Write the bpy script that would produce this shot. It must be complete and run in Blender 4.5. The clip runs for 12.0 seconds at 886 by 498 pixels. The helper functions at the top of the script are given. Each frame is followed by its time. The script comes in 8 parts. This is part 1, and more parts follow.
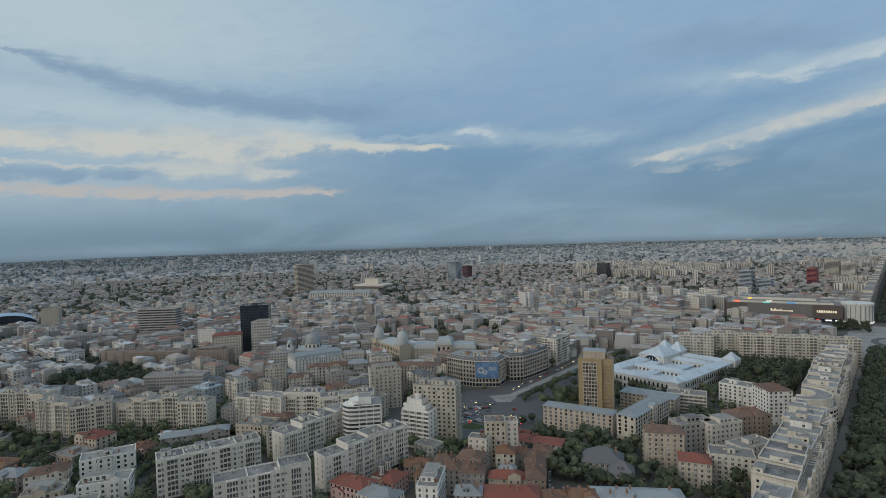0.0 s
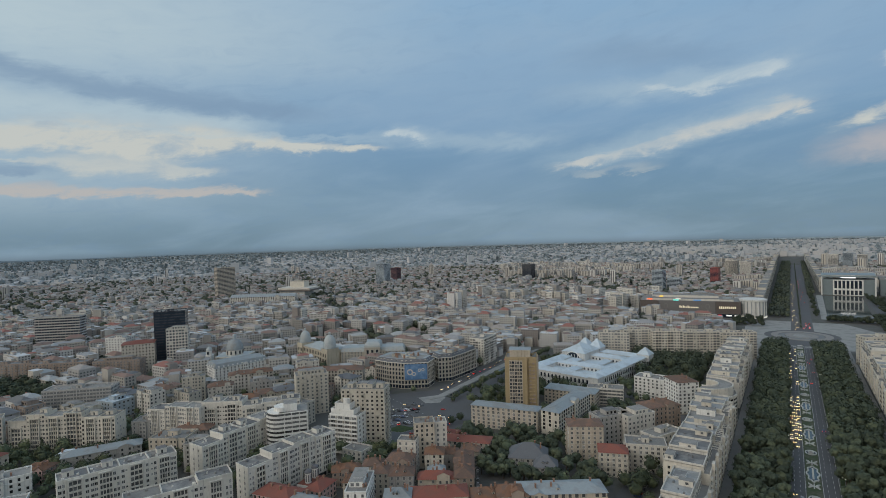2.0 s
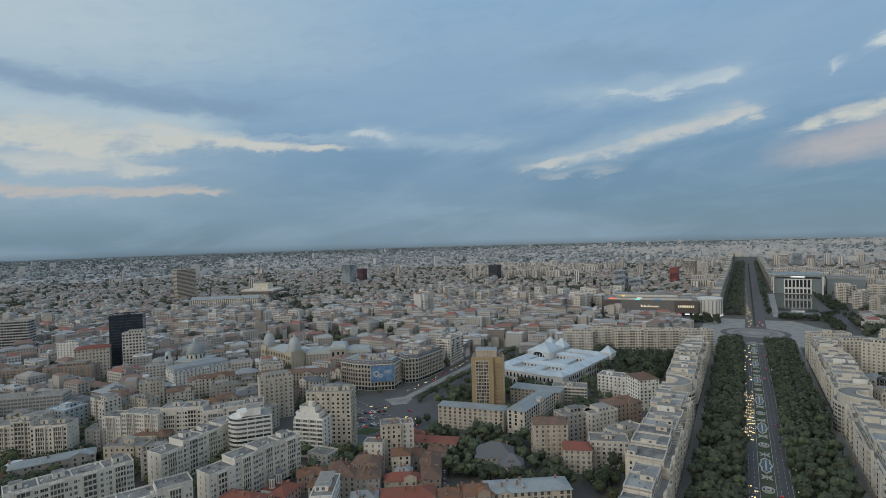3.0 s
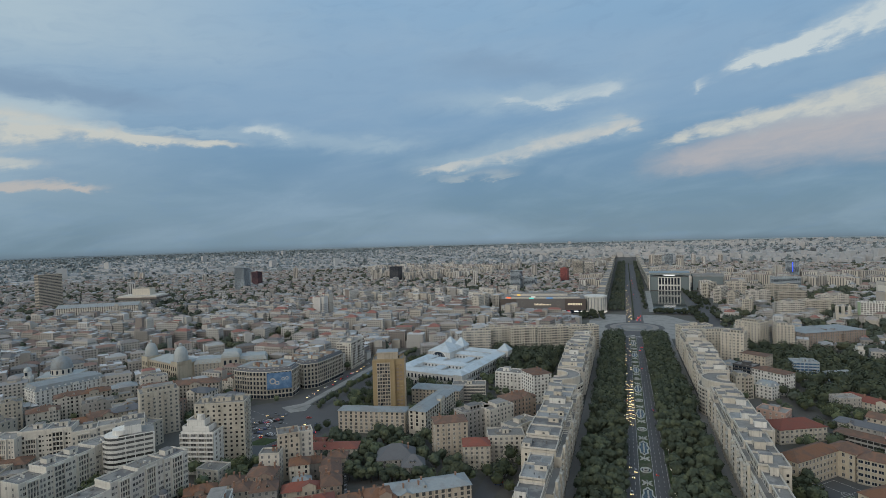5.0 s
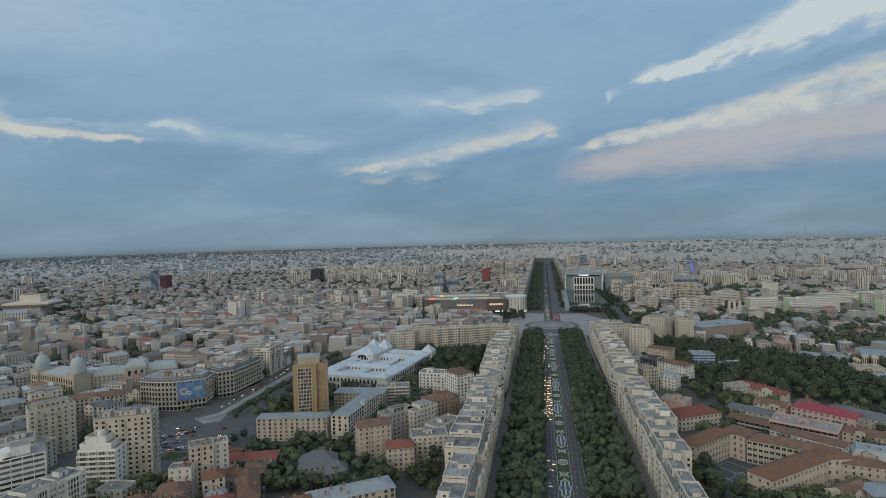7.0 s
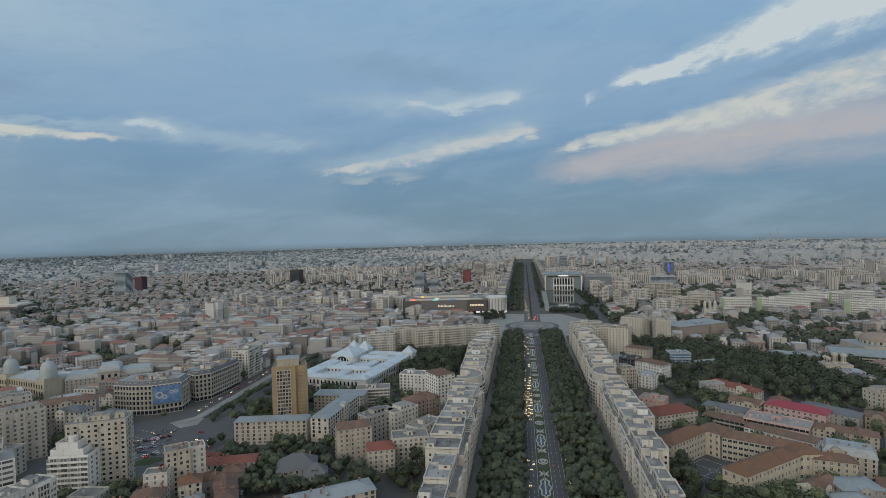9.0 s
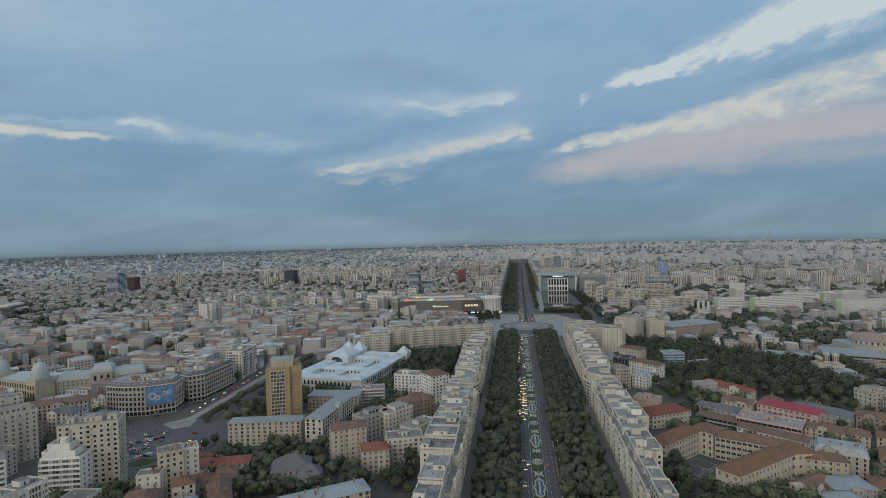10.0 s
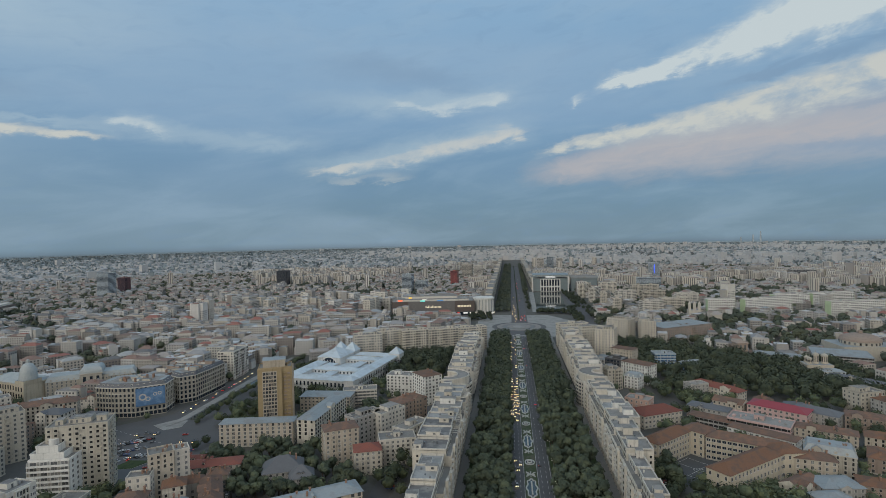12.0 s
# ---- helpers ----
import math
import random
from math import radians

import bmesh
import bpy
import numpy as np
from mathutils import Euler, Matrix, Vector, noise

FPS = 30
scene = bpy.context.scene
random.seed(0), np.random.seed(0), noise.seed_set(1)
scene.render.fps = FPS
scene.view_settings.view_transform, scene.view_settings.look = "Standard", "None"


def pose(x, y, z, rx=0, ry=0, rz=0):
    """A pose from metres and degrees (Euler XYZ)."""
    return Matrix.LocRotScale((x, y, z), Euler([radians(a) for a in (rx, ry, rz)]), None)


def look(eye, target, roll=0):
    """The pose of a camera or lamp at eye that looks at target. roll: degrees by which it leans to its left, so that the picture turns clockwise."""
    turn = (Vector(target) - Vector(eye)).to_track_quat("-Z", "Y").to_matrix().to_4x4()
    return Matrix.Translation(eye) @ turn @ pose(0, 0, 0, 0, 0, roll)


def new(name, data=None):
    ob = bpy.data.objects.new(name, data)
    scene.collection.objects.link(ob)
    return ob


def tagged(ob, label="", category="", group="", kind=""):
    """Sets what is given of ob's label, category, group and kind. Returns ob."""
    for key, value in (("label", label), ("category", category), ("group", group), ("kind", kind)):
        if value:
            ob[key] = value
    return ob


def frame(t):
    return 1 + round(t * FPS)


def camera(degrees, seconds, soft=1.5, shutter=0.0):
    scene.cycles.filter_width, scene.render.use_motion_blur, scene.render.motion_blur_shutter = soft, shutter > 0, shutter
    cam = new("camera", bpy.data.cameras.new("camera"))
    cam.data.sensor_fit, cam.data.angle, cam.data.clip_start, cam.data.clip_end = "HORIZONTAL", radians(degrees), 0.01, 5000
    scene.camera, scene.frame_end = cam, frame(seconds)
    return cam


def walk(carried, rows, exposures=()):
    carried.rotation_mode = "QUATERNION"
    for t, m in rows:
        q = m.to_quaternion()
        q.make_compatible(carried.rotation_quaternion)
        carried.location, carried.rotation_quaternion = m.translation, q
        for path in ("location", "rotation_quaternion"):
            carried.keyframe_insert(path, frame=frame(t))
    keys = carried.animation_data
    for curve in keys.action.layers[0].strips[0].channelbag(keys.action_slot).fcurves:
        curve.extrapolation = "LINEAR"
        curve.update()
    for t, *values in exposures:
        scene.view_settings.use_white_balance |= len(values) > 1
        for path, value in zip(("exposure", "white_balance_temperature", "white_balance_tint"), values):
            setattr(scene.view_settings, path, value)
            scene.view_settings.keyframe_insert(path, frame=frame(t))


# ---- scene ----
cam = camera(79.87, 12.0, soft=0.6)

# Camera: hovers 150 m over the boulevard and pans to the right.
EYE_Z = 150.0
PAN = [  # seconds, yaw, pitch, roll
    (0.0, 40.763, -1.272, 1.715),
    (0.5, 38.957, -1.273, 1.690),
    (1.0, 37.132, -1.275, 1.710),
    (1.5, 35.118, -1.290, 1.680),
    (2.0, 33.050, -1.299, 1.668),
    (2.5, 31.097, -1.303, 1.653),
    (3.0, 29.441, -1.308, 1.645),
    (3.2, 28.900, -1.310, 1.640),
    (4.8, 19.765, -1.410, 1.560),
    (5.0, 18.748, -1.420, 1.536),
    (5.5, 15.741, -1.427, 1.516),
    (6.0, 14.127, -1.450, 1.510),
    (6.5, 12.866, -1.466, 1.460),
    (7.0, 10.480, -1.463, 1.428),
    (7.2, 10.180, -1.458, 1.425),
    (8.8, 8.440, -1.415, 1.385),
    (9.0, 8.394, -1.410, 1.379),
    (9.5, 8.099, -1.395, 1.356),
    (10.0, 7.820, -1.384, 1.330),
    (10.5, 7.638, -1.381, 1.280),
    (11.0, 7.445, -1.377, 1.250),
    (11.5, 7.253, -1.370, 1.211),
    (12.0, 7.058, -1.335, 1.183),
]
walk(cam, [(t, pose(0, 0, EYE_Z, 90 + pitch, roll, yaw)) for t, yaw, pitch, roll in PAN])

# ---------------------------------------------------------------- world and sun
SUN_EL, SUN_AZ = 12.0, 205.0          # low in the west, behind the camera (azimuth from +y, clockwise)


def socket(nodes, links, target, value):
    if isinstance(value, (int, float)):
        target.default_value = value
    else:
        links.new(value, target)


class Nodes:
    """Short hand for a node tree."""

    def __init__(self, tree):
        self.tree, self.nodes, self.links = tree, tree.nodes, tree.links

    def add(self, kind, **kw):
        n = self.nodes.new(kind)
        for k, v in kw.items():
            n.inputs[k.replace("_", " ")].default_value = v
        return n

    def m(self, op, a, b=0.0, c=0.0):
        n = self.nodes.new("ShaderNodeMath")
        n.operation = op
        for i, v in enumerate((a, b, c)):
            socket(self.nodes, self.links, n.inputs[i], v)
        return n.outputs[0]

    def mix(self, fac, a, b, blend="MIX"):
        n = self.nodes.new("ShaderNodeMix")
        n.data_type, n.blend_type = "RGBA", blend
        socket(self.nodes, self.links, n.inputs[0], fac)
        for i, v in ((6, a), (7, b)):
            if isinstance(v, tuple):
                n.inputs[i].default_value = (*v, 1)
            else:
                self.links.new(v, n.inputs[i])
        return n.outputs[2]

    def noise(self, vec, scale, detail=4.0, rough=0.55, distortion=0.0):
        n = self.add("ShaderNodeTexNoise", Scale=scale, Detail=detail, Roughness=rough, Distortion=distortion)
        if vec is not None:
            self.links.new(vec, n.inputs["Vector"])
        return n.outputs["Fac"]

    def ramp(self, fac, stops, mode="LINEAR"):
        n = self.nodes.new("ShaderNodeValToRGB")
        n.color_ramp.interpolation = mode
        e = n.color_ramp.elements
        while len(e) < len(stops):
            e.new(0.5)
        for i, (p, c) in enumerate(stops):
            e[i].position, e[i].color = p, (*c, 1)
        self.links.new(fac, n.inputs[0])
        return n.outputs[0]

    def step(self, v, lo, hi):
        n = self.nodes.new("ShaderNodeMapRange")
        n.interpolation_type = "SMOOTHSTEP"
        self.links.new(v, n.inputs[0])
        n.inputs[1].default_value, n.inputs[2].default_value = lo, hi
        return n.outputs[0]

    def xyz(self, x, y, z):
        n = self.nodes.new("ShaderNodeCombineXYZ")
        for i, v in enumerate((x, y, z)):
            socket(self.nodes, self.links, n.inputs[i], v)
        return n.outputs[0]


def make_world():
    world = bpy.data.worlds.new("dusk_sky")
    scene.world = world
    world.use_nodes = True
    world.node_tree.nodes.clear()
    N = Nodes(world.node_tree)
    way = N.nodes.new("ShaderNodeTexCoord").outputs["Generated"]
    sep = N.nodes.new("ShaderNodeSeparateXYZ")
    N.links.new(way, sep.inputs[0])
    x, y, z = sep.outputs
    az = N.m("MULTIPLY", N.m("ARCTAN2", x, y), 180 / math.pi)
    el = N.m("MULTIPLY", N.m("ARCSINE", z), 180 / math.pi)
    # wisps: noise stretched along the rising lines of the cloud
    lean = N.m("SUBTRACT", el, N.m("MULTIPLY", az, 0.10))
    flat = N.xyz(N.m("MULTIPLY", az, 0.045), N.m("MULTIPLY", lean, 0.17), 0.0)
    wisp = N.noise(flat, 1.6, 7.0, 0.58, 0.5)
    fine = N.noise(flat, 5.0, 7.0, 0.62, 0.8)
    shred = N.noise(N.xyz(N.m("MULTIPLY", az, 0.10), N.m("MULTIPLY", lean, 0.30), 7.0), 4.0, 8.0, 0.62, 0.4)
    broad = N.noise(N.xyz(N.m("MULTIPLY", az, 0.02), N.m("MULTIPLY", el, 0.07), 4.0), 1.3, 3.0, 0.5)
    puff = N.noise(N.xyz(N.m("MULTIPLY", az, 0.16), N.m("MULTIPLY", lean, 0.28), 2.0), 1.7, 8.0, 0.6, 0.3)
    warp_e = N.m("ADD", el, N.m("ADD", N.m("MULTIPLY", N.m("SUBTRACT", fine, 0.5), 1.6), N.m("MULTIPLY", N.m("SUBTRACT", puff, 0.5), 1.8)))
    warp_a = N.m("ADD", az, N.m("MULTIPLY", N.m("SUBTRACT", shred, 0.5), 3.0))
    along = N.m("DIVIDE", N.m("ADD", warp_a, 120.0), 180.0)

    def ribbon(stops, soft=False):
        """A band of cloud along the sky. stops: azimuth, height of its axis, reach above and below it, in degrees; it fades out where the reach is nil."""
        wide = [max(u, d) > 0 for a, e, u, d in stops]
        rows = []
        for k, (a, e, u, d) in enumerate(stops):
            if not wide[k]:
                _, _, u, d = stops[k + 1] if k == 0 else stops[k - 1]
            rows.append((a, e, u, d, 1.0 if wide[k] else 0.0))
        ramp = N.nodes.new("ShaderNodeValToRGB")
        el_ = ramp.color_ramp.elements
        while len(el_) < len(rows):
            el_.new(0.5)
        for k, (a, e, u, d, on) in enumerate(rows):
            el_[k].position, el_[k].color = (a + 120) / 180, (e / 30, u / 10, d / 10, on)
        N.links.new(along, ramp.inputs[0])
        n = N.nodes.new("ShaderNodeSeparateColor")
        N.links.new(ramp.outputs[0], n.inputs[0])
        off = N.m("SUBTRACT", warp_e, N.m("MULTIPLY", n.outputs[0], 30.0))
        up = N.m("DIVIDE", N.m("MAXIMUM", off, 0.0), N.m("MULTIPLY_ADD", n.outputs[1], 14.0, 0.1))
        dn = N.m("DIVIDE", N.m("MAXIMUM", N.m("MULTIPLY", off, -1.0), 0.0), N.m("MULTIPLY_ADD", n.outputs[2], 14.0, 0.1))
        d2 = N.m("ADD", N.m("MULTIPLY", up, up), N.m("MULTIPLY", dn, dn))
        body = N.m("MAXIMUM", N.m("SUBTRACT", 1.0, d2), 0.0)
        body = N.m("MULTIPLY", N.m("MULTIPLY", body, body), ramp.outputs[1])
        if soft:
            return body
        ragged = N.m("ADD", N.m("MULTIPLY", N.m("SUBTRACT", shred, 0.5), 1.2), N.m("MULTIPLY", N.m("SUBTRACT", puff, 0.5), 4.4))
        torn = N.m("MULTIPLY", N.step(N.m("ADD", body, ragged), -0.15, 1.55), N.step(body, 0.0, 0.75))
        return N.m("ADD", N.m("MULTIPLY", torn, 0.75), N.m("MULTIPLY", body, 0.35))

    def lay(sky, amount, stops, colour, soft=False):
        m = ribbon(stops, soft)
        return N.mix(N.m("MULTIPLY", m, N.m("MULTIPLY", N.m("ADD", 0.62, N.m("MULTIPLY", fine, 0.7)), amount)), sky, colour)

    t = N.m("DIVIDE", N.m("MAXIMUM", el, 0.0), 90.0)
    veil = N.ramp(t, [(0.0, (0.175, 0.262, 0.335)), (0.03, (0.160, 0.262, 0.360)), (0.07, (0.160, 0.275, 0.405)), (0.13, (0.190, 0.325, 0.490)),
                      (0.26, (0.255, 0.410, 0.590)), (1.0, (0.33, 0.45, 0.60))])
    left = N.step(az, -32.0, -80.0)
    veil = N.mix(N.m("MULTIPLY", N.m("MULTIPLY", left, N.step(el, 0.0, 6.0)), 0.74), veil, (0.43, 0.53, 0.60))
    veil = N.mix(N.m("MULTIPLY", N.step(wisp, 0.40, 0.72), 0.30), veil, (0.33, 0.45, 0.57))
    veil = N.mix(N.m("MULTIPLY", N.step(fine, 0.52, 0.32), 0.16), veil, (0.16, 0.27, 0.43))
    sky = N.mix(N.m("MULTIPLY", N.step(broad, 0.42, 0.66), 0.30), veil, (0.34, 0.45, 0.58))
    PALEBLUE, CREAMY, SILVER, DUSKY, PINKISH = (0.46, 0.56, 0.62), (0.56, 0.57, 0.545), (0.56, 0.62, 0.645), (0.205, 0.305, 0.44), (0.445, 0.425, 0.45)
    # pale sheets and their grey undersides over the old town
    sky = lay(sky, 1.05, [(-118, 18, 9, 4), (-84, 19, 9, 3.2), (-74, 19, 9, 3.6), (-30, 20, 0, 0)], PALEBLUE, True)
    sky = lay(sky, 0.75, [(-118, 12, 1.6, 2), (-80, 12.6, 1.6, 1.6), (-66, 12.2, 1, 1.6), (-54, 11.8, 0.8, 1.4), (-49, 11.6, 0, 0)], PALEBLUE, True)
    sky = lay(sky, 0.70, [(-80, 16.4, 0.1, 0.1), (-74, 15.5, 0.7, 0.8), (-66, 14.3, 0.9, 1.1), (-57, 13.5, 1.2, 1.2), (-49, 13.2, 0.9, 0.9), (-44, 13.0, 0, 0)], DUSKY, True)
    sky = lay(sky, 1.2, [(-90, 9.6, 0.6, 0.8), (-79, 9.5, 0.9, 1.0), (-73, 9.6, 1.2, 1.4), (-67, 10.3, 1.5, 2.2), (-61, 10.0, 1.6, 2.4), (-57.5, 10.2, 1.7, 1.7), (-52, 10.0, 0.9, 0.8), (-46, 9.7, 0.5, 0.5), (-41, 9.6, 0.3, 0.25), (-38, 9.6, 0, 0)], CREAMY)
    sky = lay(sky, 0.75, [(-72, 7.4, 0.1, 0.1), (-67, 7.4, 0.9, 1.1), (-61, 7.3, 1.0, 1.0), (-57, 7.0, 0.4, 0.4), (-54, 7.0, 0, 0)], CREAMY)
    sky = lay(sky, 0.65, [(-100, 6.5, 0.7, 0.7), (-78, 6.5, 0.8, 0.7), (-71, 6.7, 0.6, 0.5), (-67.5, 6.7, 0, 0)], DUSKY)
    sky = lay(sky, 1.1, [(-110, 5.2, 0.7, 0.6), (-80, 5.1, 0.65, 0.6), (-70, 5.0, 0.6, 0.5), (-60, 5.0, 0.45, 0.4), (-54, 5.3, 0.3, 0.3), (-50, 5.4, 0, 0)], (0.47, 0.455, 0.455))
    # the thin wisps over the middle
    sky = lay(sky, 0.35, [(-44, 10.6, 0.2, 0.2), (-38, 10.9, 1.1, 1.3), (-30, 10.1, 0.9, 1.0), (-24, 9.8, 0.7, 0.6), (-18, 9.6, 0, 0)], PALEBLUE, True)
    sky = lay(sky, 0.80, [(-39.6, 11.3, 0, 0), (-38, 11.2, 0.4, 0.35), (-35.6, 10.8, 0.55, 0.5), (-33.6, 10.3, 0, 0)], SILVER)
    sky = lay(sky, 0.45, [(-22, 17.8, 0, 0), (-15, 18.0, 1.2, 1.8), (-8, 16.6, 1.1, 1.3), (-2, 15.6, 0, 0)], DUSKY, True)
    sky = lay(sky, 0.40, [(-24, 14.0, 0, 0), (-14, 13.9, 1.2, 1.2), (-4, 14.2, 1.3, 1.3), (4, 14.8, 0, 0)], PALEBLUE, True)
    sky = lay(sky, 0.72, [(-13.2, 13.8, 0, 0), (-11.5, 13.9, 0.55, 0.4), (-9, 13.5, 0.2, 0.2), (-6.5, 13.4, 0.9, 0.7), (-3, 13.9, 0.95, 0.6), (-0.6, 14.4, 0.6, 0.4), (1.2, 14.8, 0, 0)], SILVER)
    # the long bright brow of cloud over the square
    sky = lay(sky, 0.45, [(-24, 7.2, 0, 0), (-16, 7.8, 1.2, 1.3), (-9, 9.2, 1.6, 1.6), (-1, 10.8, 1.6, 1.4), (4, 11.2, 0, 0)], PALEBLUE, True)
    sky = lay(sky, 0.88, [(-22.2, 6.9, 0, 0), (-19, 7.25, 0.4, 0.4), (-14, 7.8, 0.55, 0.7), (-11, 8.4, 0.6, 0.8), (-8.5, 9.1, 0.95, 0.85), (-5, 9.6, 1.1, 0.75), (-2, 10.1, 0.9, 0.6), (0, 10.8, 1.0, 0.6), (1.3, 10.9, 0.4, 0.5), (2.2, 10.8, 0, 0)], (0.55, 0.56, 0.55))
    sky = lay(sky, 0.35, [(-21, 6.1, 0, 0), (-17, 6.1, 0.35, 0.3), (-13, 6.4, 0.4, 0.3), (-9, 6.9, 0, 0)], CREAMY)
    sky = lay(sky, 0.90, [(6.4, 13.2, 0, 0), (7.4, 13.6, 0.55, 0.5), (8.4, 14.0, 0, 0)], SILVER)
    # the two banks rising to the south, with the pink below
    sky = lay(sky, 0.9, [(1, 6.4, 0, 0), (6, 6.9, 1.0, 1.4), (12, 8.0, 1.6, 2.6), (22, 8.6, 2.2, 3.0), (31, 9.2, 2.2, 3.4), (50, 9.4, 2, 3)], PINKISH, True)
    sky = lay(sky, 1.05, [(2.0, 8.0, 0, 0), (5, 8.8, 0.6, 0.6), (11.8, 10.0, 0.8, 1.2), (17, 10.7, 0.9, 1.9), (22, 11.6, 1.1, 2.4), (28, 12.8, 1.3, 2.6), (33, 13.6, 1.3, 2.9), (50, 15.5, 1.5, 3)], CREAMY)
    sky = lay(sky, 1.5, [(8.6, 14.5, 0, 0), (11.3, 15.2, 0.7, 0.7), (15, 15.7, 0.9, 0.9), (19.6, 16.3, 1.7, 1.1), (23.4, 17.3, 2.6, 1.8), (28.5, 18.0, 4.0, 2.4), (34, 18.2, 5.0, 2.3), (50, 19.5, 5, 3)], SILVER)
    sky = lay(sky, 0.55, [(18, 13.0, 0, 0), (23, 13.9, 0.6, 0.5), (29, 14.8, 0.6, 0.6), (34, 15.4, 0.5, 0.6), (48, 16.5, 0.4, 0.4)], DUSKY)
    sky = lay(sky, 0.50, [(23, 7.3, 0, 0), (28, 7.2, 0.6, 0.5), (33, 7.1, 0.8, 0.7), (50, 7, 0.8, 0.8)], DUSKY)
    sky = lay(sky, 0.40, [(27, 10.0, 0, 0), (31, 10.3, 0.4, 0.35), (36, 10.8, 0.4, 0.4), (48, 11, 0, 0)], DUSKY)
    # the west, behind the camera, keeps the afterglow
    west = N.step(y, 0.15, -0.8)
    sky = N.mix(west, sky, (0.765, 0.725, 0.69))
    tint = N.nodes.new("ShaderNodeVectorMath")
    tint.operation = "MULTIPLY"
    N.links.new(sky, tint.inputs[0])
    tint.inputs[1].default_value = (0.975, 1.0, 1.0)
    sky = tint.outputs[0]
    below = N.step(z, -0.004, -0.03)
    sky = N.mix(below, sky, (0.10, 0.13, 0.16))
    nish = N.nodes.new("ShaderNodeTexSky")
    nish.sky_type, nish.sun_disc = "NISHITA", False
    nish.sun_elevation, nish.sun_rotation = radians(SUN_EL), radians(SUN_AZ)
    clear = N.add("ShaderNodeBackground", Strength=0.05)
    N.links.new(nish.outputs[0], clear.inputs[0])
    cloud = N.add("ShaderNodeBackground", Strength=1.04)
    N.links.new(sky, cloud.inputs[0])
    both = N.nodes.new("ShaderNodeMixShader")
    both.inputs[0].default_value = 0.93
    N.links.new(clear.outputs[0], both.inputs[1])
    N.links.new(cloud.outputs[0], both.inputs[2])
    out = N.nodes.new("ShaderNodeOutputWorld")
    N.links.new(both.outputs[0], out.inputs[0])


make_world()
sun = new("sun", bpy.data.lights.new("sun", "SUN"))
sun.data.energy, sun.data.angle, sun.data.color = 0.7, radians(35), (1.0, 0.955, 0.87)
sa, se = radians(SUN_AZ), radians(SUN_EL + 14)
sun.matrix_world = look((0, 0, 300), (-math.sin(sa) * math.cos(se), -math.cos(sa) * math.cos(se), 300 - math.sin(se)))
sun.location = (0, 0, 300)

# ---------------------------------------------------------------- materials
MATS = {}


def surface(name, color, rough=0.8, var=0.25, size=9.0, grain=1.2, streaks=0.0, metal=0.0, spread=0.0, bump=0.0, spec=0.4, second=None, island=None, mixing=0.5):
    """A matt weathered surface: broad patches, fine grain and, on walls, rain streaks. spread: change of tone from object to object.
    island: colours dealt out at random to the loose pieces of one mesh."""
    if name in MATS:
        return MATS[name]
    mt = bpy.data.materials.new(name)
    mt.use_nodes = True
    N = Nodes(mt.node_tree)
    bsdf = mt.node_tree.nodes["Principled BSDF"]
    geo = N.nodes.new("ShaderNodeNewGeometry")
    at = geo.outputs["Position"]
    patch = N.noise(at, 1.0 / size, 4.0, 0.6)
    fine = N.noise(at, 1.0 / grain, 3.0, 0.6)
    if island:
        n = len(island)
        col = N.ramp(geo.outputs["Random Per Island"], [(i / n, c) for i, c in enumerate(island)], "CONSTANT")
    else:
        rgb = N.nodes.new("ShaderNodeRGB")
        rgb.outputs[0].default_value = (*color, 1)
        col = rgb.outputs[0]
    if second:
        col = N.mix(N.m("MULTIPLY", N.step(patch, 0.45, 0.62), mixing * 2), col, second)
    tone = N.m("ADD", 1.0 - var * 0.75, N.m("MULTIPLY", patch, var * 0.8))
    tone = N.m("ADD", tone, N.m("MULTIPLY", fine, var * 0.7))
    if streaks:
        sc = N.nodes.new("ShaderNodeVectorMath")
        sc.operation = "MULTIPLY"
        N.links.new(at, sc.inputs[0])
        sc.inputs[1].default_value = (1.0, 1.0, 0.06)
        tone = N.m("SUBTRACT", tone, N.m("MULTIPLY", N.step(N.noise(sc.outputs[0], 0.7, 4.0, 0.65), 0.5, 0.75), streaks))
    if spread:
        rnd = N.nodes.new("ShaderNodeObjectInfo").outputs["Random"]
        tone = N.m("MULTIPLY", tone, N.m("ADD", 1.0 - spread / 2, N.m("MULTIPLY", rnd, spread)))
    grey = N.xyz(tone, tone, tone)
    N.links.new(N.mix(1.0, col, grey, "MULTIPLY"), bsdf.inputs["Base Color"])
    bsdf.inputs["Roughness"].default_value, bsdf.inputs["Metallic"].default_value = rough, metal
    bsdf.inputs["Specular IOR Level"].default_value = spec
    if bump:
        b = N.add("ShaderNodeBump", Strength=0.6, Distance=bump)
        N.links.new(fine, b.inputs["Height"])
        N.links.new(b.outputs[0], bsdf.inputs["Normal"])
    MATS[name] = mt
    return mt


def shining(name, color, strength):
    if name in MATS:
        return MATS[name]
    mt = bpy.data.materials.new(name)
    mt.use_nodes = True
    bsdf = mt.node_tree.nodes["Principled BSDF"]
    bsdf.inputs["Base Color"].default_value = (*color, 1)
    bsdf.inputs["Emission Color"].default_value = (*color, 1)
    bsdf.inputs["Emission Strength"].default_value = strength
    MATS[name] = mt
    return mt


def plaster(name, color, streaks=0.34, var=0.42):
    return surface("plaster_" + name, color, 0.85, var, 11.0, 1.5, streaks, spread=0.16, bump=0.02)


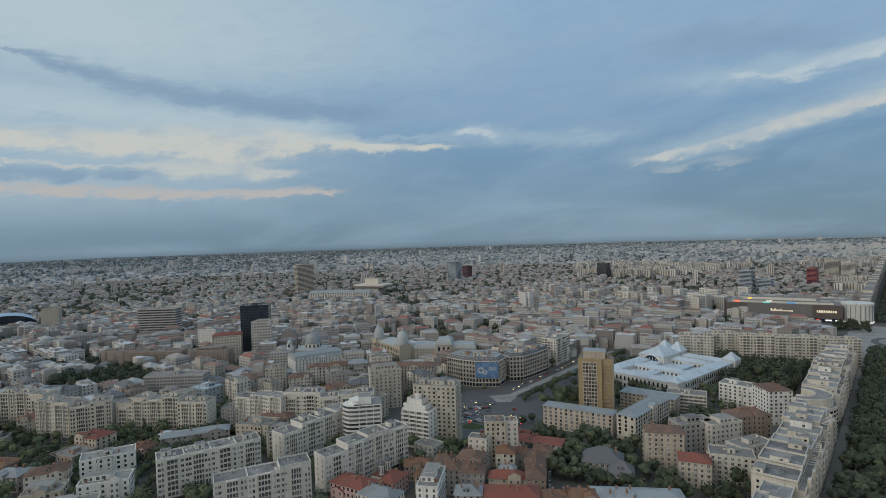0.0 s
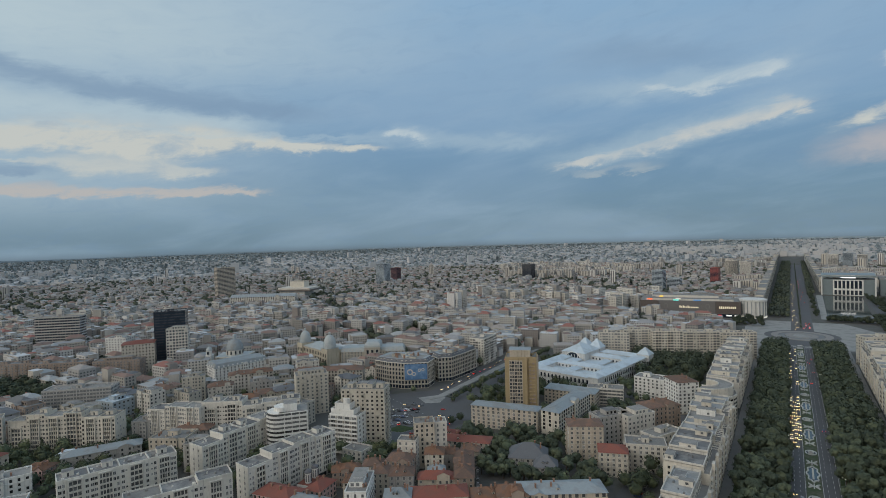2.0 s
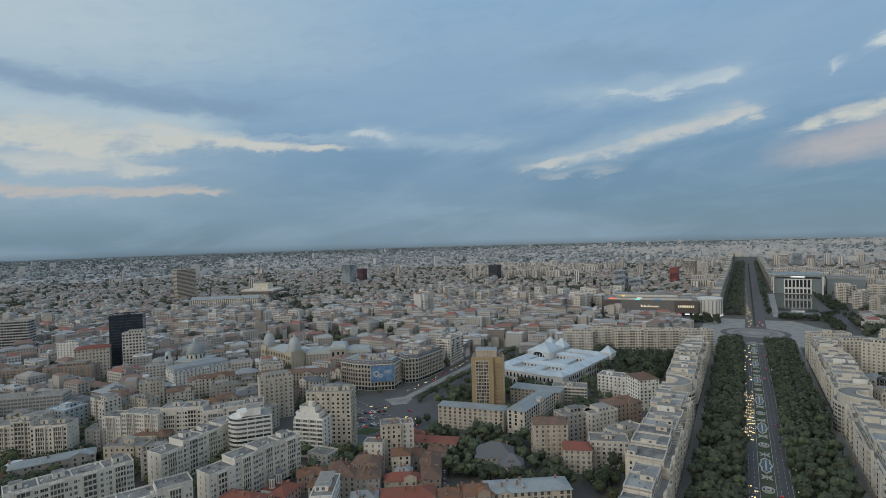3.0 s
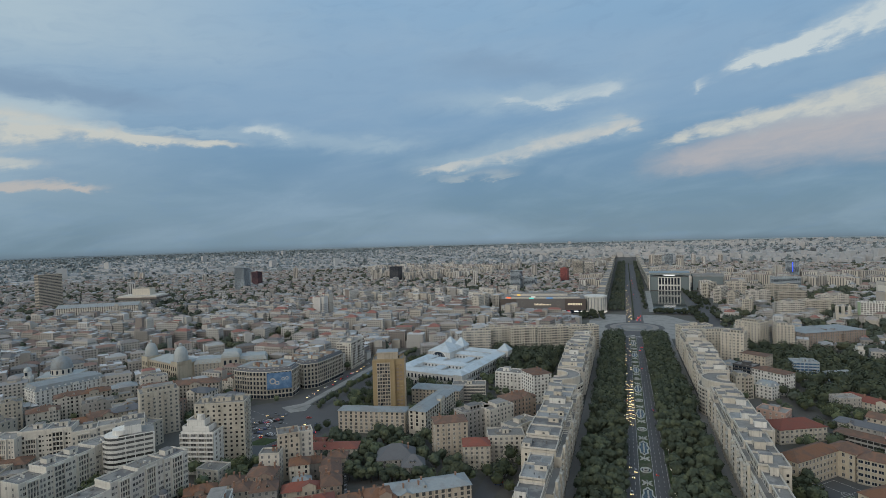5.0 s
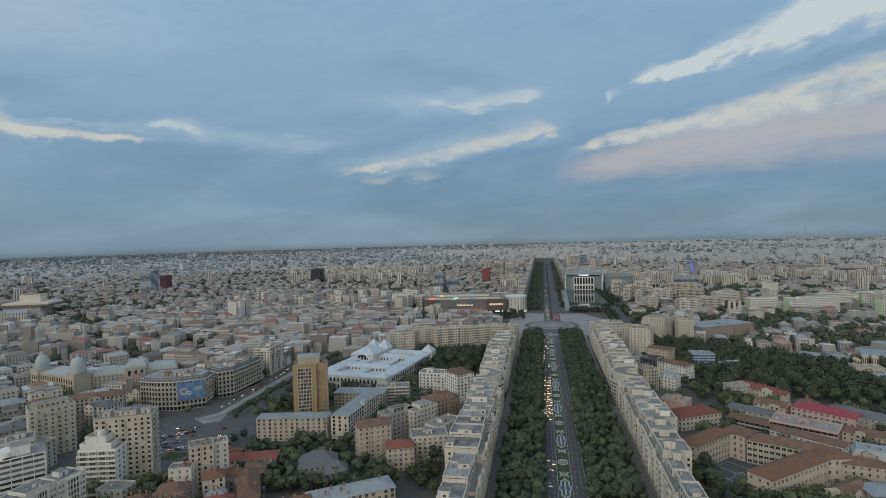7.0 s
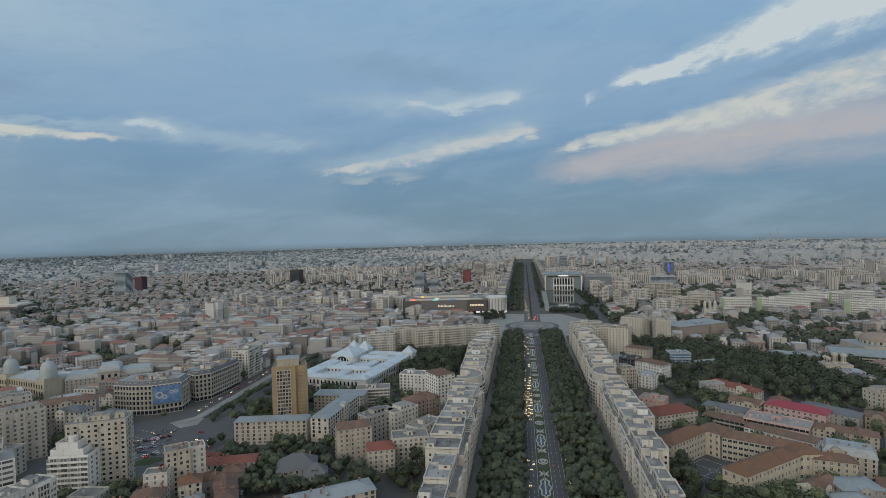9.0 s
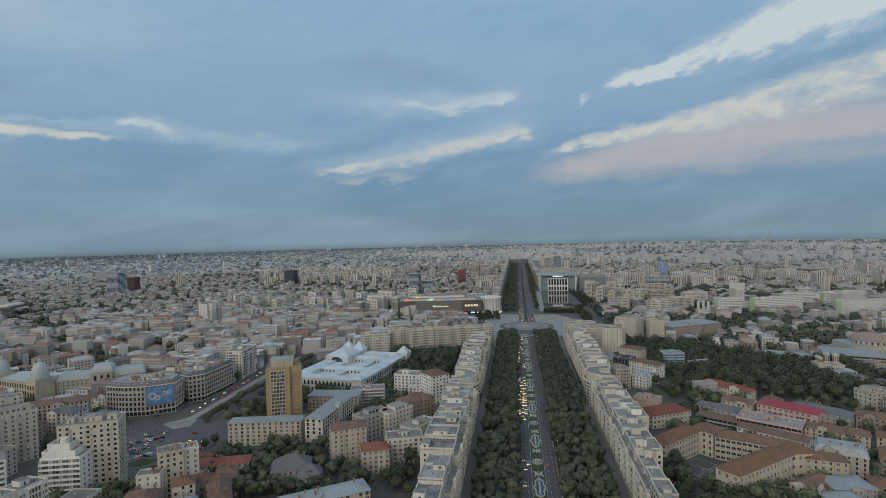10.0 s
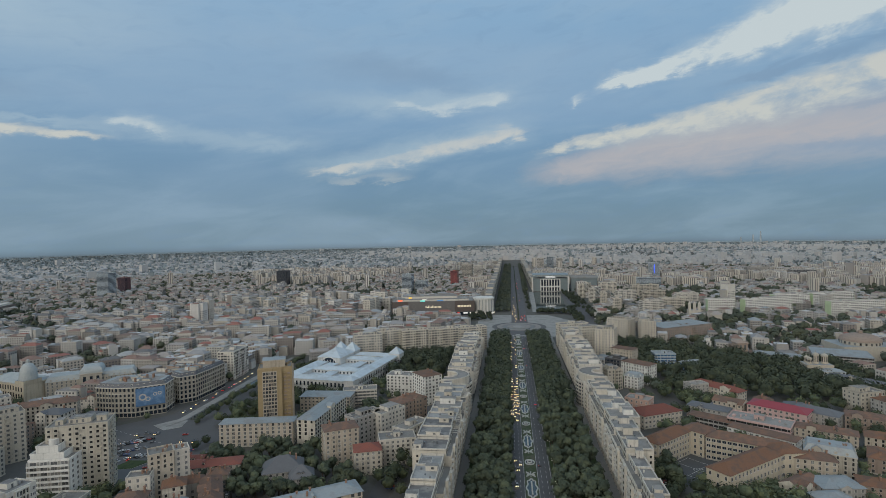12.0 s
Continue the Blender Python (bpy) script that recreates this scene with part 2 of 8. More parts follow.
CREAM = plaster("cream", (0.575, 0.535, 0.46))
WHITE = plaster("white", (0.70, 0.695, 0.66), 0.30)
PALE = plaster("pale", (0.60, 0.57, 0.51))
OFFWHITE = plaster("offwhite", (0.635, 0.615, 0.56), 0.32)
BEIGE = plaster("beige", (0.485, 0.45, 0.38))
GREY = plaster("grey", (0.40, 0.385, 0.36))
SAND = plaster("sand", (0.50, 0.445, 0.365))
OCHRE = plaster("ochre", (0.36, 0.278, 0.16), 0.2)
SCHOOL = plaster("school", (0.52, 0.465, 0.365))
PINK = plaster("pink", (0.52, 0.37, 0.345), 0.12)
ROSE = plaster("rose", (0.46, 0.33, 0.275), 0.12)
BROWN = plaster("brown", (0.33, 0.265, 0.22))
STONE = plaster("stone", (0.44, 0.41, 0.35), 0.2)
BLUISH = plaster("bluish", (0.40, 0.46, 0.50))
MAROON = plaster("maroon", (0.17, 0.085, 0.088), 0.05)
REDWALL = plaster("red", (0.36, 0.11, 0.095), 0.05)
GREENISH = plaster("greenish", (0.44, 0.53, 0.34), 0.1)
DARKWALL = surface("dark_cladding", (0.085, 0.085, 0.09), 0.5, 0.3, 6.0, 1.0)
GLAZED = surface("old_glazing", (0.10, 0.105, 0.11), 0.3, 0.6, 2.5, 0.6, second=(0.22, 0.22, 0.215), mixing=0.5, spread=0.9)
CONCRETE = surface("roof_concrete", (0.275, 0.268, 0.252), 0.9, 0.6, 7.0, 0.9, bump=0.03, second=(0.20, 0.195, 0.185), mixing=0.45, spread=0.35)
BITUMEN = surface("roof_bitumen", (0.17, 0.17, 0.17), 0.9, 0.5, 6.0, 0.9, second=(0.28, 0.275, 0.26), mixing=0.4, spread=0.3)
TIN = surface("roof_tin", (0.30, 0.335, 0.35), 0.6, 0.35, 8.0, 1.2, metal=0.15, second=(0.26, 0.27, 0.27), spread=0.3)
TINWHITE = surface("roof_white_tin", (0.50, 0.58, 0.64), 0.6, 0.25, 10.0, 1.5, second=(0.42, 0.48, 0.52), spread=0.1)
SLATE = surface("roof_slate", (0.13, 0.135, 0.145), 0.6, 0.4, 5.0, 0.7, spread=0.2)
TILE = surface("roof_tile", (0.22, 0.115, 0.07), 0.85, 0.5, 5.0, 0.6, bump=0.05, second=(0.145, 0.095, 0.072), mixing=0.45, spread=0.25)
TILERED = surface("roof_tile_red", (0.235, 0.082, 0.06), 0.8, 0.4, 5.0, 0.6, bump=0.05, second=(0.20, 0.08, 0.06), spread=0.3)
TILEBROWN = surface("roof_tile_brown", (0.155, 0.105, 0.082), 0.85, 0.5, 4.0, 0.6, bump=0.05, second=(0.20, 0.115, 0.08), spread=0.25)
ROSETIN = surface("roof_rose_tin", (0.30, 0.055, 0.07), 0.6, 0.25, 6.0, 0.8)
FRAME = surface("window_frame", (0.55, 0.54, 0.52), 0.6, 0.2, 3.0, 0.5, spread=0.3)
COATED = surface("coated_glass", (0.10, 0.115, 0.145), 0.18, 0.7, 7.0, 1.6, metal=0.55, second=(0.05, 0.06, 0.08), mixing=0.5)
GLASS = surface("window_glass", (0.11, 0.113, 0.115), 0.12, 0.5, 3.0, 1.0, spec=0.6, spread=1.7)
DARKGLASS = surface("curtain_glass", (0.02, 0.03, 0.045), 0.08, 0.4, 6.0, 1.0, spec=0.6)
BLUEGLASS = surface("blue_glass", (0.06, 0.13, 0.24), 0.12, 0.4, 6.0, 1.0, spec=0.6)
ASPHALT = surface("asphalt", (0.105, 0.105, 0.108), 0.85, 0.35, 12.0, 0.8, bump=0.01)
PAVING = surface("paving", (0.25, 0.24, 0.225), 0.9, 0.4, 5.0, 0.8, bump=0.01)
PLAZA = surface("plaza_stone", (0.30, 0.30, 0.285), 0.9, 0.35, 14.0, 1.2, second=(0.23, 0.23, 0.22))
GRASS = surface("grass", (0.05, 0.075, 0.025), 0.95, 0.5, 5.0, 0.7, bump=0.05, second=(0.035, 0.05, 0.02))
KERB = surface("kerb_stone", (0.46, 0.45, 0.42), 0.85, 0.25, 4.0, 0.6)
WATER = surface("water", (0.03, 0.045, 0.045), 0.06, 0.3, 8.0, 1.0, spec=0.6)
MARK = surface("road_paint", (0.62, 0.62, 0.58), 0.8, 0.4, 3.0, 0.5)
BARK = surface("bark", (0.075, 0.055, 0.04), 0.95, 0.4, 1.0, 0.2)
LEAF = surface("leaves", (0.066, 0.085, 0.061), 0.85, 0.6, 7.0, 0.9, spread=0.6, second=(0.096, 0.112, 0.068), spec=0.2)
LEAFLIGHT = surface("leaves_light", (0.071, 0.092, 0.060), 0.85, 0.7, 9.0, 0.9, spread=0.8, second=(0.115, 0.130, 0.066), mixing=0.42, spec=0.2)
# lifted green: some haze is painted into the leaves of farther trees
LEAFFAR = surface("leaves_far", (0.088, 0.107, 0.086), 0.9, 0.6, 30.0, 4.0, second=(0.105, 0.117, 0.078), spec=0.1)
METAL = surface("painted_metal", (0.22, 0.23, 0.24), 0.5, 0.2, 2.0, 0.4, metal=0.5)
RUBBER = surface("rubber", (0.02, 0.02, 0.02), 0.9, 0.2, 1.0, 0.2)
HEADLIGHT = shining("headlight", (1.0, 0.70, 0.28), 5.0)
TAILLIGHT = shining("taillight", (1.0, 0.03, 0.02), 4.0)
GLOBE = shining("lamp_globe", (1.0, 0.96, 0.80), 0.9)
PAINT = [surface("car_" + n, c, 0.3, 0.1, 2.0, 0.4, spec=0.5) for n, c in (("white", (0.7, 0.7, 0.7)), ("black", (0.02, 0.02, 0.022)), ("silver", (0.36, 0.37, 0.38)),
         ("grey", (0.12, 0.125, 0.13)), ("red", (0.35, 0.03, 0.025)), ("blue", (0.04, 0.07, 0.2)), ("yellow", (0.6, 0.4, 0.03)))]

# ---------------------------------------------------------------- mesh helpers
class Geo:
    """Gathers boxes, prisms and faces into one mesh."""

    def __init__(self):
        self.v, self.f, self.m = [], [], []

    def face(self, pts, m=0):
        i = len(self.v)
        self.v += [tuple(p) for p in pts]
        self.f.append(tuple(range(i, i + len(pts))))
        self.m.append(m)

    def box(self, x0, x1, y0, y1, z0, z1, m=0, top=None, base=False):
        i = len(self.v)
        self.v += [(x0, y0, z0), (x1, y0, z0), (x1, y1, z0), (x0, y1, z0), (x0, y0, z1), (x1, y0, z1), (x1, y1, z1), (x0, y1, z1)]
        self.f += [(i, i + 1, i + 5, i + 4), (i + 1, i + 2, i + 6, i + 5), (i + 2, i + 3, i + 7, i + 6), (i + 3, i, i + 4, i + 7), (i + 4, i + 5, i + 6, i + 7)]
        self.m += [m] * 4 + [m if top is None else top]
        if base:
            self.f.append((i + 3, i + 2, i + 1, i))
            self.m.append(m)

    def prism(self, pts, z0, z1, m=0, top=None, base=False):
        i, n = len(self.v), len(pts)
        self.v += [(p[0], p[1], z0) for p in pts] + [(p[0], p[1], z1) for p in pts]
        for k in range(n):
            j = (k + 1) % n
            self.f.append((i + k, i + j, i + n + j, i + n + k))
            self.m.append(m)
        self.f.append(tuple(range(i + n, i + 2 * n)))
        self.m.append(m if top is None else top)
        if base:
            self.f.append(tuple(range(i + n - 1, i - 1, -1)))
            self.m.append(m)

    def tube(self, r0, r1, z0, z1, n=12, m=0, cx=0.0, cy=0.0, cap=True):
        i = len(self.v)
        for r, z in ((r0, z0), (r1, z1)):
            self.v += [(cx + r * math.cos(2 * math.pi * k / n), cy + r * math.sin(2 * math.pi * k / n), z) for k in range(n)]
        for k in range(n):
            j = (k + 1) % n
            self.f.append((i + k, i + j, i + n + j, i + n + k))
            self.m.append(m)
        if cap:
            self.f.append(tuple(range(i + n, i + 2 * n)))
            self.m.append(m)

    def dome(self, r, z, hgt, n=16, rings=6, m=0, cx=0.0, cy=0.0, power=1.0):
        i = len(self.v)
        for k in range(rings + 1):
            a = math.pi / 2 * k / rings
            rr, zz = r * max(math.cos(a), 0.0) ** power + 0.01, z + hgt * math.sin(a)
            self.v += [(cx + rr * math.cos(2 * math.pi * q / n), cy + rr * math.sin(2 * math.pi * q / n), zz) for q in range(n)]
        for k in range(rings):
            for q in range(n):
                j, a, b = (q + 1) % n, i + k * n, i + (k + 1) * n
                self.f.append((a + q, a + j, b + j, b + q))
                self.m.append(m)
        self.f.append(tuple(range(i + rings * n, i + (rings + 1) * n)))
        self.m.append(m)

    def hip(self, w, d, z, rise, over=0.6, gable=False, m=0, wallm=None):
        """A hipped or gabled roof over a rectangle, ridge along the longer side."""
        W, D = w / 2 + over, d / 2 + over
        if w >= d:
            r = W if gable else max(W - D, 0.05)
            R = [(-r, 0, z + rise), (r, 0, z + rise)]
        else:
            r = D if gable else max(D - W, 0.05)
            R = [(0, -r, z + rise), (0, r, z + rise)]
        c = [(-W, -D, z), (W, -D, z), (W, D, z), (-W, D, z)]
        if w >= d:
            fs = [(c[0], c[1], R[1], R[0]), (c[2], c[3], R[0], R[1]), (c[1], c[2], R[1]), (c[3], c[0], R[0])]
        else:
            fs = [(c[1], c[2], R[1], R[0]), (c[3], c[0], R[0], R[1]), (c[0], c[1], R[0]), (c[2], c[3], R[1])]
        for k, p in enumerate(fs):
            self.face(p, wallm if gable and k > 1 and wallm is not None else m)
        self.face(c[::-1], m)

    def ring(self, x0, x1, y0, y1, t, z0, z1, m=0):
        """A low wall round a rectangle, in one piece."""
        i = len(self.v)
        for z in (z0, z1):
            self.v += [(x0, y0, z), (x1, y0, z), (x1, y1, z), (x0, y1, z), (x0 + t, y0 + t, z), (x1 - t, y0 + t, z), (x1 - t, y1 - t, z), (x0 + t, y1 - t, z)]
        for k in range(4):
            j = (k + 1) % 4
            self.f += [(i + k, i + j, i + 8 + j, i + 8 + k), (i + 4 + j, i + 4 + k, i + 12 + k, i + 12 + j), (i + 8 + k, i + 8 + j, i + 12 + j, i + 12 + k)]
            self.m += [m] * 3

    def mesh(self, name, mats):
        me = bpy.data.meshes.new(name)
        me.from_pydata(self.v, [], self.f)
        for mt in mats:
            me.materials.append(mt)
        me.polygons.foreach_set("material_index", self.m)
        me.update()
        return me


def part(name, geo, mats, parent=None, label="", m=None):
    """Links a Geo (or a ready mesh) as one mesh object under a thing."""
    me = geo.mesh(name, mats if isinstance(mats, (list, tuple)) else [mats]) if isinstance(geo, Geo) else geo
    ob = new(name, me)
    if parent is not None:
        ob.parent = parent
    if m is not None:
        ob.matrix_local = m
    if label:
        ob["label"] = label
    return ob


def thing(name, m, label, category, group=""):
    ob = new(name)
    ob.empty_display_size = 0.5
    ob.matrix_world = m
    return tagged(ob, label, category, group)


RECTS = []        # footprints already taken: x, y, w, d, angle


def keep(x, y, w, d, ang):
    RECTS.append((x, y, w, d, radians(ang)))


# ---------------------------------------------------------------- ground
FLAT, FARREAL, FARMODEL = 2500.0, 7900.0, 4900.0


def far_model(r):
    """Distance and scale in the model of a spot r metres off: beyond 2.5 km the plain is drawn in, shrunk and gently
    raised to keep its angles from the camera.
    """
    r = np.asarray(r, float)
    D = np.where(r < FLAT, r, FLAT + (r - FLAT) * (FARMODEL - FLAT) / (FARREAL - FLAT))
    s = D / np.maximum(r, 1.0)
    return D, np.where(r < FLAT, 1.0, s), np.where(r < FLAT, 0.0, EYE_Z * (1 - s))


def make_ground():
    rings = list(np.linspace(0, 2500, 11)) + list(np.linspace(2800, 7900, 18))
    n = 96
    v, f = [(0, 0, 0)], []
    for r in rings[1:]:
        D, s, z = far_model(r)
        v += [(float(D) * math.sin(2 * math.pi * k / n), float(D) * math.cos(2 * math.pi * k / n), float(z)) for k in range(n)]
    for k in range(n):
        f.append((0, 1 + (k + 1) % n, 1 + k))
    for q in range(len(rings) - 2):
        a, b = 1 + q * n, 1 + (q + 1) * n
        for k in range(n):
            j = (k + 1) % n
            f.append((a + k, a + j, b + j, b + k))
    me = bpy.data.meshes.new("ground")
    me.from_pydata(v, [], f)
    me.materials.append(surface("city_ground", (0.115, 0.112, 0.105), 0.95, 0.5, 25.0, 2.0, second=(0.090, 0.091, 0.078), mixing=0.5))
    tagged(new("ground", me), "dark city ground of asphalt, yards and worn earth", "ground", kind="structure")


make_ground()


def sheet(name, pts, z, thick, mt, label, category, kind="structure", side=None):
    g = Geo()
    g.prism(pts, -0.2, z, 0 if side is None else 1, 0)
    ob = new(name, g.mesh(name, [mt] if side is None else [mt, side]))
    return tagged(ob, label, category, kind=kind)


# boulevard: two carriageways round a strip of fountains, lawns with trees, pavements
sheet("road", [(-1.2, 150), (23.8, 150), (23.8, 800), (-1.2, 800)], 0.03, 0.2, ASPHALT, "grey asphalt boulevard carriageway with faded lane lines", "road")
sheet("pavement", [(-34, 150), (-28, 150), (-28, 790), (-34, 790)], 0.13, 0.2, PAVING, "worn grey paved walk beside the boulevard blocks", "pavement")
sheet("pavement", [(55, 150), (61, 150), (61, 790), (55, 790)], 0.13, 0.2, PAVING, "worn grey paved walk beside the boulevard blocks", "pavement")
sheet("lawn", [(-28, 150), (-1.5, 150), (-1.5, 790), (-28, 790)], 0.12, 0.2, GRASS, "dark lawn under the boulevard trees", "lawn", side=KERB)
sheet("lawn", [(24.1, 150), (55, 150), (55, 790), (24.1, 790)], 0.12, 0.2, GRASS, "dark lawn under the boulevard trees", "lawn", side=KERB)
sheet("median", [(7.4, 150), (15.0, 150), (15.0, 790), (7.4, 790)], 0.16, 0.2, surface("median_planting", (0.06, 0.085, 0.04), 0.9, 0.5, 4.0, 0.5, second=(0.10, 0.10, 0.07)),
      "planted median with low hedges and kerbs", "median", side=KERB)

# round square with its fountain ring
BASIN = surface("basin_stone", (0.15, 0.155, 0.155), 0.6, 0.3, 9.0, 1.5)
CX, CY = 14.5, 872.0


def disc(r, n=72, sx=1.0, sy=1.0):
    return [(CX + r * sx * math.cos(2 * math.pi * k / n), CY + r * sy * math.sin(2 * math.pi * k / n)) for k in range(n)]


sheet("plaza", [(-52, 800), (-16, 780), (42, 780), (104, 800), (112, 920), (70, 1000), (-30, 1000), (-56, 930)], 0.02, 0.2, PLAZA, "broad pale stone square round the fountain", "plaza")
sheet("road", disc(44), 0.05, 0.2, ASPHALT, "dark ring road round the square's fountain", "road")
for r0, r1, mt, nm, lb in ((36, 27, PAVING, "ring_walk", "worn grey stone ring round the basin"), (26.5, 20, BASIN, "fountain_pool", "drained dark stone basin of the round fountain"),
                           (19.5, 11, PAVING, "ring_walk", "worn grey stone ring round the basin"), (10.5, 0.5, PLAZA, "fountain_pool", "pale stone middle of the round fountain")):
    g = Geo()
    n = 64
    for k in range(n):
        a, b = 2 * math.pi * k / n, 2 * math.pi * (k + 1) / n
        ring = [(CX + r * math.cos(t), CY + r * math.sin(t)) for r, t in ((r0, a), (r0, b), (r1, b), (r1, a))]
        g.prism(ring, 0.0, 0.25 if mt is BASIN else 0.5)
    tagged(new(nm, g.mesh(nm, [mt])), lb, "fountain", kind="structure")
sheet("road", [(-1.2, 795), (23.8, 795), (23.8, 836), (-1.2, 836)], 0.045, 0.2, ASPHALT, "grey asphalt boulevard joining the ring", "road")
sheet("road", [(2.5, 908), (30, 908), (46, 3150), (8, 3150)], 0.04, 0.2, ASPHALT, "straight dark boulevard running on to the suburbs", "road")
sheet("road", [(-240, 950), (-40, 962), (-30, 985), (-240, 972)], 0.05, 0.2, ASPHALT, "wide dark street before the shopping centre", "road")
sheet("road", [(118, 800), (140, 800), (165, 1300), (128, 1300)], 0.05, 0.2, ASPHALT, "dark street along the water basin", "road")
sheet("water", [(53, 1050), (113, 1050), (128, 1396), (62, 1396)], 0.06, 0.2, WATER, "still water basin mirroring the library", "water", side=KERB)
sheet("pavement", [(44, 1040), (52.6, 1040), (61.6, 1400), (50, 1400)], 0.1, 0.2, PLAZA, "pale stone quay beside the water", "pavement")

# dark square and quay road by the old town
sheet("road", [(-345, 372), (-300, 330), (-236, 292), (-208, 325), (-212, 395), (-240, 400), (-246, 508), (-262, 640), (-276, 640), (-286, 533), (-293, 425)], 0.05, 0.2, ASPHALT,
      "wide dark asphalt square with traffic and parked cars", "road")
sheet("quay", [(-279, 395), (-272, 412), (-273, 640), (-277, 640), (-280, 540)], 0.5, 0.2, PLAZA, "pale concrete quay wall along the canal", "quay")
sheet("water", [(-270.5, 412), (-262, 412), (-262, 640), (-271.5, 640)], 0.09, 0.2, WATER, "narrow dark canal between its quays", "water")
sheet("lawn", [(-267, 316), (-251, 320), (-246, 333), (-262, 332)], 0.18, 0.2, GRASS, "small green traffic island on the square", "lawn", side=KERB)
sheet("pavement", [(-292, 398), (-276, 388), (-266, 396), (-270, 411), (-280, 413)], 0.18, 0.2, PLAZA, "pale paved traffic island at the canal's head", "pavement", side=KERB)
sheet("pavement", [(-345, 372), (-300, 330), (-297, 333), (-342, 376)], 0.18, 0.2, PAVING, "worn grey pavement at the square's edge", "pavement", side=KERB)
sheet("pavement", [(-290, 344), (-276, 334), (-274, 337), (-288, 347)], 0.18, 0.2, PAVING, "narrow kerbed strip between parking rows", "pavement", side=KERB)
sheet("schoolyard", [(96, 322), (116, 330), (136, 352), (124, 380), (94, 352)], 0.06, 0.2, surface("yard", (0.09, 0.095, 0.10), 0.9, 0.3, 6.0, 0.8),
      "grey asphalt schoolyard with white ball-game lines", "yard")
for pts in ([(-84, 285), (-72, 285), (-66, 460), (-78, 465)], [(82, 240), (92, 240), (96, 470), (88, 470)], [(96, 480), (108, 440), (140, 470), (132, 480)]):
    sheet("street", pts, 0.045, 0.2, ASPHALT, "narrow dark side street behind the blocks", "street")

# ---------------------------------------------------------------- parts of buildings
WINDOWS = {}


def window_mesh(w, h, frame=None, glass=None):
    """A window with a raised frame, a mullion and a sill round dark glass. It looks along -y."""
    key = (round(w, 1), round(h, 1), frame.name if frame else "", glass.name if glass else "")
    if key not in WINDOWS:
        g = Geo()
        a, b, t = w / 2, h / 2, 0.12
        g.face([(-a, -0.03, -b), (a, -0.03, -b), (a, -0.03, b), (-a, -0.03, b)], 1)
        for x0, x1, z0, z1 in ((-a - t, -a, -b, b), (a, a + t, -b, b), (-a - t, a + t, b, b + t), (-t / 2, t / 2, -b, b)):
            g.box(x0, x1, -0.1, 0, z0, z1, 0, base=True)
        g.box(-a - 0.2, a + 0.2, -0.22, 0, -b - 0.14, -b, 0, base=True)
        WINDOWS[key] = g.mesh("window", [frame or FRAME, glass or GLASS])
    return WINDOWS[key]


SIDE = {"f": (0, 1), "r": (90, 0), "b": (180, 1), "l": (270, 0)}


def side_pose(s, w, d, along, z):
    """Pose on a side of a w by d box, along its length from the middle."""
    ang, long = SIDE[s]
    off = (d if long else w) / 2
    return pose(0, 0, 0, 0, 0, ang) @ pose(along, -off, z)


def roof_flat(g, w, d, h, clutter, rng, rim=0.9, m=0, top=1):
    g.box(-w / 2, w / 2, -d / 2, d / 2, h, h + 0.08, top)
    g.ring(-w / 2 - .1, w / 2 + .1, -d / 2 - .1, d / 2 + .1, .4, h - .25, h + rim, m)
    for _ in range(clutter):
        bw, bd, bh = rng.uniform(0.6, 1.8), rng.uniform(0.6, 1.8), rng.uniform(0.5, 1.6)
        x, y = rng.uniform(-w / 2 + 2, w / 2 - 2), rng.uniform(-d / 2 + 2, d / 2 - 2)
        g.box(x, x + bw, y, y + bd, h, h + bh, m if rng.random() < .6 else top)


